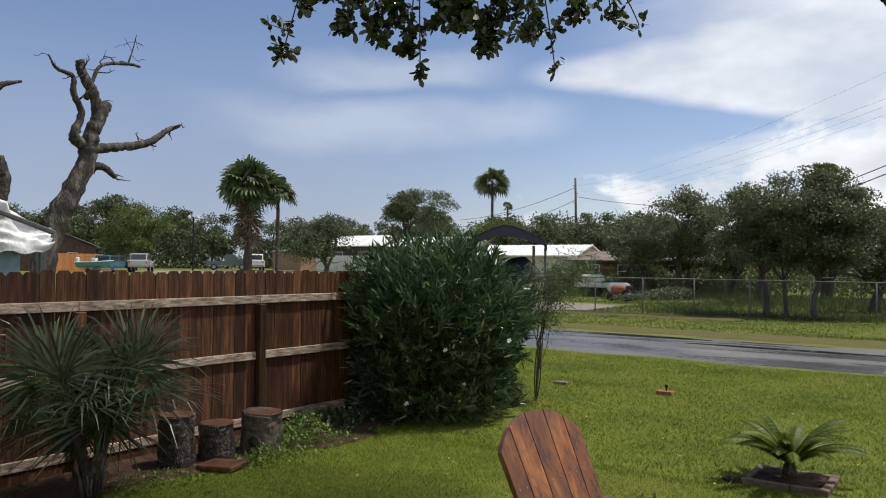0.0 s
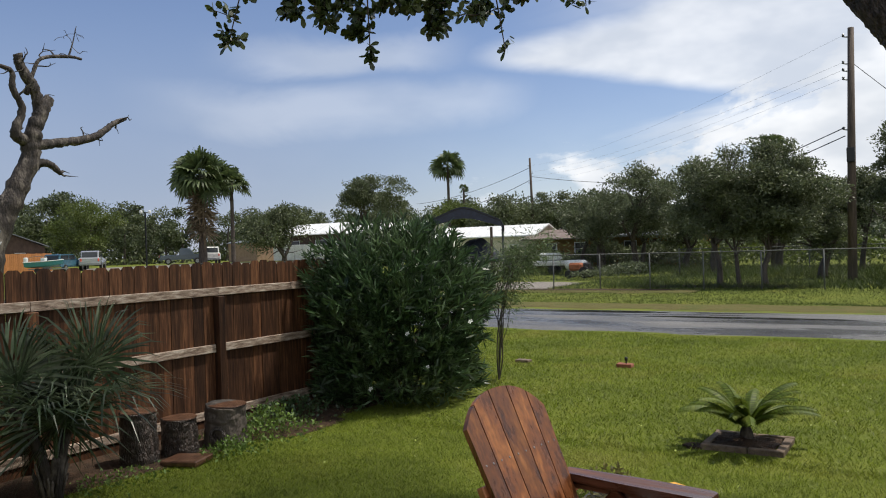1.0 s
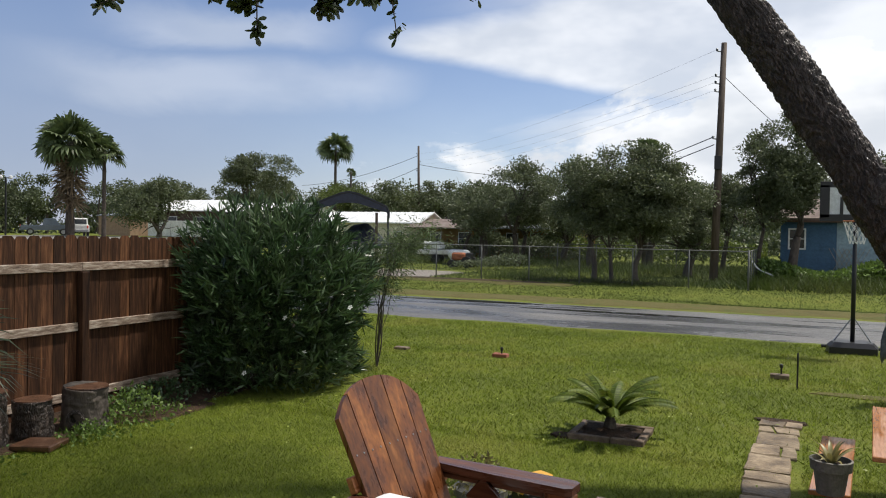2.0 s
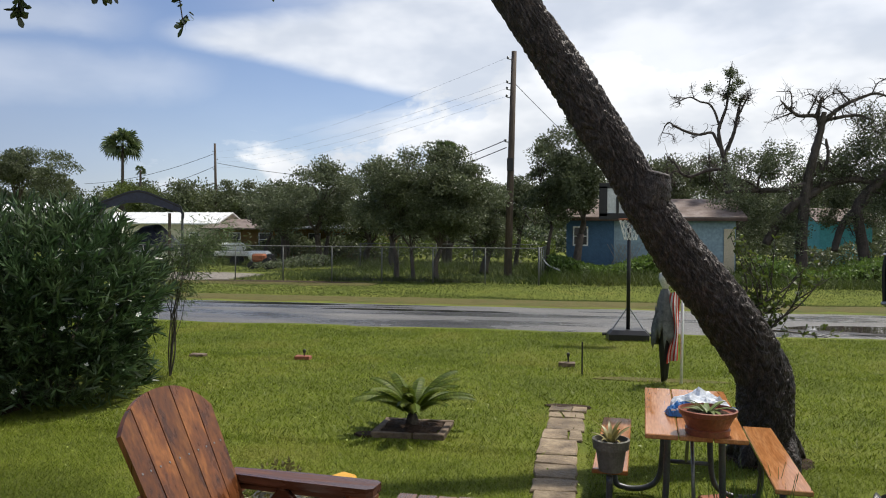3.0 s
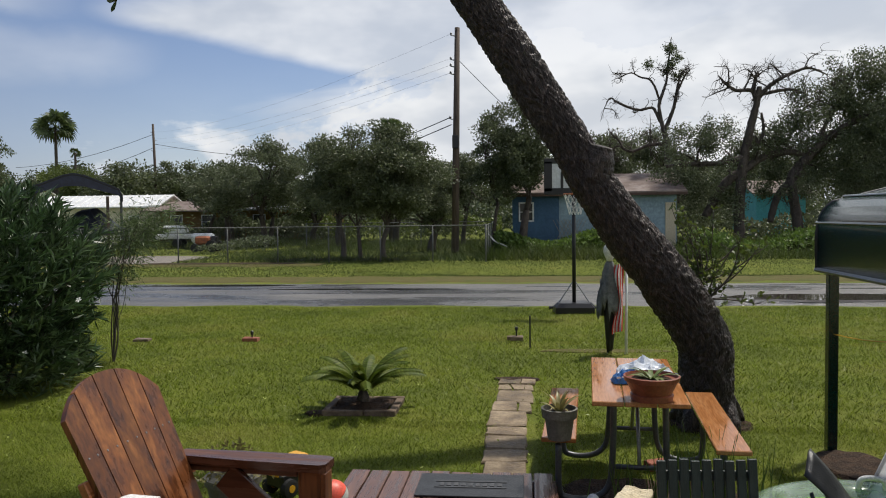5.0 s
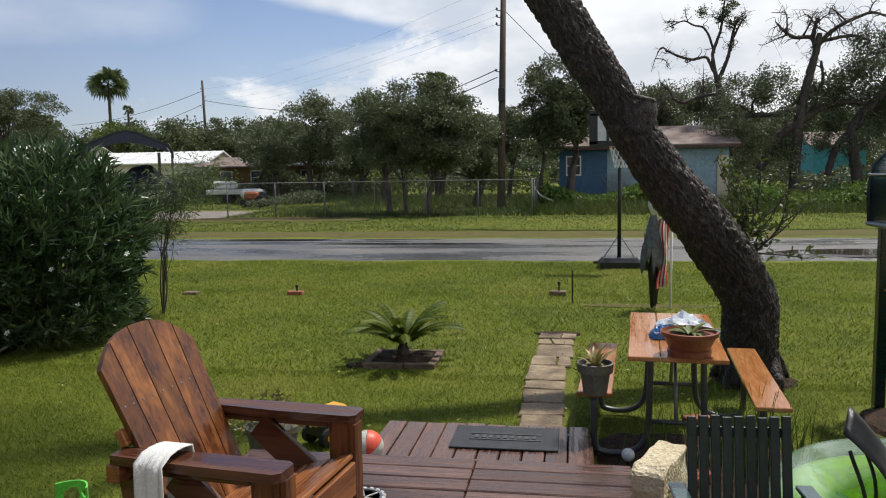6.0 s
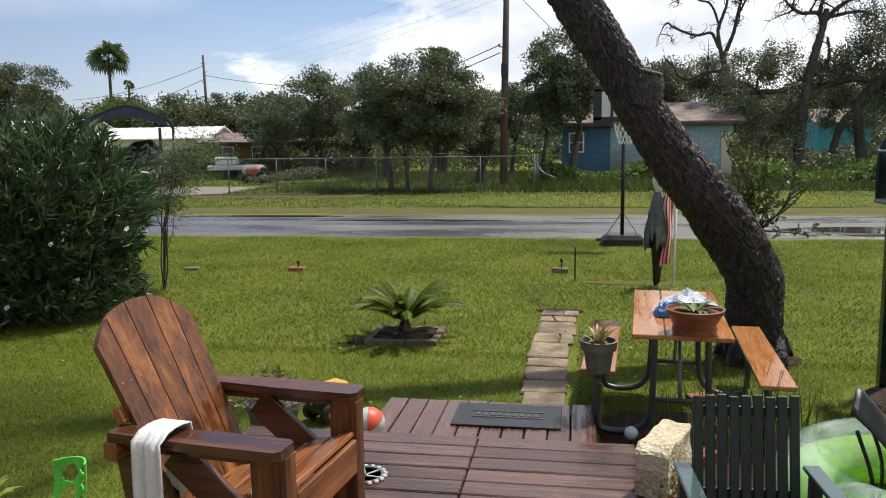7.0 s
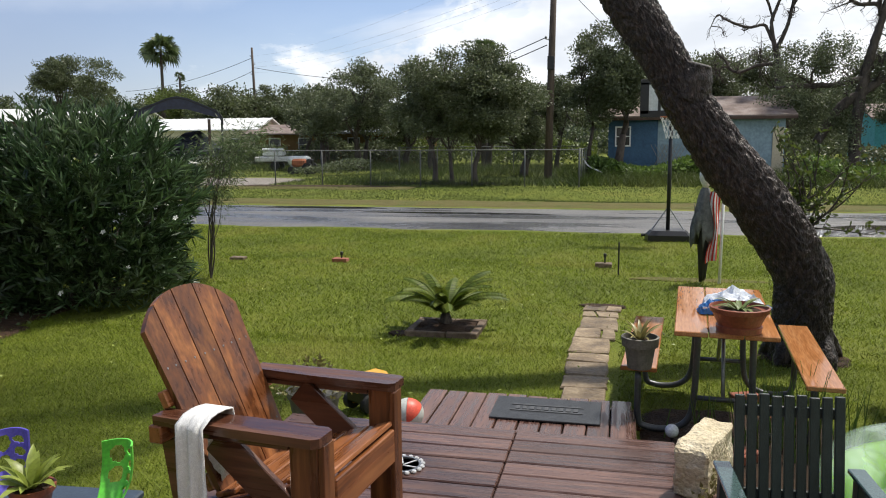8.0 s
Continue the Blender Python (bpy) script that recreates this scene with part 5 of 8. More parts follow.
def young_palm():
    t = thing("young_fan_palm", (-6.2, 3.58, 0), 0, "young fan palm with drooping split leaves beside the fence", "palm")
    r = np.random.default_rng(61)
    st, bl = [], []
    heads = [((-0.05, -0.27, 0.80), 15, 0.75), ((0.0, 0.36, 0.84), 15, 0.7), ((0.05, 0.02, 0.34), 3, 0.6)]
    stems = []
    for (x, y, z), n, dr in heads:
        stems.append(tube(spline([(r.uniform(-0.05, 0.05), r.uniform(-0.04, 0.04), -0.02), (x * 0.3, y * 0.35, z * 0.55), (x, y, z)], 8), np.linspace(0.055, 0.028, 8), 8))
        for i in range(n):
            el = r.uniform(-0.75, 1.45) if z > 0.5 else r.uniform(1.0, 1.5)
            az = r.uniform(0, 2 * math.pi)
            way = (math.cos(az) * math.cos(el) * 0.6, math.sin(az) * math.cos(el), math.sin(el))
            a, b = fan_leaf((x, y, z), way, 0.22 if z > 0.5 else 0.3, 0.70, 24, dr, r, 0.017)
            st.append(a)
            bl.append(b)
    for i in range(12):
        a = r.uniform(0, 6.28)
        stems.append(tube([(0.05 * math.cos(a), 0.05 * math.sin(a), 0.0), (0.13 * math.cos(a), 0.13 * math.sin(a), r.uniform(0.12, 0.4))], [0.02, 0.007], 5))
    part("stem", join(stems), M["bark_dead"], t, smooth=True)
    for a, b in zip(st, bl):
        part("stalk", a, M["palm_near"], part("frond", b, M["palm_near"], t))


young_palm()


# ---- near plants ----
def oleander():
    t = thing("oleander_bush", (-6.22, 8.28, 0), 0, "large dense oleander bush with narrow leaves and few white flowers", "bush")
    r = np.random.default_rng(81)
    stems, P, D, tipset = [], [], [], []
    n = 2000
    u = r.normal(size=(n, 3))
    u /= np.linalg.norm(u, axis=1, keepdims=True)
    u[:, 2] = np.abs(u[:, 2]) * np.where(r.random(n) < 0.42, -0.9, 1.0)
    k = r.uniform(0.45, 1.0, n) ** 0.5
    lump = np.array([1 + 0.16 * noise.noise(Vector(a) * 2.6) + 0.13 * noise.noise(Vector(a) * 6) for a in u])
    k[::5] *= r.uniform(0.1, 0.7, len(k[::5]))
    C = u * (k * lump)[:, None] * np.array([1.27, 1.27, 1.10]) + np.array([0, 0, 1.22])
    shrink = np.clip(0.80 + 0.22 * C[:, 2] / 0.9, 0.80, 1.0)
    C[:, :2] *= shrink[:, None]
    C[:, 2] = np.maximum(C[:, 2], 0.12)
    low = np.arange(n) % 4 == 0
    ring = r.uniform(0, 2 * np.pi, n)
    rad = r.uniform(0.75, 1.12, n)
    C[low] = np.stack([np.cos(ring) * rad, np.sin(ring) * rad, r.uniform(0.12, 0.75, n)], 1)[low]
    u[low] = np.stack([np.cos(ring), np.sin(ring), np.full(n, -0.3)], 1)[low]
    # the sunny side has grown out further at half height
    grow = np.array([0.87, 0.49, 0.0])
    C += grow * (0.07 * np.exp(-((C[:, 2] - 1.05) / 0.5) ** 2) * np.clip(C @ grow, 0, 1))[:, None]
    for i in range(n):
        way = np.array([u[i, 0] * 0.8, u[i, 1] * 0.8, 0.55 + 0.5 * u[i, 2]]) + r.normal(size=3) * 0.25
        way /= np.linalg.norm(way)
        m = int(r.integers(11, 19))
        s = r.random(m) ** 1.3 * 0.24
        base = C[i] - way * s[:, None]
        a = r.normal(size=(m, 3))
        d = way * r.uniform(0.55, 1.2, (m, 1)) + a * 0.42
        P.append(base)
        D.append(d)
    for i in range(26):
        a = r.uniform(0, 6.28)
        e = C[int(r.integers(0, n))]
        stems.append(tube(spline([(0.2 * math.cos(a), 0.2 * math.sin(a), -0.05), e * np.array([0.45, 0.45, 0.5]), e * 0.92], 8), np.linspace(0.022, 0.006, 8), 5))
    P, D = np.concatenate(P), np.concatenate(D)
    m = len(P)
    tagged(part("stem_growth", join(stems), M["bark_far"], t, smooth=True), kind="stuff")
    part("foliage", leaves(P, D, r.uniform(0.12, 0.20, m), r.uniform(0.022, 0.031, m)), M["oleander"], t)
    for i in np.argsort(-(C[:, 0] * 0.75 - C[:, 1] * 0.5 + r.normal(size=n) * 0.35))[:4]:
        pet = [(np.array([[0, 0, 0], [0.022, 0.012, 0.006], [0.036, 0, 0.002], [0.022, -0.012, 0.006]]) @ np.array(Matrix.Rotation(j * 1.2566, 3, "Z")).T, [[0, 1, 2, 3]]) for j in range(5)]
        g = placed(join(pet), Matrix.Translation(C[i] * 1.05) @ Matrix.Rotation(0.9, 4, "X"))
        part("flower", g, M["petal"], t, "white five-petalled flower")


oleander()


def sapling():
    t = thing("sapling", (-5.62, 9.88, 0), 0, "thin twisting sapling with narrow drooping leaves", "tree")
    r = np.random.default_rng(83)
    tips = []
    right = np.array([0.87, 0.49, 0])
    for i in range(13):
        a = -0.12 + 1.0 * (i / 12) ** 1.2 + r.uniform(-0.06, 0.06)
        h = r.uniform(1.75, 2.1) - 0.35 * max(0, a - 0.4)
        pts = [np.array([0, 0, -0.05])]
        for f in (0.2, 0.4, 0.6, 0.8, 1.0):
            up = h * (f if a < 0.45 else math.sin(f * 1.75) / math.sin(1.57))
            pts.append(right * (0.10 * f + a * f ** 2.1) + np.array([0, 0, up]) + r.normal(size=3) * np.array([0.03, 0.06, 0.012]))
        P = spline(pts, 36)
        part("stem", tube(P, np.linspace(0.011 if i < 3 else 0.006, 0.002, 36), 6), M["bark_far"], t, smooth=True)
        for k in range(20, 36):
            for _ in range(3):
                w = r.normal(size=3) * np.array([1, 1, 0.7])
                tips.append((P[k] + w * 0.085, w))
    P = np.array([a for a, _ in tips]).repeat(5, 0)
    D = np.array([b for _, b in tips]).repeat(5, 0) + r.normal(size=(len(P), 3)) * 0.6 + np.array([0, 0, -0.7])
    P = P + r.normal(size=P.shape) * 0.055
    part("foliage", leaves(P, D, r.uniform(0.05, 0.12, len(P)), 0.012), M["willow"], t)


sapling()


def pinnate(base, way, L, arch, n, r, leafl):
    """A feather frond arching outwards."""
    way = np.array(way) / np.linalg.norm(way)
    flat = np.array([way[0], way[1], 0])
    flat /= np.linalg.norm(flat) + 1e-9
    pts = [np.array(base)]
    el = math.asin(max(-1, min(1, way[2])))
    for i in range(12):
        e = el - arch * (i / 11) ** 1.3
        pts.append(pts[-1] + (flat * math.cos(e) + np.array([0, 0, math.sin(e)])) * L / 12)
    P = np.array(pts)
    V, F = [], []
    side = np.array([-flat[1], flat[0], 0])
    for i in range(n):
        f = 0.08 + 0.92 * i / n
        k = f * 12
        a = int(min(11, k))
        p = P[a] + (P[a + 1] - P[a]) * (k - a)
        d0 = P[a + 1] - P[a]
        d0 /= np.linalg.norm(d0)
        up = np.cross(side, d0)
        ll = leafl * (math.sin(math.pi * (0.12 + 0.80 * f)) ** 0.6)
        for s in (-1, 1):
            d = side * s * 0.86 + d0 * 0.45 + up * 0.28 + np.array([0, 0, -0.1])
            d /= np.linalg.norm(d)
            w = d0 * 0.0060
            j = len(V)
            V += [p - w, p + w, p + d * ll * 0.6 + w, p + d * ll * 0.6 - w, p + d * ll - np.array([0, 0, 0.012])]
            F += [[j, j + 1, j + 2, j + 3], [j + 3, j + 2, j + 4]]
    rib = tube(P, np.linspace(0.007, 0.003, 13), 5)
    return rib, (np.array(V), F)


def sago_bed():
    b = thing("planter_bed", (-1.775, 7.64, 0), 0, "square bed of mulch edged with low damp concrete blocks", "planter")
    for x0, y0, x1, y1 in ((-0.35, -0.29, 0.05, -0.235), (0.06, -0.29, 0.36, -0.235), (-0.35, 0.26, 0.02, 0.32), (0.03, 0.26, 0.36, 0.32), (-0.35, -0.23, -0.285, 0.25), (0.285, -0.23, 0.36, 0.03), (0.285, 0.04, 0.36, 0.25)):
        part("edging_block", uneven(box(x0, y0, -0.02, x1, y1, 0.045, 0.006), 0.008, 9, x0), M["border"], b)
    V, F = [], []
    X = np.linspace(-0.275, 0.275, 16)
    Y = np.linspace(-0.235, 0.255, 14)
    for y in Y:
        for x in X:
            V.append((x, y, 0.035 + 0.03 * noise.noise(Vector((x * 9, y * 9, 1))) + 0.04 * math.exp(-(x * x + y * y) / 0.02)))
    F = [[j * 16 + i, j * 16 + i + 1, (j + 1) * 16 + i + 1, (j + 1) * 16 + i] for j in range(13) for i in range(15)]
    part("mulch", (V, F), M["soil"], b)
    sheet("soil", -2.18, 7.42, 0.12, 0.10, 0.011, M["soil"], "spilled mulch beside the planter bed", "soil", 31.0)
    t = thing("sago_palm", (-1.785, 7.66, 0.05), 0, "small sago palm with arching feathery fronds", "palm")
    part("trunk", uneven(lathe([(0.05, -0.02), (0.058, 0.04), (0.05, 0.09), (0.035, 0.13), (0.015, 0.15)], 18), 0.012, 20), M["bark_dead"], t)
    r = np.random.default_rng(91)
    for i in range(24):
        az = i * 2.4 + r.uniform(-0.2, 0.2)
        el = (0.70 if i < 13 else 1.12) + r.uniform(-0.14, 0.14)
        way = (math.cos(az) * math.cos(el), math.sin(az) * math.cos(el), math.sin(el))
        g, lv = pinnate((0.03 * math.cos(az), 0.03 * math.sin(az), 0.12), way, r.uniform(0.56, 0.68), 1.05 if i < 13 else 1.15, 52, r, 0.085)
        part("frond", join([g, lv]), M["sago"], t)


sago_bed()


def stump(at, r0, h, label, lean=0.0, hollow=False, seed=1, m=None):
    t = thing("tree_stump" if not hollow else "log_section", at, 0, label, "stump")
    ln = [(0, 0, -0.02), (lean * 0.4, 0, h * 0.5), (lean, 0, h)]
    body = bark_tube(ln, [r0 * 1.06, r0, r0 * 0.98], 48, 40, 0.012)
    part("bark", body, m or M["bark"], t, smooth=True)
    part("sawn_top", uneven(lathe([(r0 * 0.99, h - 0.004), (r0 * 0.97, h + 0.006), (r0 * 0.4, h + 0.009)], 36, (lean, 0, 0)), 0.006, 9, seed), M["cut"], t)
    return t


stump((-6.52, 4.62, 0), 0.165, 0.48, "upright sawn log stump with dark bark", seed=1)
stump((-6.45, 5.02, 0), 0.165, 0.35, "shorter sawn log stump with a wet top", seed=2)
lg = stump((-6.36, 5.50, 0), 0.20, 0.40, "knotty log section with a round branch hole", 0.03, True, seed=3, m=M["bark_far"])
part("branch_collar", placed(lathe([(0.085, 0.0), (0.08, 0.03), (0.055, 0.035), (0.045, 0.0)], 20), look((0.10, -0.185, 0.13), (-0.3, 0.3, 0.05))), M["bark"], lg, "round branch collar")
part("bark_slab", uneven(box(-0.18, -0.14, 0.0, 0.18, 0.16, 0.05, 0.01), 0.02, 6), M["cut"], tagged(thing("bark_slab", (-6.12, 4.82, 0), 20), "flat reddish slab of wood lying by the stumps", "slab"))


def weeds(at, rx, ry, n, h, label, seed, mat, leaf=0.05):
    r = np.random.default_rng(seed)
    x, y = r.normal(size=n) * rx, r.normal(size=n) * ry
    z = r.random(n) * h * np.exp(-(x / rx) ** 2 * 0.4 - (y / ry) ** 2 * 0.4)
    ob = part("weeds", leaves(np.stack([x, y, z + 0.01], 1), r.normal(size=(n, 3)) + np.array([0, 0, 0.6]), leaf * r.uniform(0.6, 1.3, n), leaf * 0.6), mat)
    ob.matrix_world = pose(*at)
    tagged(ob, label, "weeds", kind="stuff")


weeds((-6.25, 5.95, 0), 0.22, 0.28, 700, 0.34, "leafy green weeds beside the log", 1, M["weedleaf"])
weeds((-6.0, 5.25, 0), 0.12, 0.16, 420, 0.16, "small leafy weeds at the stumps", 2, M["weedleaf"], 0.04)
weeds((-6.1, 4.1, 0), 0.16, 0.25, 220, 0.12, "small leafy weeds beside the young palm", 3, M["weedleaf"], 0.04)
weeds((-6.65, 6.7, 0), 0.2, 0.5, 900, 0.22, "dark creeping plants at the foot of the fence", 4, M["oleander"], 0.05)
weeds((0.32, 3.80, 0.28), 0.05, 0.14, 260, 0.16, "dry sprigs beside the limestone block", 5, M["succulent_red"], 0.03)


# ---- furniture on the deck ----
def adirondack():
    c = thing("adirondack_chair", (-1.102, 3.05, 0.282), -7, "wet brown-stained wooden adirondack chair with a fanned slat back", "chair")
    # back: five slats, arched top, leaning
    lean = radians(25)
    back = Matrix.Translation((-0.46, 0, 0.27)) @ Matrix.Rotation(-lean, 4, "Y")
    ww = (0.095, 0.115, 0.120, 0.115, 0.095)
    y = -sum(ww) / 2 - 0.012
    for i, w in enumerate(ww):
        yc = y + w / 2
        n = 7
        top = []
        for q in range(n):
            yy = y + w * q / (n - 1)
            top.append((yy, 0.80 - 0.135 * (abs(yy) / 0.28) ** 2.4))
        prof = [(y + w, -0.12), (y, -0.12)] + top
        fan = 0.88
        def fanned(a, b):
            return a * (fan + (1 - fan) * 1.6 * max(0, b) / 0.8)
        V = [(-0.012, fanned(a, b), b) for a, b in prof] + [(0.012, fanned(a, b), b) for a, b in prof]
        k = len(prof)
        F = [list(range(k))[::-1], list(range(k, 2 * k))] + [[j, (j + 1) % k, (j + 1) % k + k, j + k] for j in range(k)]
        part("back_slat", placed((V, F), back), M["chair"], c, "orange-brown stained slat")
        for z in (0.12, 0.50):
            for dy in (-0.25, 0.25):
                part("screw", placed(lathe([(0.005, 0.0), (0.004, 0.002)], 8), back @ Matrix.Translation((0.0125, fanned(yc + dy * w, z), z)) @ Matrix.Rotation(math.pi / 2, 4, "Y")), M["steel"], c)
        y += w + 0.006
    part("back_rail", placed(box(-0.05, -0.30, 0.36, -0.013, 0.30, 0.43, 0.005), back), M["chair_y"], c)
    part("back_rail", placed(box(-0.05, -0.26, 0.00, -0.013, 0.26, 0.07, 0.005), back), M["chair_y"], c)
    for s in (-1, 1):
        ya = s * 0.325
        # arm: broad board narrowing to the rear
        wf, wb = 0.066, 0.045
        V = []
        for z in (0.545, 0.58):
            V += [(-0.65, ya - wb, z), (-0.3, ya - wf, z), (0.03, ya - wf, z), (0.055, ya - wf + 0.02, z), (0.055, ya + wf - 0.02, z), (0.03, ya + wf, z), (-0.3, ya + wf, z), (-0.65, ya + wb, z)]
        F = [[7, 6, 5, 4, 3, 2, 1, 0], list(range(8, 16))] + [[i, (i + 1) % 8, (i + 1) % 8 + 8, i + 8] for i in range(8)]
        part("armrest", (V, F), M["chair_x"], c, "dark wet stained armrest")
        part("arm_apron", box(-0.60, ya - 0.016, 0.505, -0.09, ya + 0.016, 0.543, 0.004), M["chair_x"], c)
        part("front_leg", box(-0.085, ya - 0.019, 0, 0.03, ya + 0.019, 0.543, 0.005), M["chair"], c)
        part("leg_facing", box(0.032, ya - 0.06, 0, 0.055, ya + 0.02, 0.543, 0.004), M["chair"], c) if s > 0 else part("leg_facing", box(0.032, ya - 0.02, 0, 0.055, ya + 0.06, 0.543, 0.004), M["chair"], c)
        part("side_rail", beam((0.025, s * 0.285, 0.335), (-0.80, s * 0.285, 0.06), 0.03, 0.12, 0.004), M["chair_x"], c)
        part("arm_brace", beam((-0.06, s * 0.30, 0.20), (-0.42, s * 0.30, 0.50), 0.028, 0.13, 0.004), M["chair_x"], c)
        part("rear_leg", beam((-0.55, s * 0.30, 0.0), (-0.625, s * 0.30, 0.47), 0.03, 0.08, 0.004, (1, 0, 0)), M["chair_x"], c)
    part("rear_crossbar", box(-0.665, -0.38, 0.475, -0.607, 0.38, 0.543, 0.005), M["chair_y"], c)
    for i in range(5):
        x = 0.0 - i * 0.105
        z = 0.395 - i * 0.034
        part("seat_slat", placed(box(-0.048, -0.265, -0.011, 0.048, 0.265, 0.011, 0.005), Matrix.Translation((x, 0, z)) @ Matrix.Rotation(-0.31, 4, "Y")), M["chair_y"], c)
    part("front_apron", box(0.032, -0.262, 0.24, 0.058, 0.262, 0.385, 0.005), M["chair_y"], c, "pale grained front board")
    return c


adirondack()


def towel():
    n, k = 16, 26
    V = []
    for j in range(k):
        s = j / (k - 1) * 1.02 - 0.36
        for i in range(n):
            u = i / (n - 1) - 0.5
            wob = 0.012 * math.sin(u * 13 + s * 5) + 0.006 * math.sin(u * 29 + 2)
            if s < -0.085:
                p = (0.095 + wob, s + 0.085)
            elif s < 0.085:
                p = (-s * 1.05, 0.012 + 0.012 * math.cos(s * 18))
            else:
                p = (-0.095 - wob - 0.01 * u, -(s - 0.085))
            V.append((u * (0.12 + 0.02 * abs(s)) + 0.02 * (s if s > 0 else 0), p[0], p[1] + (0.02 * math.sin(u * 7) if abs(s) > 0.3 else 0)))
    F = [[j * n + i, j * n + i + 1, (j + 1) * n + i + 1, (j + 1) * n + i] for j in range(k - 1) for i in range(n - 1)]
    ob = part("towel", (V, F), M["white_cloth"], smooth=True)
    sol = ob.modifiers.new("thickness", "SOLIDIFY")
    sol.thickness = 0.006
    ob.matrix_world = pose(-1.575, 2.772, 0.868, 0, 0, -7)
    tagged(ob, "white terry towel hung over the chair's arm", "towel")


towel()


def green_chair():
    c = thing("slatted_garden_chair", (0.535, 3.28, 0.282), 3, "dark green painted wooden chair with a straight slat back", "chair")
    c.scale = (0.93, 0.93, 0.93)
    w = 0.038
    for i in range(9):
        x = -0.192 + i * 0.048
        part("back_slat", placed(box(x - w / 2, -0.009, -0.25, x + w / 2, 0.009, 0.425 + 0.004 * ((i * 7) % 3), 0.003), Matrix.Translation((0, 0.0, 0.25)) @ Matrix.Rotation(-0.16, 4, "X")), M["green_paint"], c)
    for z in (0.36, 0.02):
        part("back_rail", placed(box(-0.21, 0.010, z - 0.022, 0.21, 0.030, z + 0.022, 0.003), Matrix.Translation((0, 0, 0.25)) @ Matrix.Rotation(-0.16, 4, "X")), M["green_paint"], c)
    for s in (-1, 1):
        xa = s * 0.258
        part("armrest", box(xa - 0.034, -0.42, 0.375, xa + 0.034, 0.03, 0.395, 0.004), M["arm_wet"], c, "pale wet armrest")
        part("leg", box(xa - 0.02, -0.40, 0, xa + 0.02, -0.34, 0.374, 0.003), M["green_paint"], c)
        part("leg", box(xa - 0.02, -0.06, 0, xa + 0.02, 0.0, 0.374, 0.003), M["green_paint"], c)
    for i in range(5):
        part("seat_slat", box(-0.235, -0.40 + i * 0.075, 0.22, 0.235, -0.34 + i * 0.075, 0.236, 0.003), M["green_paint"], c)
    for y in (-0.405, -0.06):
        part("seat_rail", box(-0.237, y, 0.16, 0.237, y + 0.02, 0.219, 0.003), M["green_paint"], c)


green_chair()

lime = thing("limestone_block", (0.30, 3.90, 0.281), -24, "rough-cut cream limestone block standing on the deck's edge", "stone block")
V, F = box(-0.08, -0.19, 0, 0.075, 0.19, 0.25, 0.012)
bmx = bmesh.new()
bm_verts = [bmx.verts.new(v) for v in V]
for f in F:
    bmx.faces.new([bm_verts[i] for i in f])
bmesh.ops.subdivide_edges(bmx, edges=bmx.edges[:], cuts=5, use_grid_fill=True)
for v in bmx.verts:
    q = Vector(noise.noise_vector(v.co * 9)) * 0.014 + Vector(noise.noise_vector(v.co * 28)) * 0.006
    v.co += q
    if v.co.y < -0.12:
        v.co.z -= (-0.12 - v.co.y) * 0.55 * max(0, v.co.z / 0.27)
bm_me = bpy.data.meshes.new("block")
bmx.to_mesh(bm_me)
bm_me.materials.append(M["limestone"])
new("block", bm_me).parent = lime


# ---- picnic table with attached benches ----
def picnic_table():
    t = thing("picnic_table", (0.57, 5.63, 0), -4.5, "wet varnished plank picnic table on bent grey tube legs", "table")
    for x in (-0.30, -0.105, 0.09):
        part("top_plank", box(x, -0.72, 0.722, x + 0.19, 0.74, 0.752, 0.005), M["table"], t)
    part("bench_plank", box(-0.625, -0.44, 0.405, -0.40, 1.03, 0.435, 0.005), M["table"], t, "varnished bench plank")
    part("bench_plank", box(0.45, -0.56, 0.405, 0.66, 1.02, 0.435, 0.005), M["table"], t, "varnished bench plank")
    for y in (-0.42, 0.50):
        for s in (-1, 1):
            pts = spline([(s * 0.16, y, 0.70), (s * 0.17, y, 0.30), (s * 0.20, y, 0.12), (s * 0.30, y, 0.045), (s * 0.45, y, 0.04), (s * 0.51, y, 0.10), (s * 0.515, y, 0.395)], 34)
            part("leg_tube", tube(pts, 0.021, 10), M["grey_tube"], t, smooth=True)
        part("cross_tube", tube([(-0.165, y, 0.26), (0.165, y, 0.26)], 0.016, 8), M["grey_tube"], t, smooth=True)
        part("top_bracket", box(-0.24, y - 0.02, 0.690, 0.24, y + 0.02, 0.720, 0.003), M["grey_tube"], t)
        part("brace", tube([(0, y, 0.26), (0, y * 0.25, 0.69)], 0.012, 8), M["steel"], t, smooth=True)


picnic_table()


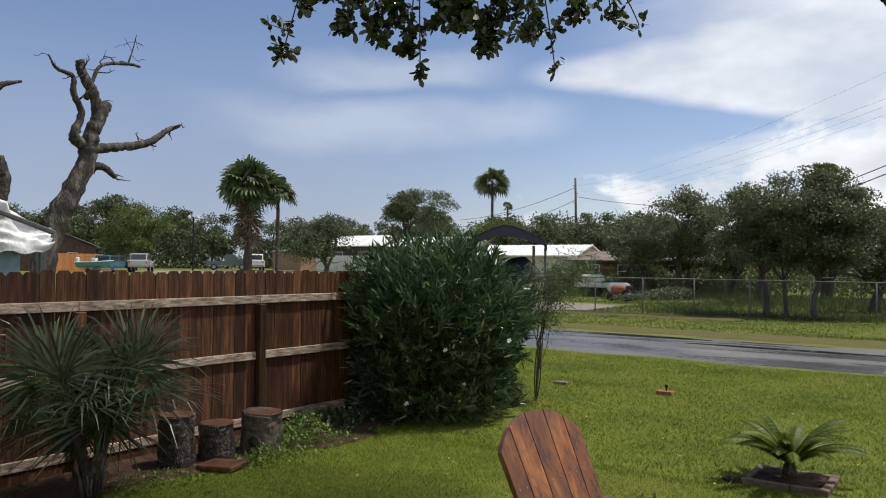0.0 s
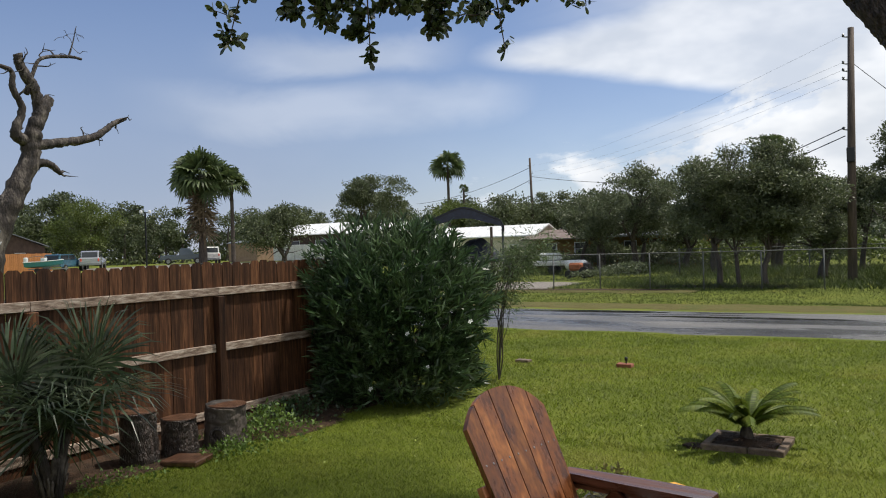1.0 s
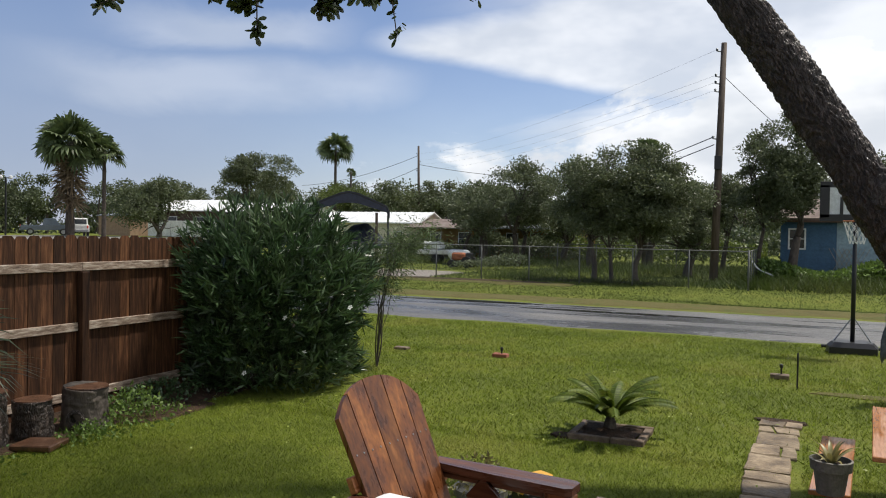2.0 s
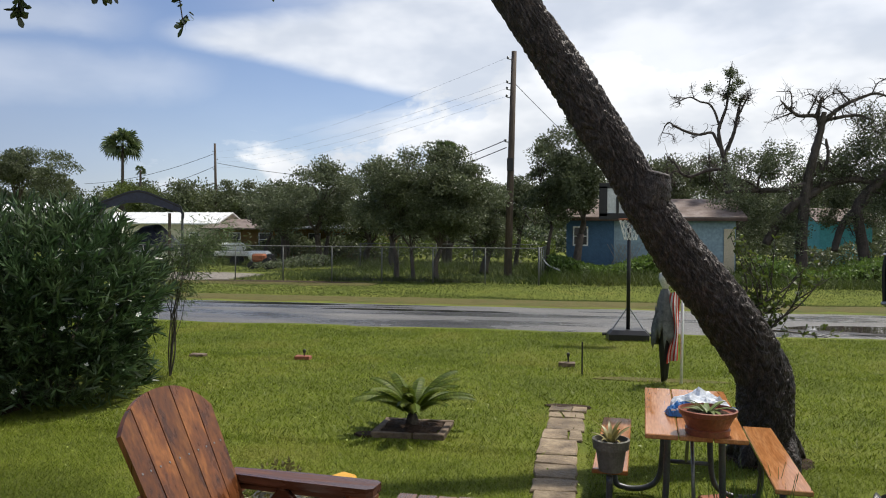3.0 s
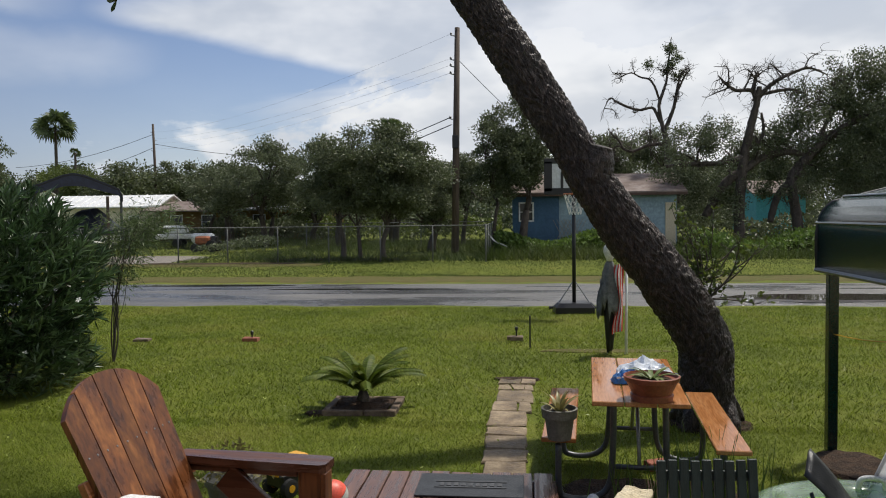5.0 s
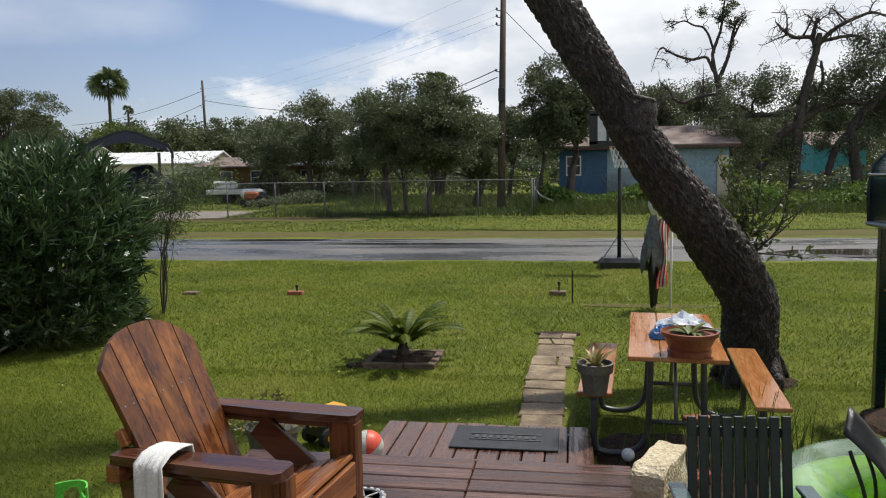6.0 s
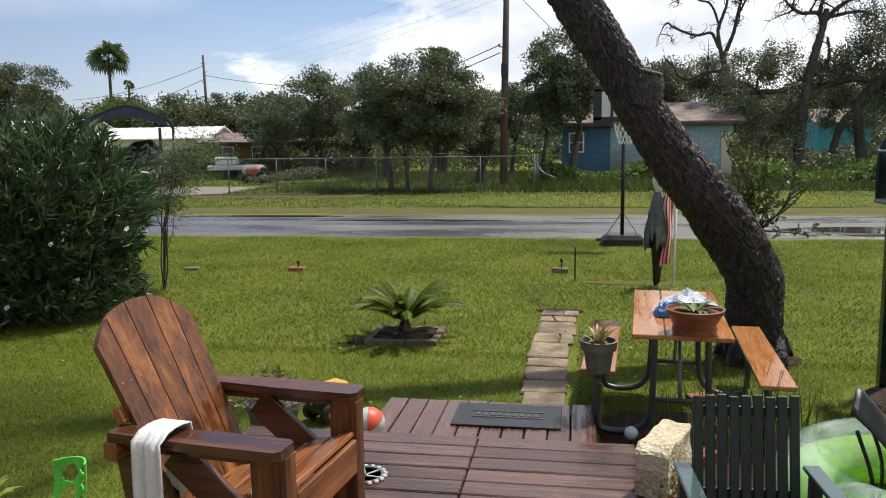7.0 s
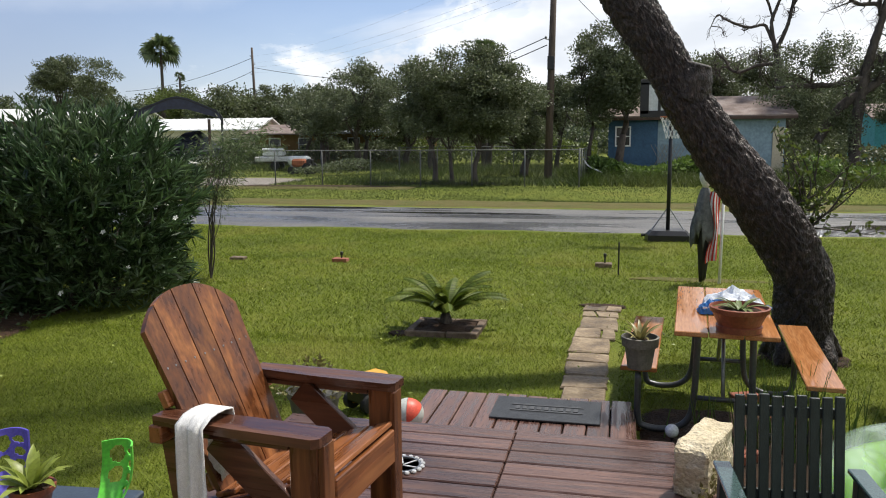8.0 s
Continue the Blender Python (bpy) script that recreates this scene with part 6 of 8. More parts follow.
def potted(name, at, profile, mat, label, leaf_mat, nleaf, L, W, seed, up=1.0, soil_r=0.1, soil_z=0.1):
    t = thing(name, at, 0, label, "potted plant")
    part("pot", lathe(profile, 36), mat, t, smooth=False)
    part("potting_soil", uneven(lathe([(soil_r, soil_z - 0.01), (soil_r * 0.98, soil_z), (soil_r * 0.4, soil_z + 0.008)], 20), 0.006, 30), M["soil"], t)
    r = np.random.default_rng(seed)
    for i in range(nleaf):
        az = i * 2.399 + r.uniform(-0.3, 0.3)
        el = r.uniform(0.35, 1.3) * up
        n = 6
        l = L * r.uniform(0.7, 1.15)
        P = []
        p = np.array([0.012 * math.cos(az), 0.012 * math.sin(az), soil_z])
        for k in range(n + 1):
            P.append(p.copy())
            e = el - 0.9 * (k / n) ** 1.5
            p = p + np.array([math.cos(az) * math.cos(e), math.sin(az) * math.cos(e), math.sin(e)]) * l / n
        sd = np.array([-math.sin(az), math.cos(az), 0])
        V, F = [], []
        for k, q in enumerate(P):
            w = W * (math.sin(math.pi * (0.22 + 0.78 * k / n)) + 0.02)
            V += [q - sd * w + np.array([0, 0, w * 0.4]), q, q + sd * w + np.array([0, 0, w * 0.4])]
        for k in range(n):
            F += [[3 * k, 3 * k + 1, 3 * k + 4, 3 * k + 3], [3 * k + 1, 3 * k + 2, 3 * k + 5, 3 * k + 4]]
        part("leaf", (V, F), leaf_mat, t, smooth=True)
    return t


bowl = [(0.10, 0.0), (0.125, 0.0), (0.13, 0.035), (0.12, 0.04), (0.155, 0.115), (0.165, 0.118), (0.17, 0.145), (0.158, 0.148), (0.15, 0.125), (0.05, 0.118)]
potted("terracotta_bowl", (0.58, 5.0, 0.755), bowl, M["terracotta"], "wide terracotta bowl with a small succulent on the table", M["succulent"], 14, 0.16, 0.016, 3, 0.8, 0.148, 0.122)
tall = [(0.07, 0.0), (0.075, 0.0), (0.095, 0.14), (0.112, 0.142), (0.118, 0.20), (0.105, 0.203), (0.10, 0.17), (0.03, 0.165)]
potted("grey_plant_pot", (0.03, 5.22, 0.437), tall, M["grey_pot"], "grey resin pot with a yellowish bromeliad on the bench", M["succulent_red"], 16, 0.17, 0.014, 4, 1.1, 0.10, 0.17)


def plastic_bag():
    t = thing("plastic_bag", (0.58, 5.56, 0.754), 0, "crumpled clear plastic bag printed blue lying on the table", "bag")
    for name, m, x0, x1, y0, y1, h, sd in (("printed_panel", "bag_blue", -0.19, 0.02, -0.16, -0.02, 0.09, 2.0), ("clear_panel", "bag_clear", -0.14, 0.24, -0.06, 0.24, 0.13, 5.0)):
        n = 22
        V = []
        for j in range(n):
            for i in range(n):
                a, b = i / (n - 1), j / (n - 1)
                e = (math.sin(math.pi * a) * math.sin(math.pi * b)) ** 0.4
                q = Vector((a * 5 + sd, b * 5, sd))
                V.append((x0 + (x1 - x0) * a + 0.02 * noise.noise(q * 1.3), y0 + (y1 - y0) * b + 0.02 * noise.noise(q * 1.7 + Vector((9, 0, 0))), 0.004 + h * e * (0.65 + 0.5 * noise.noise(q) + 0.35 * abs(noise.noise(q * 2.6)))))
        F = [[j * n + i, j * n + i + 1, (j + 1) * n + i + 1, (j + 1) * n + i] for j in range(n - 1) for i in range(n - 1)]
        part(name, (V, F), M[m], t)
    for i in range(5):
        part("printed_bar", placed(box(-0.014, -0.002, -0.006, 0.014, 0.002, 0.006, 0.001), Matrix.Translation((-0.15 + i * 0.034, -0.157, 0.045 + 0.006 * (i % 2)))), M["bag_clear"], t)
    g = uneven(join([box(0.22, -0.02, 0.0, 0.33, 0.04, 0.03, 0.008), box(0.25, -0.05, 0.0, 0.29, 0.02, 0.035, 0.008)]), 0.012, 20)
    part("glove_body", g, M["bag_blue"], tagged(thing("work_glove", (0.54, 5.55, 0.754), 10), "small crumpled blue glove on the table", "glove"))


plastic_bag()


# ---- toys and clutter ----
def ball():
    t = thing("toy_ball", (-1.325, 4.62, 0.222), 0, "small rubber ball with red and pale grey panels", "ball")
    n, k, R = 24, 13, 0.095
    for p in range(6):
        V, F = [], []
        cols = n // 6 + 1
        for j in range(k):
            th = math.pi * j / (k - 1)
            for i in range(cols):
                ph = 2 * math.pi * (p * (n // 6) + i) / n + 0.012 * ((i == 0) - (i == cols - 1))
                V.append((R * math.sin(th) * math.cos(ph), R * math.cos(th), R * math.sin(th) * math.sin(ph)))
        F = [[j * cols + i, j * cols + i + 1, (j + 1) * cols + i + 1, (j + 1) * cols + i] for j in range(k - 1) for i in range(cols - 1)]
        part("panel", (V, F), M["ball_red"] if p % 2 else M["ball_white"], t, smooth=True, m=pose(0, 0, 0.021, 20, 28, 18))


ball()


def medallion():
    t = thing("metal_trivet", (-1.13, 3.80, 0.283), 0, "round pierced metal ornament lying on the deck", "ornament")
    part("ring", placed(lathe([(0.085, 0.0), (0.098, 0.0), (0.098, 0.010), (0.085, 0.010), (0.085, 0.0)], 30), Matrix.Identity(4)), M["steel"], t)
    for i in range(18):
        a = i * math.pi / 9
        part("scroll", lathe([(0.011, 0), (0.013, 0.006), (0.009, 0.012)], 10, (0.104 * math.cos(a), 0.104 * math.sin(a), 0)), M["white_pipe"], t)
    for i in range(6):
        a = i * math.pi / 3 + 0.3
        part("spoke", beam((0.012 * math.cos(a), 0.012 * math.sin(a), 0.006), (0.086 * math.cos(a + 0.5), 0.086 * math.sin(a + 0.5), 0.006), 0.008, 0.006, 0.002), M["white_pipe"], t)


medallion()


def toy_truck():
    t = thing("toy_truck", (-1.80, 5.35, 0), 60, "black and yellow plastic toy truck on the lawn", "toy")
    t.scale = (0.75, 0.75, 0.75)
    part("body", uneven(box(-0.22, -0.11, 0.09, 0.22, 0.11, 0.22, 0.02), 0.006, 12), M["black"], t)
    part("cab", box(-0.04, -0.10, 0.22, 0.15, 0.10, 0.33, 0.03), M["yellow"], t)
    part("stripe", box(-0.225, -0.07, 0.19, 0.225, 0.07, 0.232, 0.006), M["yellow"], t)
    for x in (-0.14, 0.14):
        for y in (-0.12, 0.12):
            w = part("wheel", placed(lathe([(0.06, -0.035), (0.085, -0.03), (0.085, 0.03), (0.06, 0.035)], 20), Matrix.Translation((x, y, 0.085)) @ Matrix.Rotation(math.pi / 2, 4, "X")), M["tyre"], t)
            part("hub", placed(lathe([(0.035, -0.04), (0.035, 0.04)], 12), Matrix.Translation((x, y, 0.085)) @ Matrix.Rotation(math.pi / 2, 4, "X")), M["yellow"], w)


toy_truck()
weeds((-1.98, 4.75, 0.30), 0.13, 0.13, 420, 0.22, "dry straggling plant in a pot behind the chair", 9, M["succulent_red"], 0.035)
pb = thing("plant_pot", (-1.98, 4.75, 0), 0, "dark round pot with a straggling plant beside the deck", "pot")
part("pot", lathe([(0.11, 0), (0.12, 0), (0.16, 0.27), (0.175, 0.27), (0.175, 0.31), (0.15, 0.31), (0.14, 0.28), (0.02, 0.28)], 28), M["grey_pot"], pb)

gl = thing("solar_globe_light", (0.225, 5.0, 0), 0, "clear glass globe garden light on a short stake", "garden light")
part("globe", lathe([(0.012, 0.075)] + [(0.042 * math.sin(a), 0.115 - 0.042 * math.cos(a)) for a in np.linspace(0.35, 3.0, 12)], 18), plain("frosted_glass_globe", (0.75, 0.76, 0.78), 0.08, 0, 0.5, 0), gl, smooth=True)
part("stake", tube([(0, 0, -0.1), (0, 0, 0.08)], 0.008, 8), M["black"], gl)


def toy_seat(at, rz, mat, label):
    """Scoop-like plastic toy with oval holes."""
    t = thing("plastic_toy_scoop", at, rz, label, "toy", "plastic scoops")
    t.scale = (1.4, 1.4, 1.4)
    bm = bmesh.new()
    n, k = 25, 37
    grid = []
    for j in range(k):
        row = []
        v = j / (k - 1)
        for i in range(n):
            u = i / (n - 1) - 0.5
            h = v * 0.20
            bend = 0.05 * (1 - v) ** 3 * 1.6
            wd = 0.115 * (0.62 + 0.38 * min(1, v * 2.2))
            row.append(bm.verts.new((u * wd, -0.045 * (2 * u) ** 2 - bend, h)))
        grid.append(row)
    holes = [(-0.22, 0.76, 0.16, 0.14), (-0.22, 0.44, 0.15, 0.12), (0.18, 0.80, 0.17, 0.065), (0.2, 0.60, 0.17, 0.065), (0.2, 0.41, 0.17, 0.065), (0.2, 0.24, 0.15, 0.055)]
    for j in range(k - 1):
        for i in range(n - 1):
            u, v = (i + 0.5) / (n - 1) - 0.5, (j + 0.5) / (k - 1)
            if any(((u - a) / c) ** 2 + ((v - b) / d) ** 2 < 1 for a, b, c, d in holes):
                continue
            bm.faces.new((grid[j][i], grid[j][i + 1], grid[j + 1][i + 1], grid[j + 1][i]))
    me = bpy.data.meshes.new("scoop")
    bm.to_mesh(me)
    me.materials.append(mat)
    ob = new("scoop", me)
    ob.parent = t
    sm = ob.modifiers.new("smooth", "SMOOTH")
    sm.iterations = 2
    so = ob.modifiers.new("thickness", "SOLIDIFY")
    so.thickness = 0.006


boxx = thing("storage_box", (-2.62, 3.03, 0), 5, "low blue-grey plastic storage box beside the deck", "box")
part("body", box(-0.40, -0.22, 0.0, 0.40, 0.21, 0.245, 0.02), M["lidblue"], boxx)
part("lid", box(-0.42, -0.24, 0.247, 0.42, 0.23, 0.28, 0.012), M["lidblue"], boxx)
toy_seat((-2.235, 3.205, 0.282), -8, M["lime_toy"], "bright green pierced plastic toy standing upright")
toy_seat((-2.87, 3.24, 0.270), 30, M["purple_toy"], "violet pierced plastic toy behind a potted bromeliad")
small = [(0.06, 0.0), (0.065, 0.0), (0.085, 0.075), (0.095, 0.076), (0.098, 0.10), (0.088, 0.10), (0.08, 0.085), (0.02, 0.08)]
potted("bromeliad_pot", (-2.60, 3.04, 0.282), small, M["terracotta"], "terracotta pot with a yellow-green bromeliad", M["bromeliad"], 18, 0.21, 0.026, 7, 1.0, 0.08, 0.085)


def float_ring():
    t = thing("inflatable_ring", (1.58, 4.15, 0), 0, "large lime green and clear inflatable pool ring on the grass", "pool float")
    R, r0 = 0.56, 0.17
    n, k = 64, 24
    def torus(R, r0, zc, sq):
        V = []
        for i in range(n):
            a = 2 * math.pi * i / n
            for j in range(k):
                b = 2 * math.pi * j / k
                pk = 1 + 0.03 * math.sin(a * 16) * (math.cos(b) < 0.3)
                V.append(((R + r0 * pk * math.cos(b)) * math.cos(a), (R + r0 * pk * math.cos(b)) * math.sin(a), zc + r0 * sq * math.sin(b)))
        F = [[i * k + j, ((i + 1) % n) * k + j, ((i + 1) % n) * k + (j + 1) % k, i * k + (j + 1) % k] for i in range(n) for j in range(k)]
        return np.array(V), F
    part("clear_tube", torus(R, r0, 0.19, 1.08), M["vinyl"], t, "clear pale green vinyl tube", smooth=True)
    part("lime_tube", torus(R, r0 * 0.84, 0.145, 0.9), M["lime"], t, "lime green vinyl lower tube", smooth=True)
    part("floor_panel", lathe([(0.46, 0.01), (0.46, 0.03), (0.2, 0.05), (0.05, 0.05)], 40), M["lime"], t, smooth=True)
    part("handle", tube(spline([(0.06, 0.50, 0.34), (0.08, 0.49, 0.41), (0.18, 0.47, 0.41), (0.20, 0.47, 0.33)], 14), 0.016, 8), M["white_pipe"], t, smooth=True)


float_ring()


def camp_chair():
    t = thing("black_lounge_chair", (1.27, 4.02, 0.02), -28, "black sling lounge chair with a curved back standing in the float", "chair")
    t.scale = (0.75, 0.75, 0.92)
    n, k = 8, 16
    V = []
    for j in range(k):
        v = j / (k - 1)
        for i in range(n):
            u = i / (n - 1) - 0.5
            V.append((0.16 - 0.30 * v + 0.08 * math.sin(v * 3.1), u * 0.34, 0.34 + 0.40 * v + 0.05 * math.cos(u * 6) * v))
    F = [[j * n + i, j * n + i + 1, (j + 1) * n + i + 1, (j + 1) * n + i] for j in range(k - 1) for i in range(n - 1)]
    ob = part("sling_back", (V, F), M["rubber"], t, smooth=True)
    ob.modifiers.new("thickness", "SOLIDIFY").thickness = 0.012
    for y in (-0.17, 0.17):
        part("leg", tube(spline([(-0.10, y, 0.60), (0.0, y, 0.34), (-0.02, y, 0.035)], 10), 0.012, 8), M["black_metal"], t, smooth=True)
        part("leg", tube(spline([(0.16, y, 0.34), (0.24, y, 0.2), (0.26, y, 0.035)], 10), 0.012, 8), M["black_metal"], t, smooth=True)


camp_chair()


# ---- lawn fixtures ----
def onions(at, n, label, seed):
    r = np.random.default_rng(seed)
    items = []
    for i in range(n):
        a, L = r.uniform(0, 6.28), r.uniform(0.25, 0.55)
        b = np.array([r.normal() * 0.22, r.normal() * 0.1, 0])
        e = b + np.array([math.cos(a) * 0.1, math.sin(a) * 0.1, L])
        items.append(tube(spline([b, (b + e) / 2 + np.array([0, 0, 0.03]), e], 5), np.linspace(0.005, 0.001, 5), 4))
    ob = part("grass_tuft", join(items), M["weedleaf"])
    ob.matrix_world = pose(*at)
    tagged(ob, label, "grass tuft", kind="stuff")


onions((0.86, 5.05, 0.0), 120, "tall spiky grass blades growing under the table's end", 3)
for x, y, s in ((0.62, 4.85, 0.2), (0.95, 5.55, 0.13), (0.78, 5.95, 0.12)):
    part("brick_body", uneven(box(-0.1, -0.05, 0, 0.1, 0.05, 0.062, 0.006), 0.004, 20, x), M["brick"], tagged(thing("loose_brick", (x, y, 0.014), s * 200), "loose red clay brick lying in the mulch", "brick", "loose bricks"))


def valve(at, h, label, stone):
    t = thing("lawn_sprinkler", at, 0, label, "sprinkler", "lawn sprinklers")
    part("base", uneven(box(-0.12, -0.07, -0.02, 0.12, 0.07, 0.045, 0.008), 0.008, 15, at[0]), stone, t)
    if h:
        part("riser", tube([(0.02, 0, 0.04), (0.02, 0, h)], 0.012, 8), M["black"], t)
        part("head", lathe([(0.02, h), (0.024, h + 0.02), (0.024, h + 0.05), (0.012, h + 0.06)], 12, (0.02, 0, 0)), M["black"], t)


valve((-4.38, 11.65, 0), 0.09, "black sprinkler head standing in a broken red brick", M["brick"])
valve((-6.05, 11.5, 0), 0, "brown stone slab cover set in the lawn", M["border"])
valve((-0.35, 11.9, 0), 0.13, "black sprinkler head on a brown stone", M["border"])
stk = thing("garden_stake", (-0.13, 11.05, 0), 0, "thin black metal stake stuck in the lawn", "stake")
part("rod", tube([(0, 0, -0.1), (0, 0, 0.47)], 0.011, 8), M["black_metal"], stk)


def hoop():
    t = thing("basketball_hoop", (0.73, 15.15, 0), 0, "portable basketball hoop with black base, pole and backboard", "basketball hoop")
    prof = [(-0.36, -0.30), (0.36, -0.30), (0.40, 0.0), (0.34, 0.34), (-0.34, 0.34), (-0.40, 0.0)]
    V = [(a, b, 0.0) for a, b in prof] + [(a, b, 0.11) for a, b in prof] + [(a * 0.8, b * 0.8, 0.19) for a, b in prof]
    F = [[5, 4, 3, 2, 1, 0], list(range(12, 18))] + [[q * 6 + i, q * 6 + (i + 1) % 6, q * 6 + (i + 1) % 6 + 6, q * 6 + i + 6] for q in range(2) for i in range(6)]
    part("base_tank", (V, F), M["black"], t)
    part("pole", tube([(0, 0, 0.1), (0, 0, 2.40)], 0.036, 14), M["black_metal"], t, smooth=True)
    for s in (-1, 1):
        part("strut", tube([(s * 0.30, 0.0, 0.16), (0, 0, 0.62)], 0.011, 8), M["steel"], t)
    y = -0.16
    x0, x1, z0, z1 = -0.56, 0.54, 2.24, 2.92
    part("backboard_frame", join([box(x0, y - 0.02, z0, x1, y + 0.02, z0 + 0.12), box(x0, y - 0.02, z1 - 0.10, x1, y + 0.02, z1), box(x0, y - 0.02, z0 + 0.061, x0 + 0.15, y + 0.02, z1 - 0.061), box(x1 - 0.11, y - 0.02, z0 + 0.061, x1, y + 0.02, z1 - 0.061),
                                  box(-0.25, y - 0.025, z0 + 0.061, -0.20, y + 0.015, z0 + 0.42), box(0.20, y - 0.025, z0 + 0.061, 0.25, y + 0.015, z0 + 0.42), box(-0.199, y - 0.025, z0 + 0.37, 0.199, y + 0.015, z0 + 0.42)]), M["black_metal"], t)
    part("backboard_panel", box(x0 + 0.065, y - 0.004, z0 + 0.055, x1 - 0.065, y + 0.012, z1 - 0.055, 0.002), plain("clear_grey_acrylic", (0.55, 0.58, 0.60), 0.15, 0, 0.3, 0), t, "pale translucent acrylic panel")
    part("board_bracket", tube([(0, 0, 2.3), (0, y, 2.5)], 0.025, 8), M["black_metal"], t)
    rim = [(0.0 + 0.21 * math.cos(a), y - 0.27 + 0.21 * math.sin(a), 2.24) for a in np.linspace(0, 2 * math.pi, 25)]
    part("rim", tube(rim, 0.011, 6), M["rust"], t, smooth=True)
    net = []
    for i in range(12):
        a = i * math.pi / 6
        for d in (-0.5, 0.5):
            net.append(tube([(0.21 * math.cos(a), y - 0.27 + 0.21 * math.sin(a), 2.235), (0.16 * math.cos(a + d), y - 0.27 + 0.16 * math.sin(a + d), 2.05), (0.11 * math.cos(a), y - 0.27 + 0.11 * math.sin(a), 1.86)], 0.004, 4))
    tagged(part("net", join(net), M["white_pipe"], t), kind="stuff")
    part("wheel_axle", tube([(-0.47, 0.3, 0.05), (0.47, 0.3, 0.05)], 0.03, 8), M["black"], t)


hoop()


def hanging_figure():
    """A grim reaper decoration in rags on an added stake, with a pale round head, as one plain shape."""
    def rag(profile, n, seed, flat, fray, z_fray):
        a = np.linspace(0, 2 * np.pi, n, endpoint=False)
        V, F = lathe(profile, n)
        for i, v in enumerate(V):
            k = i % n
            d = noise.noise(Vector((math.cos(a[k]) * 3, math.sin(a[k]) * 3, v[2] * 2.5 + seed)))
            v[0] *= 1 + 0.40 * d
            v[1] *= flat * (1 + 0.40 * d)
            if v[2] < z_fray:
                v[2] += fray * noise.noise(Vector((k * 1.7, 3, seed)))
        return V, F
    head = lathe([(0.01, 1.235), (0.035, 1.245), (0.06, 1.30), (0.085, 1.37), (0.078, 1.43), (0.042, 1.475), (0.01, 1.485)], 20)
    cloak = rag([(0.02, 1.26), (0.05, 1.22), (0.09, 1.10), (0.12, 0.94), (0.145, 0.78), (0.15, 0.66), (0.13, 0.58)], 30, 1.0, 0.55, 0.50, 0.85)
    under = rag([(0.06, 0.95), (0.075, 0.80), (0.07, 0.50), (0.062, 0.25), (0.045, 0.08), (0.02, 0.03)], 20, 6.0, 0.6, 0.12, 0.2)
    rod = tube([(0, 0.02, -0.1), (0, 0.02, 0.8), (0, 0.02, 1.25)], 0.010, 6)
    items = [rod, cloak, head, under]
    me = mesh("hanging_figure", *join(items), M["rag"], True)
    me.materials.append(plain("pale_bone_plastic", (0.72, 0.70, 0.64), 0.6))
    me.materials.append(M["black"])
    slots = [q for q, g in zip((2, 0, 1, 2), items) for _ in g[1]]
    me.polygons.foreach_set("material_index", slots)
    ob = new("hanging_figure", me)
    ob.matrix_world = pose(0.935, 10.75, 0.0)
    tagged(ob, "grey rag reaper decoration with a pale skull head and black underskirt", "scarecrow")


hanging_figure()


def flag():
    t = thing("garden_flag", (1.14, 10.68, 0), 0, "small striped red and white flag on a white pole", "flag")
    part("pole", tube([(0, 0, -0.1), (0.01, 0, 1.32)], 0.019, 8), M["white_pipe"], t, smooth=True)
    n = 7
    for s in range(n):
        V = []
        for j in range(14):
            z = 1.24 - 0.92 * j / 13
            for q in (0, 1):
                u = (s + q) / n
                x = -0.02 - u * 0.15 * (0.75 + 0.2 * math.sin(j * 0.6 + 0.4)) - 0.03 * j / 13
                V.append((x, 0.05 * math.sin(u * 7 + j * 0.3), z - 0.05 * u))
        F = [[2 * j, 2 * j + 1, 2 * j + 3, 2 * j + 2] for j in range(13)]
        part("stripe", (V, F), M["flag_red"] if s % 2 == 0 else M["flag_white"], t, smooth=True)


flag()


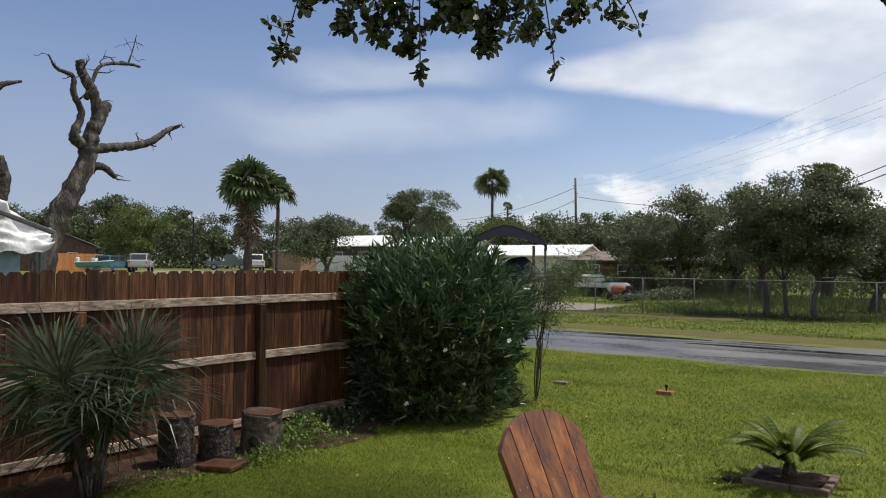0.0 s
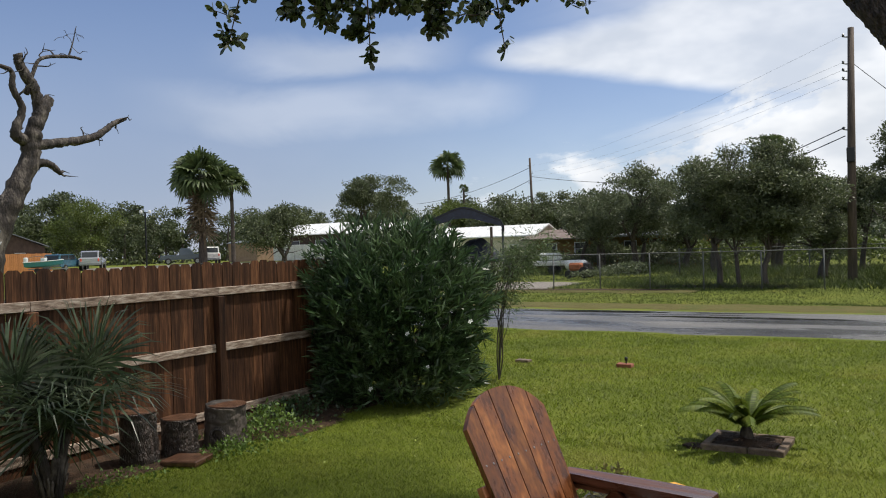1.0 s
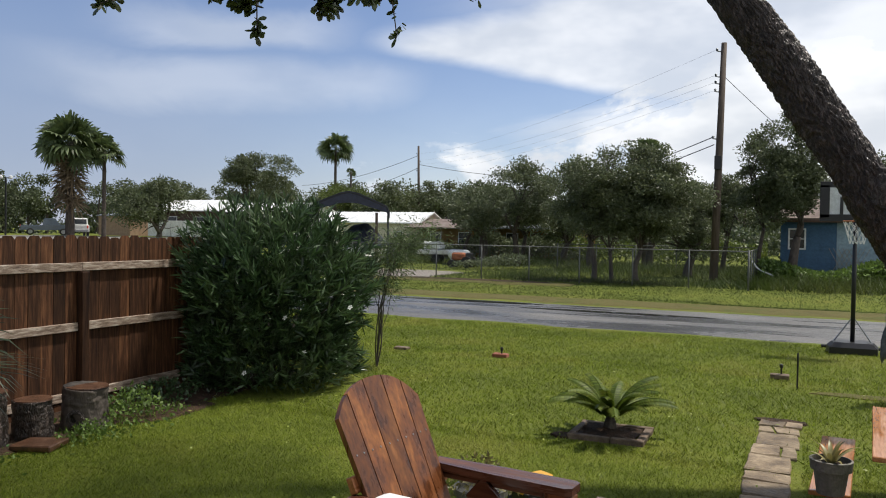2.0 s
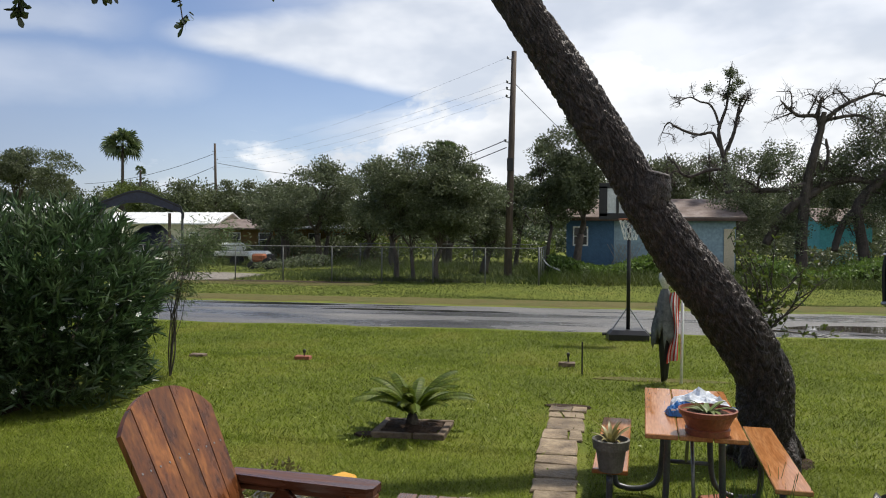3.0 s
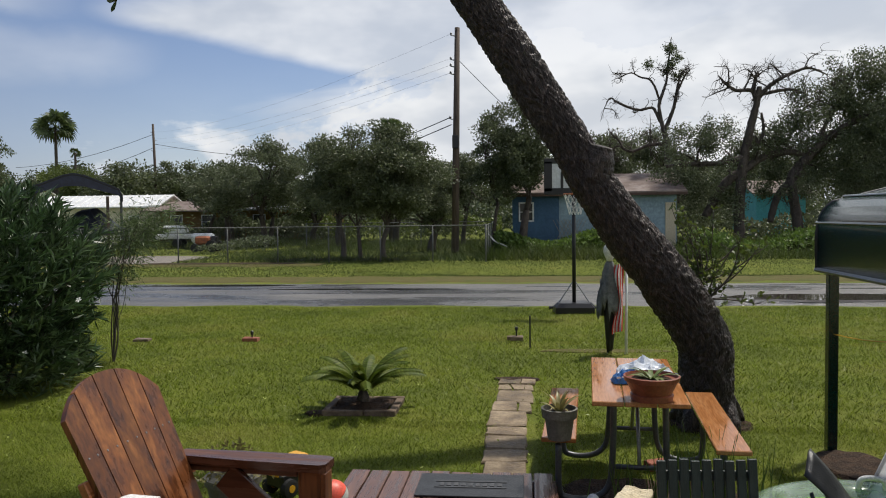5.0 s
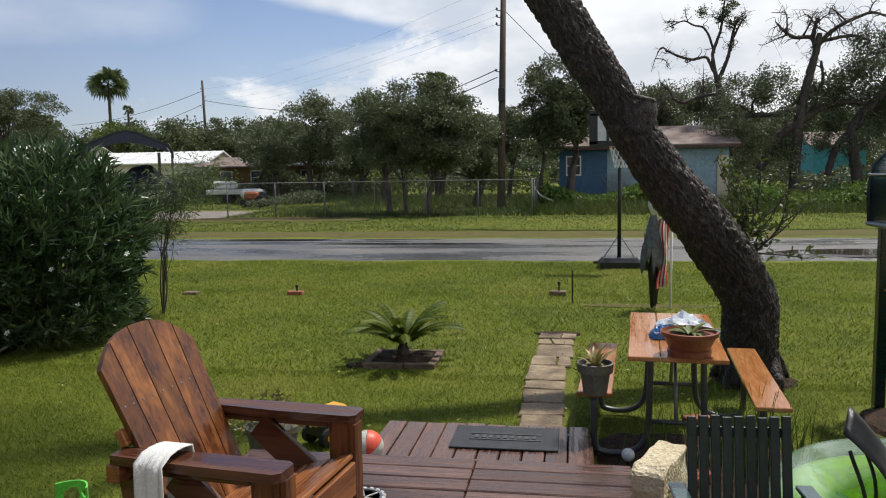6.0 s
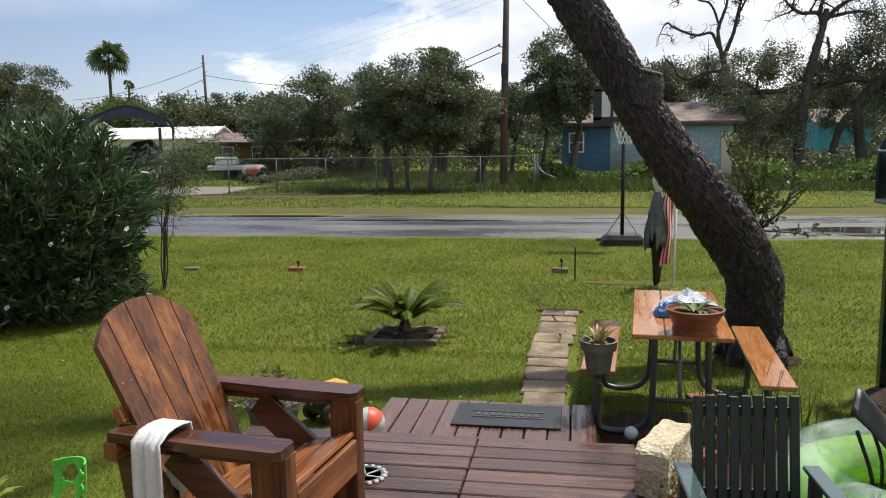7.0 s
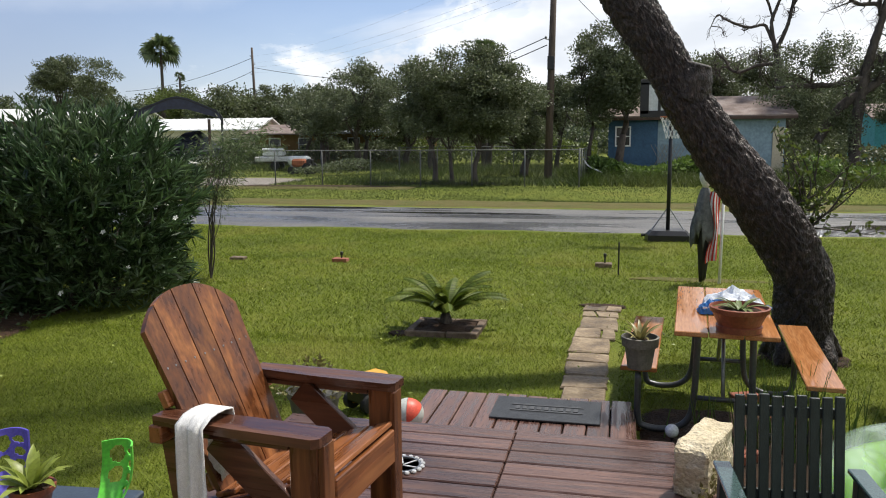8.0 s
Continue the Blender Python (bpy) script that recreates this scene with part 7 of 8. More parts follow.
# ---- green steel carport beside the yard ----
def green_carport():
    t = thing("green_carport", (2.22, 6.58, 0), 0, "dark green sheet-steel carport with rounded eaves", "carport")
    for y in (0, -1.75, -3.5, -5.25, -7.0):
        part("post", box(-0.038, y - 0.038, -0.05, 0.038, y + 0.038, 1.46, 0.005), M["green_steel"], t)
        part("post", box(3.162, y - 0.038, -0.05, 3.238, y + 0.038, 1.46, 0.005), M["green_steel"], t)
    n = 26
    sec = []
    for i in range(n):
        f = i / (n - 1)
        if f < 0.18:
            q = f / 0.18
            sec.append((-0.09, 1.42 + 0.34 * q))
        elif f < 0.42:
            q = (f - 0.18) / 0.24 * math.pi / 2
            sec.append((-0.09 + 0.34 * (1 - math.cos(q)), 1.76 + 0.26 * math.sin(q)))
        else:
            q = (f - 0.42) / 0.58
            sec.append((0.25 + 1.40 * q, 2.02 + 0.34 * q))
    left = sec
    y0, y1 = 0.10, -7.15
    bands = [(0, 5), (5, 9), (9, 13), (13, 19), (19, n - 1)]
    for b0, b1 in bands:
        for mir in (0, 1):
            V = []
            pts = left[b0:b1 + 1]
            for (x, z) in pts:
                xx = x if not mir else 3.2 - x
                V += [(xx, y0, z), (xx, y1, z)]
            F = [[2 * i, 2 * i + 1, 2 * i + 3, 2 * i + 2] for i in range(len(pts) - 1)]
            ob = part("roof_sheet", (V, F), M["green_steel"], t, smooth=True)
            ob.modifiers.new("thickness", "SOLIDIFY").thickness = 0.012
            x, z = pts[0]
            xx = x if not mir else 3.2 - x
            part("seam_rib", tube([(xx, y0 + 0.005, z), (xx, y1 - 0.005, z)], 0.013, 8), M["green_steel"], t)
    part("eave_rail", tube([(-0.085, y0 + 0.01, 1.42), (-0.085, y1, 1.42)], 0.02, 8), M["steel"], t, "bright galvanised eave edge")
    part("end_arch", tube(spline([(-0.085, 0.09, 1.42), (-0.085, 0.09, 1.74), (0.0, 0.09, 1.93), (0.25, 0.09, 2.01), (1.65, 0.09, 2.35)], 30), 0.016, 8), M["black_metal"], t)
    part("cord", tube(spline([(0.30, -1.0, 1.0), (0.1, -0.4, 0.93), (0.0, -0.04, 0.92)], 10), 0.004, 6), M["yellow"], t)


green_carport()
gut = thing("gutter_length", (2.35, 5.9, 0.015), -30, "grey gutter length lying on bare soil", "gutter")
part("gutter", join([box(-0.05, -0.55, 0, 0.05, 0.5, 0.006, 0.002), box(-0.056, -0.55, 0, -0.05, 0.5, 0.06, 0.002), box(0.05, -0.55, 0, 0.056, 0.5, 0.06, 0.002)]), M["steel"], gut)


# ---- wire fence across the road ----
def wire_fence():
    t = thing("chain_link_fence", (0, 0, 0), 0, "galvanised chain-link fence with round posts round a grassy yard", "fence")
    Hh = 1.44
    runs = [((-40, 31), (-1.76, 31)), ((-1.76, 31), (-1.9, 45)), ((-12.5, 43), (-1.9, 45))]
    wires = []
    for (x0, y0), (x1, y1) in runs:
        L = math.hypot(x1 - x0, y1 - y0)
        n = max(2, round(L / 2.17))
        for i in range(n + 1):
            f = i / n
            x, y = x0 + (x1 - x0) * f, y0 + (y1 - y0) * f
            if (x0, y0) == (-1.76, 31) and i == 0:
                continue
            big = i in (0, n)
            part("post", tube([(x, y, -0.3), (x, y, Hh + (0.05 if big else 0.0))], 0.038 if big else 0.028, 8), M["fence_steel"], t, smooth=True)
        part("top_rail", tube([(x0, y0, Hh), (x1, y1, Hh)], 0.021, 8), M["fence_steel"], t, smooth=True)
        d = np.array([(x1 - x0) / L, (y1 - y0) / L, 0])
        b = np.array([x0, y0, 0.03])
        s = -Hh
        while s < L:
            for sg in (1, -1):
                a0 = s if sg > 0 else s + Hh
                p, q = b + d * a0, b + d * (a0 + sg * (Hh - 0.04)) + np.array([0, 0, Hh - 0.04])
                w = d * 0.003
                wires.append((np.array([p - w, p + w, q + w, q - w]), [[0, 1, 2, 3]]))
            s += 0.11
    V = np.concatenate([w[0] for w in wires])
    ok = np.arange(len(V)).reshape(-1, 4)
    keep = (V[:, 0].reshape(-1, 4).min(1) > -40.1) & (V[:, 0].reshape(-1, 4).max(1) < -1.7)
    tagged(part("wire_mesh", (V, ok[keep]), M["fence_steel"], t, "woven wire netting"), kind="stuff")


wire_fence()


# ---- poles and lines ----
def pole(at, h, r0, label, arms, lean=0.0):
    t = thing("utility_pole", at, 0, label, "utility pole", "utility poles")
    part("shaft", tube([(0, 0, -0.3), (lean * 0.5, 0, h / 2), (lean, 0, h)], [r0 * 1.2, r0, r0 * 0.75], 12), M["pole"], t, smooth=True)
    for z, s in arms:
        x = lean * z / h
        part("bracket", tube([(x, 0, z), (x + s * 0.28, 0, z + 0.08)], 0.03, 6), M["steel"], t)
        part("insulator", lathe([(0.03, 0), (0.06, 0.03), (0.03, 0.06), (0.06, 0.09), (0.025, 0.13)], 10, (x + s * 0.28, 0, z + 0.06)), M["grey_tube"], t)
    return t


pA = pole((-3.45, 36, -0.1), 10.5, 0.155, "tall dark wooden utility pole with insulators", [(10.1, -1), (9.0, -1), (8.7, -1), (8.35, -1), (6.3, -1)], 0.22)
part("meter_box", box(-0.05, -0.25, 5.0, 0.25, -0.1, 5.6, 0.02), M["black_metal"], pA, "dark transformer box")
pB = pole((-44.7, 90.6, -0.1), 13.3, 0.17, "distant dark wooden utility pole", [(12.2, -1), (11.2, 1), (10.0, -1)], -0.3)
lampp = thing("street_lamp", (-80, 58.5, 0), 0, "twin-headed lamp on a black post", "street lamp")
part("post", tube([(0, 0, -0.2), (0, 0, 7.3)], 0.10, 8), M["black_metal"], lampp)
for s in (-1, 1):
    part("lamp_head", lathe([(0.06, 0), (0.22, 0.15), (0.18, 0.36), (0.06, 0.45)], 12, (s * 0.2, s * 0.45, 7.1)), M["trim"], lampp)


def cable(a, b, sag, r0, n=28):
    a, b = np.array(a, dtype=float), np.array(b, dtype=float)
    f = np.linspace(0, 1, n)[:, None]
    P = a + (b - a) * f
    P[:, 2] -= (4 * sag * f * (1 - f))[:, 0]
    g = tube(P, r0, 5)
    tagged(part("overhead_line", g, M["black_metal"], smooth=True), "thin dark overhead power line", "power line", "overhead lines")


for za, zb, sg, rr in ((10.1, 12.2, 0.9, 0.004), (9.0, 11.4, 0.8, 0.004), (8.7, 10.9, 0.9, 0.004), (8.35, 10.2, 0.9, 0.004)):
    cable((-3.6, 36, za), (-44.9, 90.6, zb), sg, rr)
cable((-3.55, 36, 6.35), (-23, 66, 5.2), 0.5, 0.022)
cable((-3.55, 36, 6.0), (-24, 64, 4.0), 0.5, 0.022)
cable((-3.25, 36, 9.0), (2.0, 43, 4.6), 0.1, 0.014)
cable((-44.9, 90.6, 12.0), (-75, 108, 9.5), 0.8, 0.03)
cable((-44.9, 90.6, 10.4), (-62, 96, 7.0), 0.5, 0.03)
cable((-44.9, 90.6, 10.8), (-20, 96, 9.2), 0.8, 0.03)


# ---- buildings ----
def window(t, x, z, w, h, y, pane="glass", cross=True):
    win = part("window", join([box(x - w / 2 - 0.07, y - 0.05, z - h / 2 - 0.07, x + w / 2 + 0.07, y - 0.012, z - h / 2), box(x - w / 2 - 0.07, y - 0.05, z + h / 2, x + w / 2 + 0.07, y - 0.012, z + h / 2 + 0.07),
                               box(x - w / 2 - 0.07, y - 0.05, z - h / 2 + 0.001, x - w / 2, y - 0.012, z + h / 2 - 0.001), box(x + w / 2, y - 0.05, z - h / 2 + 0.001, x + w / 2 + 0.07, y - 0.012, z + h / 2 - 0.001)]), M["trim"], t)
    part("pane", box(x - w / 2, y - 0.02, z - h / 2, x + w / 2, y - 0.008, z + h / 2, 0.001), M[pane], win)
    if cross:
        part("glazing_bar", box(x - w / 2, y - 0.045, z - 0.02, x + w / 2, y - 0.022, z + 0.02, 0.002), M["trim"], win)


def siding(t, x0, x1, y, z0, z1, mat, step=0.22, name="siding_board"):
    """Lapped boards on the wall facing the road."""
    z = z0
    while z < z1 - 0.03:
        h = min(step, z1 - z)
        V = [(x0, y - 0.028, z), (x1, y - 0.028, z), (x1, y - 0.006, z + h), (x0, y - 0.006, z + h), (x0, y, z), (x1, y, z), (x1, y, z + h), (x0, y, z + h)]
        part(name, (V, [[0, 1, 2, 3], [7, 6, 5, 4], [4, 5, 1, 0], [3, 2, 6, 7], [0, 3, 7, 4], [1, 5, 6, 2]]), M[mat], t)
        z += step


def gable_roof(t, x0, x1, y0, y1, z, rise, mat, along="x", over=0.3, thick=0.10, ribs=0):
    x0, x1, y0, y1 = x0 - over, x1 + over, y0 - over, y1 + over
    for s in (0, 1):
        if along == "x":
            ym = (y0 + y1) / 2
            a = [(x0, y0 if s == 0 else y1, z), (x1, y0 if s == 0 else y1, z), (x1, ym, z + rise), (x0, ym, z + rise)]
        else:
            xm = (x0 + x1) / 2
            a = [(x0 if s == 0 else x1, y0, z), (x0 if s == 0 else x1, y1, z), (xm, y1, z + rise), (xm, y0, z + rise)]
        V = a + [(p[0], p[1], p[2] + thick) for p in a]
        ob = part("roof_slope", (V, [[3, 2, 1, 0], [4, 5, 6, 7], [0, 1, 5, 4], [1, 2, 6, 5], [2, 3, 7, 6], [3, 0, 4, 7]]), M[mat], t)
        if ribs and along == "x" and s == 0:
            for i in range(ribs + 1):
                x = x0 + (x1 - x0) * i / ribs
                part("roof_rib", beam((x, y0, z + thick + 0.02), (x, (y0 + y1) / 2, z + rise + thick + 0.02), 0.06, 0.05, 0.01), M[mat], ob)


def walls(t, x0, x1, y0, y1, h, mat, th=0.15):
    for nm, b in (("front_wall", (x0, y0, -0.1, x1, y0 + th, h)), ("back_wall", (x0, y1 - th, -0.1, x1, y1, h)), ("side_wall", (x0, y0 + th + 0.002, -0.1, x0 + th, y1 - th - 0.002, h)), ("side_wall", (x1 - th, y0 + th + 0.002, -0.1, x1, y1 - th - 0.002, h))):
        part(nm, box(*b, 0.01), M[mat], t)


def gable_ends(t, x0, x1, y0, y1, z, rise, mat, along):
    if along == "x":
        for x in (x0, x1 - 0.15):
            V = [(x, y0, z), (x, y1, z), (x, (y0 + y1) / 2, z + rise), (x + 0.15, y0, z), (x + 0.15, y1, z), (x + 0.15, (y0 + y1) / 2, z + rise)]
            part("gable", (V, [[0, 1, 2][::-1], [3, 4, 5], [0, 3, 5, 2], [1, 2, 5, 4], [0, 1, 4, 3]]), M[mat], t)
    else:
        for y in (y0, y1 - 0.15):
            V = [(x0, y, z), (x1, y, z), ((x0 + x1) / 2, y, z + rise), (x0, y + 0.15, z), (x1, y + 0.15, z), ((x0 + x1) / 2, y + 0.15, z + rise)]
            part("gable", (V, [[0, 1, 2], [5, 4, 3], [2, 5, 3, 0], [1, 4, 5, 2], [3, 4, 1, 0]]), M[mat], t)


def blue_house():
    t = thing("blue_house", (0, 40, 0), 0, "small blue and pale grey house with a worn brown shingle roof", "house")
    walls(t, -0.85, 7.3, 0, 6.5, 2.85, "pale_wall")
    siding(t, -0.85, 1.5, -0.01, 0.05, 2.82, "blue_wall", 0.2)
    siding(t, 1.52, 7.3, -0.01, 0.05, 2.82, "pale_wall", 0.3)
    gable_ends(t, -0.85, 7.3, 0, 6.5, 2.85, 0.95, "pale_wall", "x")
    gable_roof(t, -0.85, 7.3, 0, 6.5, 2.80, 1.05, "shingle", "x", 0.45, 0.12)
    part("fascia_board", box(-1.3, -0.48, 2.72, 7.75, -0.453, 2.86), M["brown_wall"], t, "dark weathered fascia")
    window(t, -0.15, 1.95, 0.62, 0.85, -0.03)
    window(t, 3.7, 2.0, 0.75, 0.8, -0.03)
    part("door", box(6.75, -0.07, 0.1, 7.25, -0.042, 2.35, 0.01), M["door"], t, "cream house door")
    lat = []
    for i in range(15):
        x = 1.55 + i * 0.19
        for s in (-1, 1):
            lat.append(beam((x - s * 0.36, -0.12 - 0.015 * s, 0.15), (x + s * 0.36, -0.12 - 0.015 * s, 1.55 if x < 2.6 else 1.0), 0.018, 0.02, 0.001, (0, 1, 0)))
    tagged(part("lattice", join(lat), M["lattice"], t, "weathered wooden lattice"), kind="stuff")
    part("fallen_pipe", tube(spline([(-1.9, -3.5, 0.95), (-1.6, -3.7, 0.6), (-1.0, -3.9, 0.35)], 10), 0.035, 8), M["white_pipe"], t, "bent white pipe")


blue_house()


def house(name, x0, x1, y0, y1, h, rise, wall, roof, label, wins=(), along="x", over=0.35, door_x=None, ribs=0, lap=0.0):
    t = thing(name, ((x0 + x1) / 2, y0, 0), 0, label, "house")
    w = (x1 - x0) / 2
    walls(t, -w, w, 0, y1 - y0, h, wall)
    if lap:
        siding(t, -w, w, -0.01, 0.05, h - 0.05, wall, lap)
    gable_ends(t, -w, w, 0, y1 - y0, h, rise, wall, along)
    gable_roof(t, -w, w, 0, y1 - y0, h - 0.03, rise + 0.05, roof, along, over, 0.1, ribs)
    for x, z, ww, hh in wins:
        window(t, x, z, ww, hh, -0.02)
    if door_x is not None:
        part("door", box(door_x - 0.45, -0.06, 0.1, door_x + 0.45, -0.02, 2.1, 0.01), M["brown_wall"], t)
    return t


house("ochre_house", -29.5, -23.8, 60, 66, 2.35, 0.75, "yellow_wall", "shingle", "ochre yellow house behind oaks", [(-1.4, 1.5, 0.9, 1.0), (1.2, 1.5, 0.9, 1.0)], over=1.1)
house("ochre_house", -22.6, -15.8, 60, 66, 2.4, 0.7, "yellow_wall", "grey_roof", "ochre yellow house with a pale roof behind oaks", [(-2.0, 1.5, 0.9, 1.0), (1.8, 1.5, 0.9, 1.0)], over=1.1, door_x=0)
house("cream_shed", -40.5, -30.2, 61, 66, 2.75, 0.95, "cream_wall", "white_roof", "long cream lap-sided shed with a white metal roof", [(3.2, 1.6, 0.8, 0.8)], ribs=14, lap=0.3)
house("turquoise_house", 15.4, 18.6, 55, 61, 3.0, 0.9, "turq_wall", "shingle", "turquoise house behind a storm-broken oak", lap=0.3)
house("trailer_home", -79.6, -68.6, 80, 86, 4.3, 1.5, "brown_wall", "white_roof", "dark trailer home with a white metal roof", [(-2.5, 2.9, 2.0, 1.2), (2.5, 2.9, 2.0, 1.2)], ribs=12, over=0.8)
house("trailer_home", -66.8, -54.9, 80, 86, 4.2, 1.2, "white_wall", "white_roof", "pale trailer home with a white metal roof", [(-3, 2.6, 1.4, 1.0), (3, 2.6, 1.4, 1.0)], ribs=12, over=0.5)
skirt = thing("white_skirting_fence", (-73.5, 78.6, 0.8), 0, "low white panel fence in front of the trailer home", "fence")
for i in range(6):
    part("panel", box(-5.8 + i * 2.0, -0.03, 0.1, -3.86 + i * 2.0, 0.03, 2.2, 0.02), M["white_wall"], skirt)
house("tan_shed", -90.0, -84.0, 80, 84, 3.6, 0.3, "tan_wall", "grey_roof", "tan plywood shed with a flat grey roof", over=0.2)
house("long_trailer", -93, -79, 86.5, 91, 3.7, 0.5, "white_wall", "grey_roof", "long low trailer with a pale corrugated roof", [(-4, 2.2, 1.2, 0.8)], ribs=18)
bh = house("brown_cabin", -4.2, 4.2, 0, 7, 2.9, 1.9, "brown_wall", "grey_roof", "dark brown cabin with a grey metal gable roof", [(-1.6, 1.7, 1.0, 1.0), (1.6, 1.7, 1.0, 1.0)], along="y", over=0.5)
bh.matrix_world = pose(-79.0, 41.4, 0.84, 0, 0, 62) @ Matrix.Scale(0.85, 4)

of = thing("cedar_fence", (-73.5, 42.0, 0.7), 90, "new orange cedar board fence beside parked boats", "fence")
me_o = mesh("board", *box(-0.09, -0.012, 0, 0.09, 0.012, 1.9, 0.004), M["orange_fence"])
for i in range(34):
    piece("board", me_o, of, pose(-5.2 + i * 0.187, 0, 0.01 * ((i * 7) % 4)))


# ---- steel carport with covered boat ----
def steel_carport():
    t = thing("steel_carport", (-22.65, 37, 0), 29, "dark steel carport with a rounded gable roof", "carport")
    W, D = 2.18, 6.5
    for x in (-W, W):
        for y in (0, D / 2, D):
            part("post", box(x - 0.04, y - 0.04, -0.1, x + 0.04, y + 0.04, 3.05, 0.01), M["grey_tube"], t)
    part("gate_post", box(1.45, -0.1, -0.1, 1.60, 0.05, 3.0, 0.01), M["pole"], t)
    half = [(-W - 0.02, 2.75), (-W - 0.02, 3.05), (-W + 0.12, 3.35), (-W + 0.5, 3.52), (-0.5, 4.02), (0, 4.12)]
    sec = half + [(-x, z) for x, z in half[::-1][1:]]
    for k in range(len(sec) - 1):
        (x0, z0), (x1, z1) = sec[k], sec[k + 1]
        V = [(x0, -0.2, z0), (x1, -0.2, z1), (x1, D + 0.2, z1), (x0, D + 0.2, z0), (x0, -0.2, z0 + 0.05), (x1, -0.2, z1 + 0.05), (x1, D + 0.2, z1 + 0.05), (x0, D + 0.2, z0 + 0.05)]
        part("roof_panel", (V, [[3, 2, 1, 0], [4, 5, 6, 7], [0, 1, 5, 4], [1, 2, 6, 5], [2, 3, 7, 6], [3, 0, 4, 7]]), M["navy"], t)
    top = [(x, z) for x, z in sec[1:-1]]
    nb = len(top)
    V = [(x, -0.18, z) for x, z in top] + [(x, -0.18, z - 0.30 - 0.30 * (1 - abs(x) / W)) for x, z in top] + [(x, -0.14, z) for x, z in top] + [(x, -0.14, z - 0.30 - 0.30 * (1 - abs(x) / W)) for x, z in top]
    F = [[i, nb + i, nb + i + 1, i + 1] for i in range(nb - 1)] + [[2 * nb + i + 1, 3 * nb + i + 1, 3 * nb + i, 2 * nb + i] for i in range(nb - 1)] + [[nb + i, 3 * nb + i, 3 * nb + i + 1, nb + i + 1] for i in range(nb - 1)]
    part("gable_sheet", (V, F), M["navy"], t)
    part("front_truss", tube([(x, -0.15, z - 0.03) for x, z in sec], 0.05, 8), M["black_metal"], t)
    for i in range(9):
        part("side_slat", box(-W - 0.03, 0.1 + i * 0.7, 2.2, -W + 0.01, 0.35 + i * 0.7, 2.74, 0.01), M["grey_tube"], t)


steel_carport()


def covered_boat():
    t = thing("covered_boat", (-23.6, 40, 0), 0, "boat under a dark navy cover on a trailer", "boat")
    prof = [(-1.15, 1.0, 0.5), (-1.1, 1.45, 0.95), (-0.4, 2.35, 0.55), (0.3, 2.45, 0.5), (1.05, 1.5, 0.95), (1.15, 1.0, 0.5)]
    n = 10
    V = []
    for x, z, d in prof:
        for j in range(n):
            a = math.pi * j / (n - 1)
            V.append((x, -math.cos(a) * (1.6 if z < 1.6 else 1.1), 1.0 + (z - 1.0) * (0.35 + 0.65 * math.sin(a))))
    F = [[i * n + j, i * n + j + 1, (i + 1) * n + j + 1, (i + 1) * n + j] for i in range(len(prof) - 1) for j in range(n - 1)]
    F += [list(range(n)), [(len(prof) - 1) * n + j for j in range(n)][::-1]]
    part("cover", (V, F), M["navy"], t, "navy fabric cover")
    part("hull", box(-1.0, -1.5, 0.55, 1.0, 1.4, 1.0, 0.15), M["white_wall"], t)
    part("trailer_frame", box(-0.8, -1.4, 0.4, 0.8, 1.6, 0.5, 0.02), M["steel"], t)
    for x in (-0.85, 0.85):
        part("wheel", placed(lathe([(0.2, -0.09), (0.3, -0.08), (0.3, 0.08), (0.2, 0.09)], 18), Matrix.Translation((x, 0.3, 0.3)) @ Matrix.Rotation(math.pi / 2, 4, "Y")), M["tyre"], t)


covered_boat()
gate = thing("pipe_gate", (-20.9, 33.2, 0), 0, "steel pipe gate standing open at the gravel drive", "gate")
for x in (-2.2, 0.0):
    part("upright", tube([(x, 0, -0.2), (x, 0, 1.9)], 0.045, 8), M["steel"], gate)
for z in (0.9, 1.75):
    part("bar", tube([(-2.2, 0, z), (0, 0, z)], 0.03, 8), M["steel"], gate)


# ---- scrap in the fenced yard ----
tank = thing("propane_tank", (-19.0, 44, 0), 15, "white horizontal gas tank on short legs", "tank")
part("shell", placed(lathe([(0.05, -0.70), (0.2, -0.65), (0.3, -0.5), (0.3, 0.5), (0.2, 0.65), (0.05, 0.70)], 20), Matrix.Translation((0, 0, 0.65)) @ Matrix.Rotation(math.pi / 2, 4, "Y")), M["trim"], tank, smooth=True)
for x in (-0.45, 0.45):
    part("leg", box(x - 0.06, -0.25, 0, x + 0.06, 0.25, 0.42), M["steel"], tank)
spool = thing("rusty_mower", (-17.6, 41.0, 0), 0, "rusty orange garden tractor among scrap", "mower")
part("hood", box(-0.5, -0.3, 0.4, 0.25, 0.3, 0.85, 0.1), M["rust"], spool)
part("seat", box(0.35, -0.22, 0.45, 0.7, 0.22, 0.85, 0.06), M["black"], spool)
for x, rr in ((-0.45, 0.22), (0.5, 0.32)):
    for y in (-0.36, 0.36):
        part("wheel", placed(lathe([(rr * 0.5, -0.08), (rr, -0.07), (rr, 0.07), (rr * 0.5, 0.08)], 16), Matrix.Translation((x, y, rr)) @ Matrix.Rotation(math.pi / 2, 4, "X")), M["tyre"], spool)
trl = thing("white_trailer", (-21.6, 46.5, 0), 10, "small white boat trailer heaped with scrap", "trailer")
part("bed", uneven(box(-1.3, -0.6, 0.55, 1.3, 0.6, 0.85, 0.05), 0.03, 4), M["white_wall"], trl)
part("load", uneven(box(-0.9, -0.5, 0.852, 0.4, 0.5, 1.35, 0.1), 0.14, 2.5), M["trim"], trl)
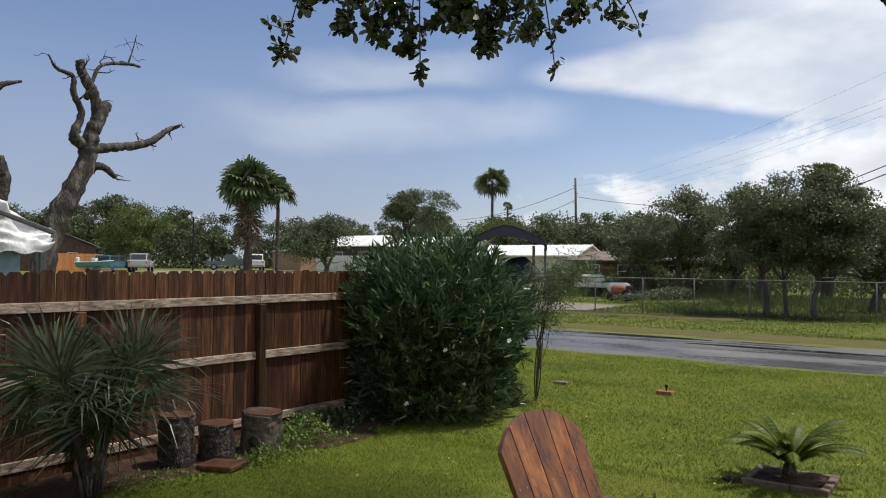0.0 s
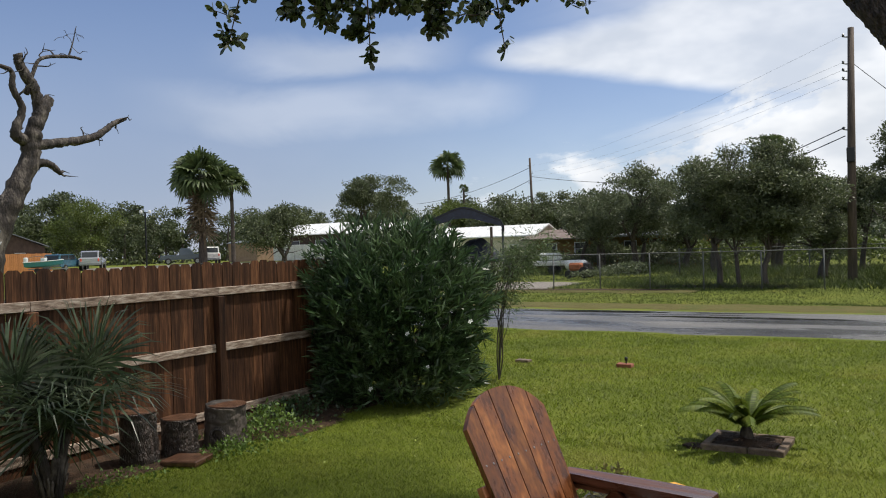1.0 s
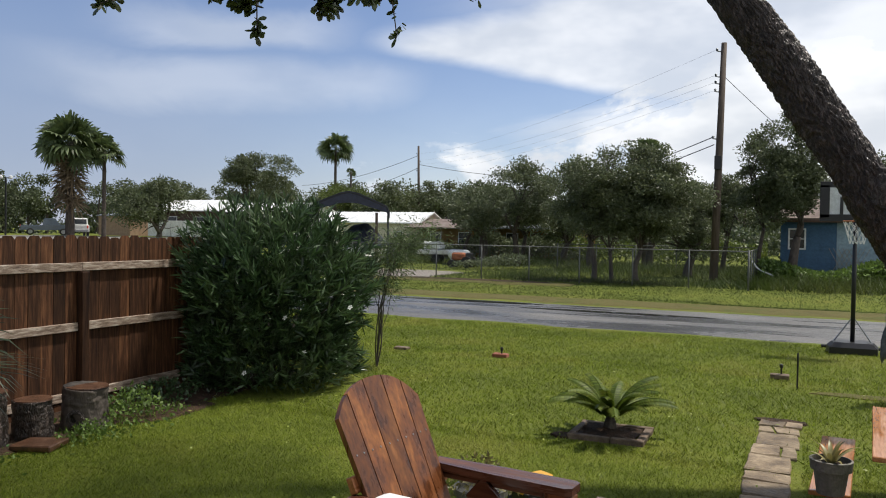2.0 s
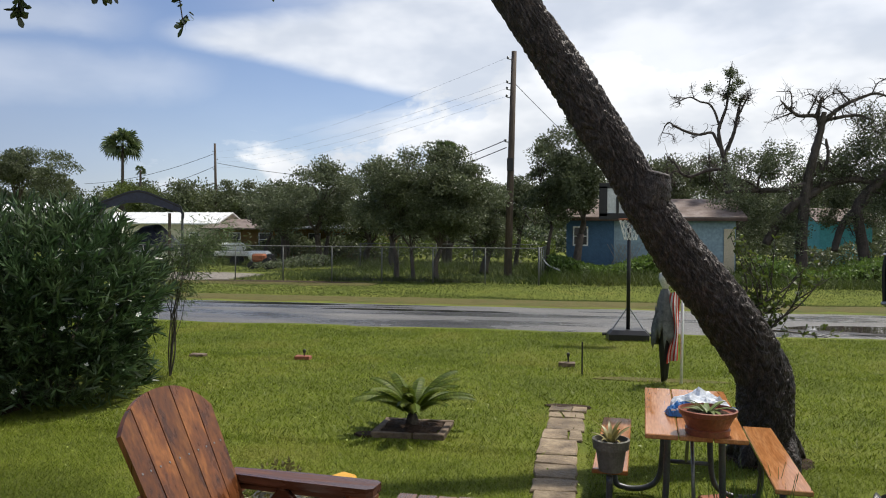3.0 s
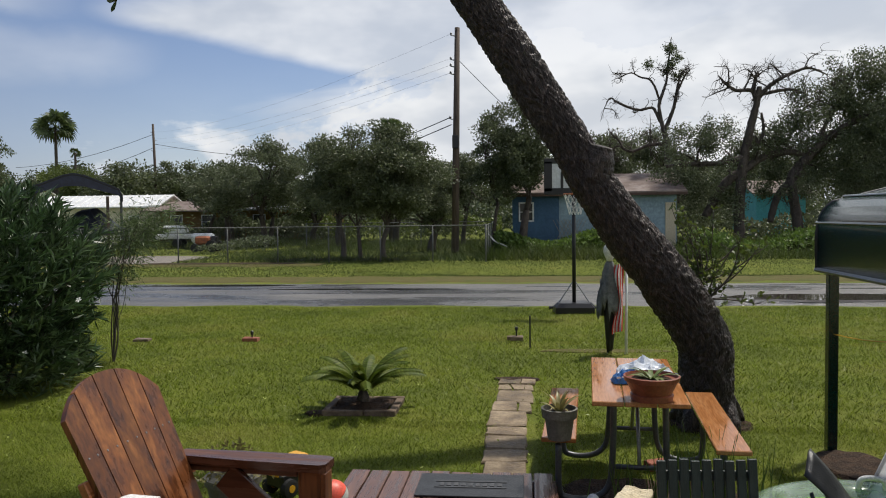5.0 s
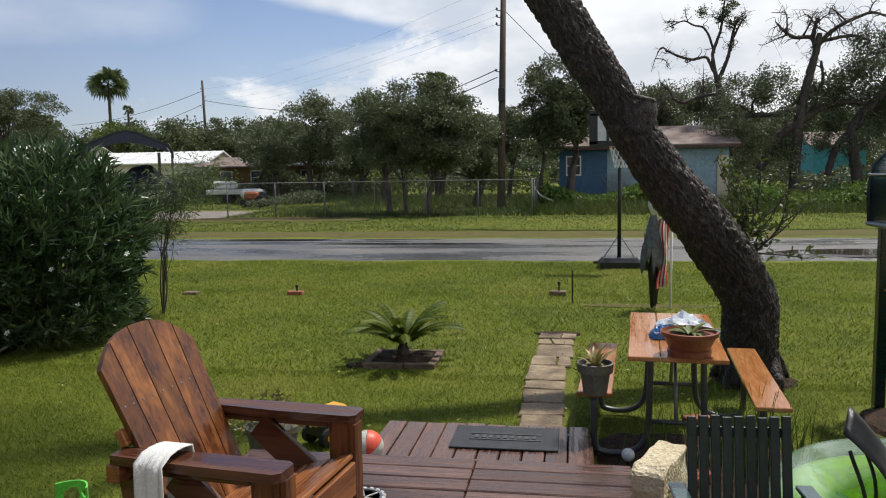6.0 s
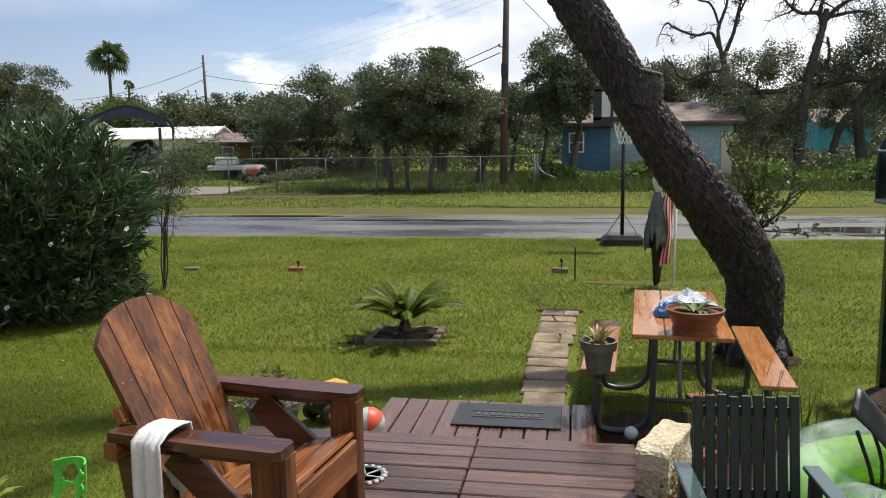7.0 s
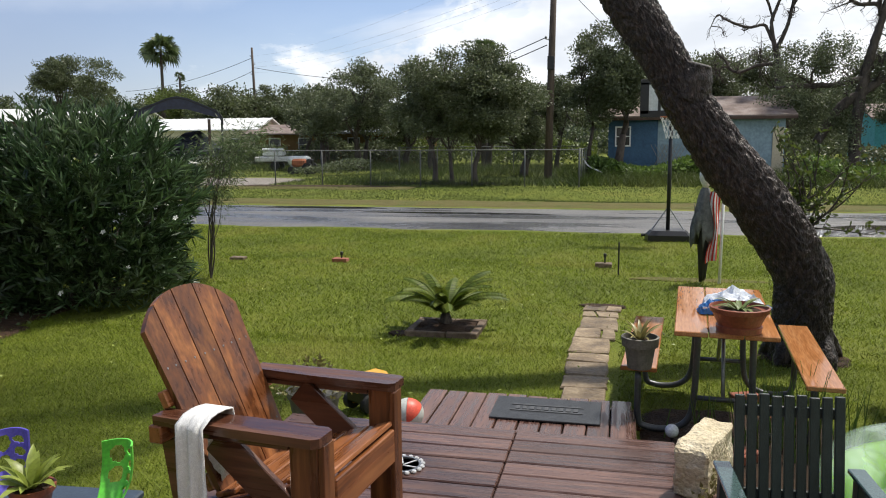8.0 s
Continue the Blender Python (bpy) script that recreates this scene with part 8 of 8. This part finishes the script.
for y in (-0.65, 0.65):
    part("wheel", placed(lathe([(0.15, -0.08), (0.28, -0.07), (0.28, 0.07), (0.15, 0.08)], 16), Matrix.Translation((0, y, 0.28)) @ Matrix.Rotation(math.pi / 2, 4, "X")), M["tyre"], trl)


# ---- vehicles ----
def vehicle(name, at, rz, paint, label, L, W, H, truck=False):
    t = thing(name, at, rz, label, "car" if not truck else "truck")
    if truck:
        prof = [(-0.5, 0.30), (-0.5, 0.56), (-0.49, 0.58), (-0.10, 0.58), (-0.08, 0.60), (-0.06, 0.97), (-0.03, 1.0), (0.12, 1.0), (0.16, 0.97), (0.25, 0.64), (0.45, 0.58), (0.49, 0.52), (0.5, 0.30)]
    else:
        prof = [(-0.5, 0.28), (-0.5, 0.60), (-0.48, 0.68), (-0.44, 0.95), (-0.40, 1.0), (0.02, 1.0), (0.08, 0.97), (0.22, 0.66), (0.44, 0.58), (0.49, 0.50), (0.5, 0.28)]
    n = len(prof)
    secs = [(-0.5, 0.86), (-0.46, 1.0), (0.46, 1.0), (0.5, 0.86)]
    V = []
    for s, k in secs:
        for a, b in prof:
            tum = 1.0 if b < 0.66 else 0.82
            V.append((a * L * (0.985 if k < 1 else 1), s * W * tum, b * H * (0.985 if k < 1 else 1)))
    F = [[i * n + j, i * n + (j + 1) % n, (i + 1) * n + (j + 1) % n, (i + 1) * n + j] for i in range(3) for j in range(n)]
    F += [list(range(n))[::-1], [3 * n + j for j in range(n)]]
    part("body", (V, F), M[paint], t)
    g0, g1 = (-0.05, 0.2) if truck else (-0.42, 0.17)
    for s in (-1, 1):
        y = s * W * 0.414
        xs2 = [(g0 + (g1 - g0) * q) * L for q in (0.02, 0.48, 0.52, 0.92)]
        for a, b in ((xs2[0], xs2[1]), (xs2[2], xs2[3])):
            part("side_window", box(a, y - 0.012, 0.68 * H, b - (0.1 if b == xs2[3] else 0), y + 0.012, 0.93 * H, 0.02), M["glass"], t)
    part("windscreen", beam((0.225 * L if not truck else 0.235 * L, 0, 0.69 * H), (0.10 * L if not truck else 0.175 * L, 0, 0.95 * H), W * 0.74, 0.02, 0.004, (1, 0, 0.4)), M["glass"], t)
    part("rear_window", beam((-0.488 * L if not truck else -0.088 * L, 0, 0.68 * H), (-0.45 * L if not truck else -0.07 * L, 0, 0.93 * H), W * 0.70, 0.02, 0.004, (-1, 0, 0.2)), M["glass"], t)
    part("bumper", box(-0.515 * L, -0.45 * W, 0.26 * H, -0.495 * L, 0.45 * W, 0.38 * H, 0.02), M["steel"], t)
    for s in (-1, 1):
        part("tail_light", box(-0.508 * L, s * 0.40 * W - 0.07, 0.46 * H, -0.498 * L, s * 0.40 * W + 0.07, 0.60 * H, 0.01), M["ball_red"], t)
        part("headlight", box(0.485 * L, s * 0.36 * W - 0.12, 0.44 * H, 0.503 * L, s * 0.36 * W + 0.12, 0.53 * H, 0.01), M["trim"], t)
    for x in (-0.31, 0.32):
        for s in (-1, 1):
            m = Matrix.Translation((x * L, s * W * 0.46, 0.2 * H)) @ Matrix.Rotation(math.pi / 2, 4, "X")
            w = part("wheel", placed(lathe([(0.13 * H, -0.12), (0.2 * H, -0.10), (0.2 * H, 0.10), (0.13 * H, 0.12)], 20), m), M["tyre"], t)
            part("rim", placed(lathe([(0.12 * H, -0.125), (0.12 * H, 0.125)], 14), m), M["steel"], w)
    return t


vehicle("silver_suv", (-69.2, 44.6, 0.86), 140, "car_silver", "silver suv parked with its tailgate towards the yard", 4.3, 1.9, 1.85)
vehicle("teal_pickup", (-69.0, 41.6, 0.86), 120, "car_blue", "teal blue pickup parked beside a silver car", 4.6, 1.8, 1.6)
vehicle("grey_pickup", (-85.4, 68, 0.86), 52, "car_grey", "slate grey pickup truck with a crew cab parked on gravel", 5.8, 2.0, 2.1, True)
vehicle("white_van", (-75.3, 64.0, 0.86), 146, "white_wall", "white van parked behind a palm", 4.8, 1.9, 2.1)


def open_boat():
    t = thing("motor_boat", (-66.0, 38.0, 0.84), 30, "teal and white open motor boat on a trailer", "boat")
    t.scale = (0.66, 0.66, 0.66)
    n = 12
    V = []
    for i in range(n):
        f = i / (n - 1)
        w = 0.95 * (1 - f ** 3 * 0.95)
        z = 1.45 + 0.25 * f ** 2
        x = -2.4 + 4.9 * f
        V += [(x, -w, z), (x, -w * 0.75, 0.85 + 0.3 * f ** 3), (x, 0, 0.7 + 0.5 * f ** 3), (x, w * 0.75, 0.85 + 0.3 * f ** 3), (x, w, z), (x, w * 0.88, z - 0.02), (x, w * 0.7, z - 0.4), (x, -w * 0.7, z - 0.4), (x, -w * 0.88, z - 0.02)]
    F = [[i * 9 + j, (i + 1) * 9 + j, (i + 1) * 9 + (j + 1) % 9, i * 9 + (j + 1) % 9] for i in range(n - 1) for j in range(9)]
    F += [list(range(9)), [(n - 1) * 9 + j for j in range(9)][::-1]]
    part("hull", (V, F), M["boat_teal"], t)
    part("gunwale", tube([V[i * 9] for i in range(n)] + [V[i * 9 + 4] for i in range(n - 1, -1, -1)], 0.06, 8), M["trim"], t)
    part("outboard_motor", box(-2.8, -0.25, 0.9, -2.35, 0.25, 2.1, 0.12), M["white_wall"], t)
    part("console", box(-0.4, -0.35, 1.1, 0.2, 0.35, 2.0, 0.06), M["white_wall"], t)
    part("rail", tube(spline([(-1.6, -0.85, 1.5), (-1.5, -0.8, 2.1), (0.6, -0.8, 2.15), (0.8, -0.8, 1.5)], 16), 0.03, 6), M["steel"], t)
    part("trailer_frame", box(-2.0, -0.5, 0.45, 2.9, 0.5, 0.6, 0.03), M["steel"], t)
    for y in (-0.8, 0.8):
        part("wheel", placed(lathe([(0.2, -0.1), (0.34, -0.09), (0.34, 0.09), (0.2, 0.1)], 16), Matrix.Translation((-0.6, y, 0.34)) @ Matrix.Rotation(math.pi / 2, 4, "X")), M["tyre"], t)


open_boat()


# ---- tarp-covered shed behind the board fence ----
def tarp_shed():
    t = thing("tarp_covered_shed", (-9.0, 3.6, 0), 0, "low shed frame draped with a torn white tarp", "shed")
    n, k = 64, 60
    V = []
    for j in range(k):
        v = j / (k - 1)
        for i in range(n):
            u = i / (n - 1)
            y = -3.0 + 4.0 * u
            roof = min(3.05, 2.62 - 0.36 * (y - 0.34))
            if v < 0.6:
                q = v / 0.6
                x = -1.6 + 1.75 * q
                z = roof - 0.10 * q
            else:
                q = (v - 0.6) / 0.4
                x = 0.15 + 0.06 * math.sin(u * 31)
                z = roof - 0.10 - 0.46 * q * (1 - 0.5 * max(0, (u - 0.93) / 0.07)) * (1 + 0.18 * noise.noise(Vector((u * 22, 0, 4))))
            d = noise.noise(Vector((u * 9, v * 5, 2))) * 0.08 + noise.noise(Vector((u * 24, v * 13, 7))) * 0.045
            V.append((x + d, y + 0.5 * d, z + d))
    F = [[j * n + i, j * n + i + 1, (j + 1) * n + i + 1, (j + 1) * n + i] for j in range(k - 1) for i in range(n - 1)]
    part("tarp", (V, F), M["tarp"], t, "torn wrinkled white tarp", smooth=True)
    part("ridge_bar", beam((0.30, -1.6, 3.08), (0.34, 0.92, 2.22), 0.06, 0.05, 0.01), M["grey_tube"], t)
    part("wall_panel", box(-0.02, -3.0, 0, 0.03, 0.72, 2.10, 0.01), M["pale_wall"], t)
    for y in (-2.9, 1.0):
        for x in (-1.5, -0.08):
            part("post", box(x - 0.04, y - 0.04, -0.1, x + 0.04, y + 0.04, 2.25, 0.01), M["grey_tube"], t)


tarp_shed()


# ---- the house that the deck belongs to, behind the camera ----
hw = thing("wall_house", (0, -2.2, 0), 0, "pale siding wall of the house behind the deck", "wall", kind="structure")
part("wall_panel", box(-7, -0.2, 0, 7, 0, 3.0, 0.01), M["cream_wall"], hw)


# ---- grass ----
def grass():
    r = np.random.default_rng(101)
    def blades(x, y, h, w, mat, name, label, z=None):
        n = len(x)
        z = ground_height(x, y) if z is None else z
        a = r.uniform(0, 2 * np.pi, n)
        lean = r.normal(size=(n, 2)) * 0.85
        b = np.stack([x, y, z], 1)
        s = np.stack([np.cos(a), np.sin(a), np.zeros(n)], 1) * (w / 2)[:, None]
        tip = b + np.stack([lean[:, 0] * h, lean[:, 1] * h, h], 1)
        V = np.stack([b - s, b + s, tip], 1).reshape(-1, 3)
        ob = part(name, (V, np.arange(n * 3).reshape(n, 3)), mat)
        tagged(ob, label, "grass", kind="stuff")
    def free(x, y):
        ok = ~((x > -2.0) & (x < 0.22) & (y < 4.44)) & ~((x > -1.42) & (x < 0.08) & (y < 5.42)) & ~((x > -0.5) & (x < -0.1) & (y > 5.4) & (y < 9.1) & (r.random(len(x)) < 0.93))
        ok &= ~((abs(x + 1.775) < 0.37) & (abs(y - 7.64) < 0.35))
        ok &= ~((((x - 0.66) / 0.60) ** 4 + ((y - 5.0) / 0.75) ** 4 < 1) & (r.random(len(x)) < 0.94))
        ok &= ~((((x - 2.2) / 0.38) ** 2 + ((y - 6.1) / 0.55) ** 2 < 1) & (r.random(len(x)) < 0.9))
        ok &= ~((x < -6.3 + 0.15 * np.sin(y * 3)) & (y < 8.8) & (r.random(len(x)) < 0.93)) & ((x > -7.0) | (y > 8.8))
        ok &= ~((((x + 6.0) / 1.0) ** 2 + ((y - 8.3) / 1.0) ** 2 < 1) & (r.random(len(x)) < 0.85))
        ok &= ~((abs(y - 10.9) < 0.12) & (x > 0.0) & (x < 1.8) & (r.random(len(x)) < 0.8))
        return ok
    parts = ((240000, 2.6, 7.2, -6.9, 4.0, 0.028, 0.0048), (330000, 7.0, 15.95, -12.5, 8.5, 0.031, 0.0075), (60000, 7.0, 15.95, -26, 16, 0.045, 0.016))
    X, Y, Hh, W = [], [], [], []
    for n, y0, y1, x0, x1, h, w in parts:
        x, y = r.uniform(x0, x1, n), r.uniform(y0, y1, n)
        X.append(x); Y.append(y); Hh.append(h * r.uniform(0.5, 1.35, n)); W.append(np.full(n, w) * r.uniform(0.7, 1.3, n))
    X, Y, Hh, W = map(np.concatenate, (X, Y, Hh, W))
    k = free(X, Y)
    blades(X[k], Y[k], Hh[k], W[k], M["blade"], "lawn_grass", "short mown lawn grass, bright green with yellowish patches")
    n = 60000
    x, y = r.uniform(-26, 18, n), r.uniform(23.6, 31, n)
    blades(x, y, r.uniform(0.02, 0.07, n), np.full(n, 0.018), M["weed"], "verge_grass", "lush grass in the roadside ditch")
    n = 60000
    x, y = r.uniform(-30, 26, n), 31.3 + r.random(n) ** 1.3 * 24
    tall = 0.18 + 0.38 * np.clip(np.sin(x * 0.35 + 1) * np.sin(y * 0.4) + 0.4 + (x > -2) * 0.5, 0, 1)
    tall *= np.where((x < -12.5) & (y < 45), 0.25, 1)
    k = ~((x > -26) & (x < -15) & (y < 37.5))
    blades(x[k], y[k], (tall * r.uniform(0.5, 1.3, n))[k], np.full(n, 0.035)[k], M["weed"], "tall_grass", "tall unmown weeds and grass in the yard across the road")
    n = 260
    x, y = r.uniform(-6.2, 1.5, n), r.uniform(4.8, 11, n)
    P = np.stack([x, y, ground_height(x, y) + 0.045], 1)
    D = r.normal(size=(n, 3)) * np.array([1, 1, 0.15])
    ob = part("fallen_leaves", leaves(P, D, r.uniform(0.02, 0.05, n), r.uniform(0.012, 0.022, n), 0.1), M["bromeliad"])
    tagged(ob, "scattered small yellow fallen leaves on the lawn", "leaves", kind="stuff")


grass()
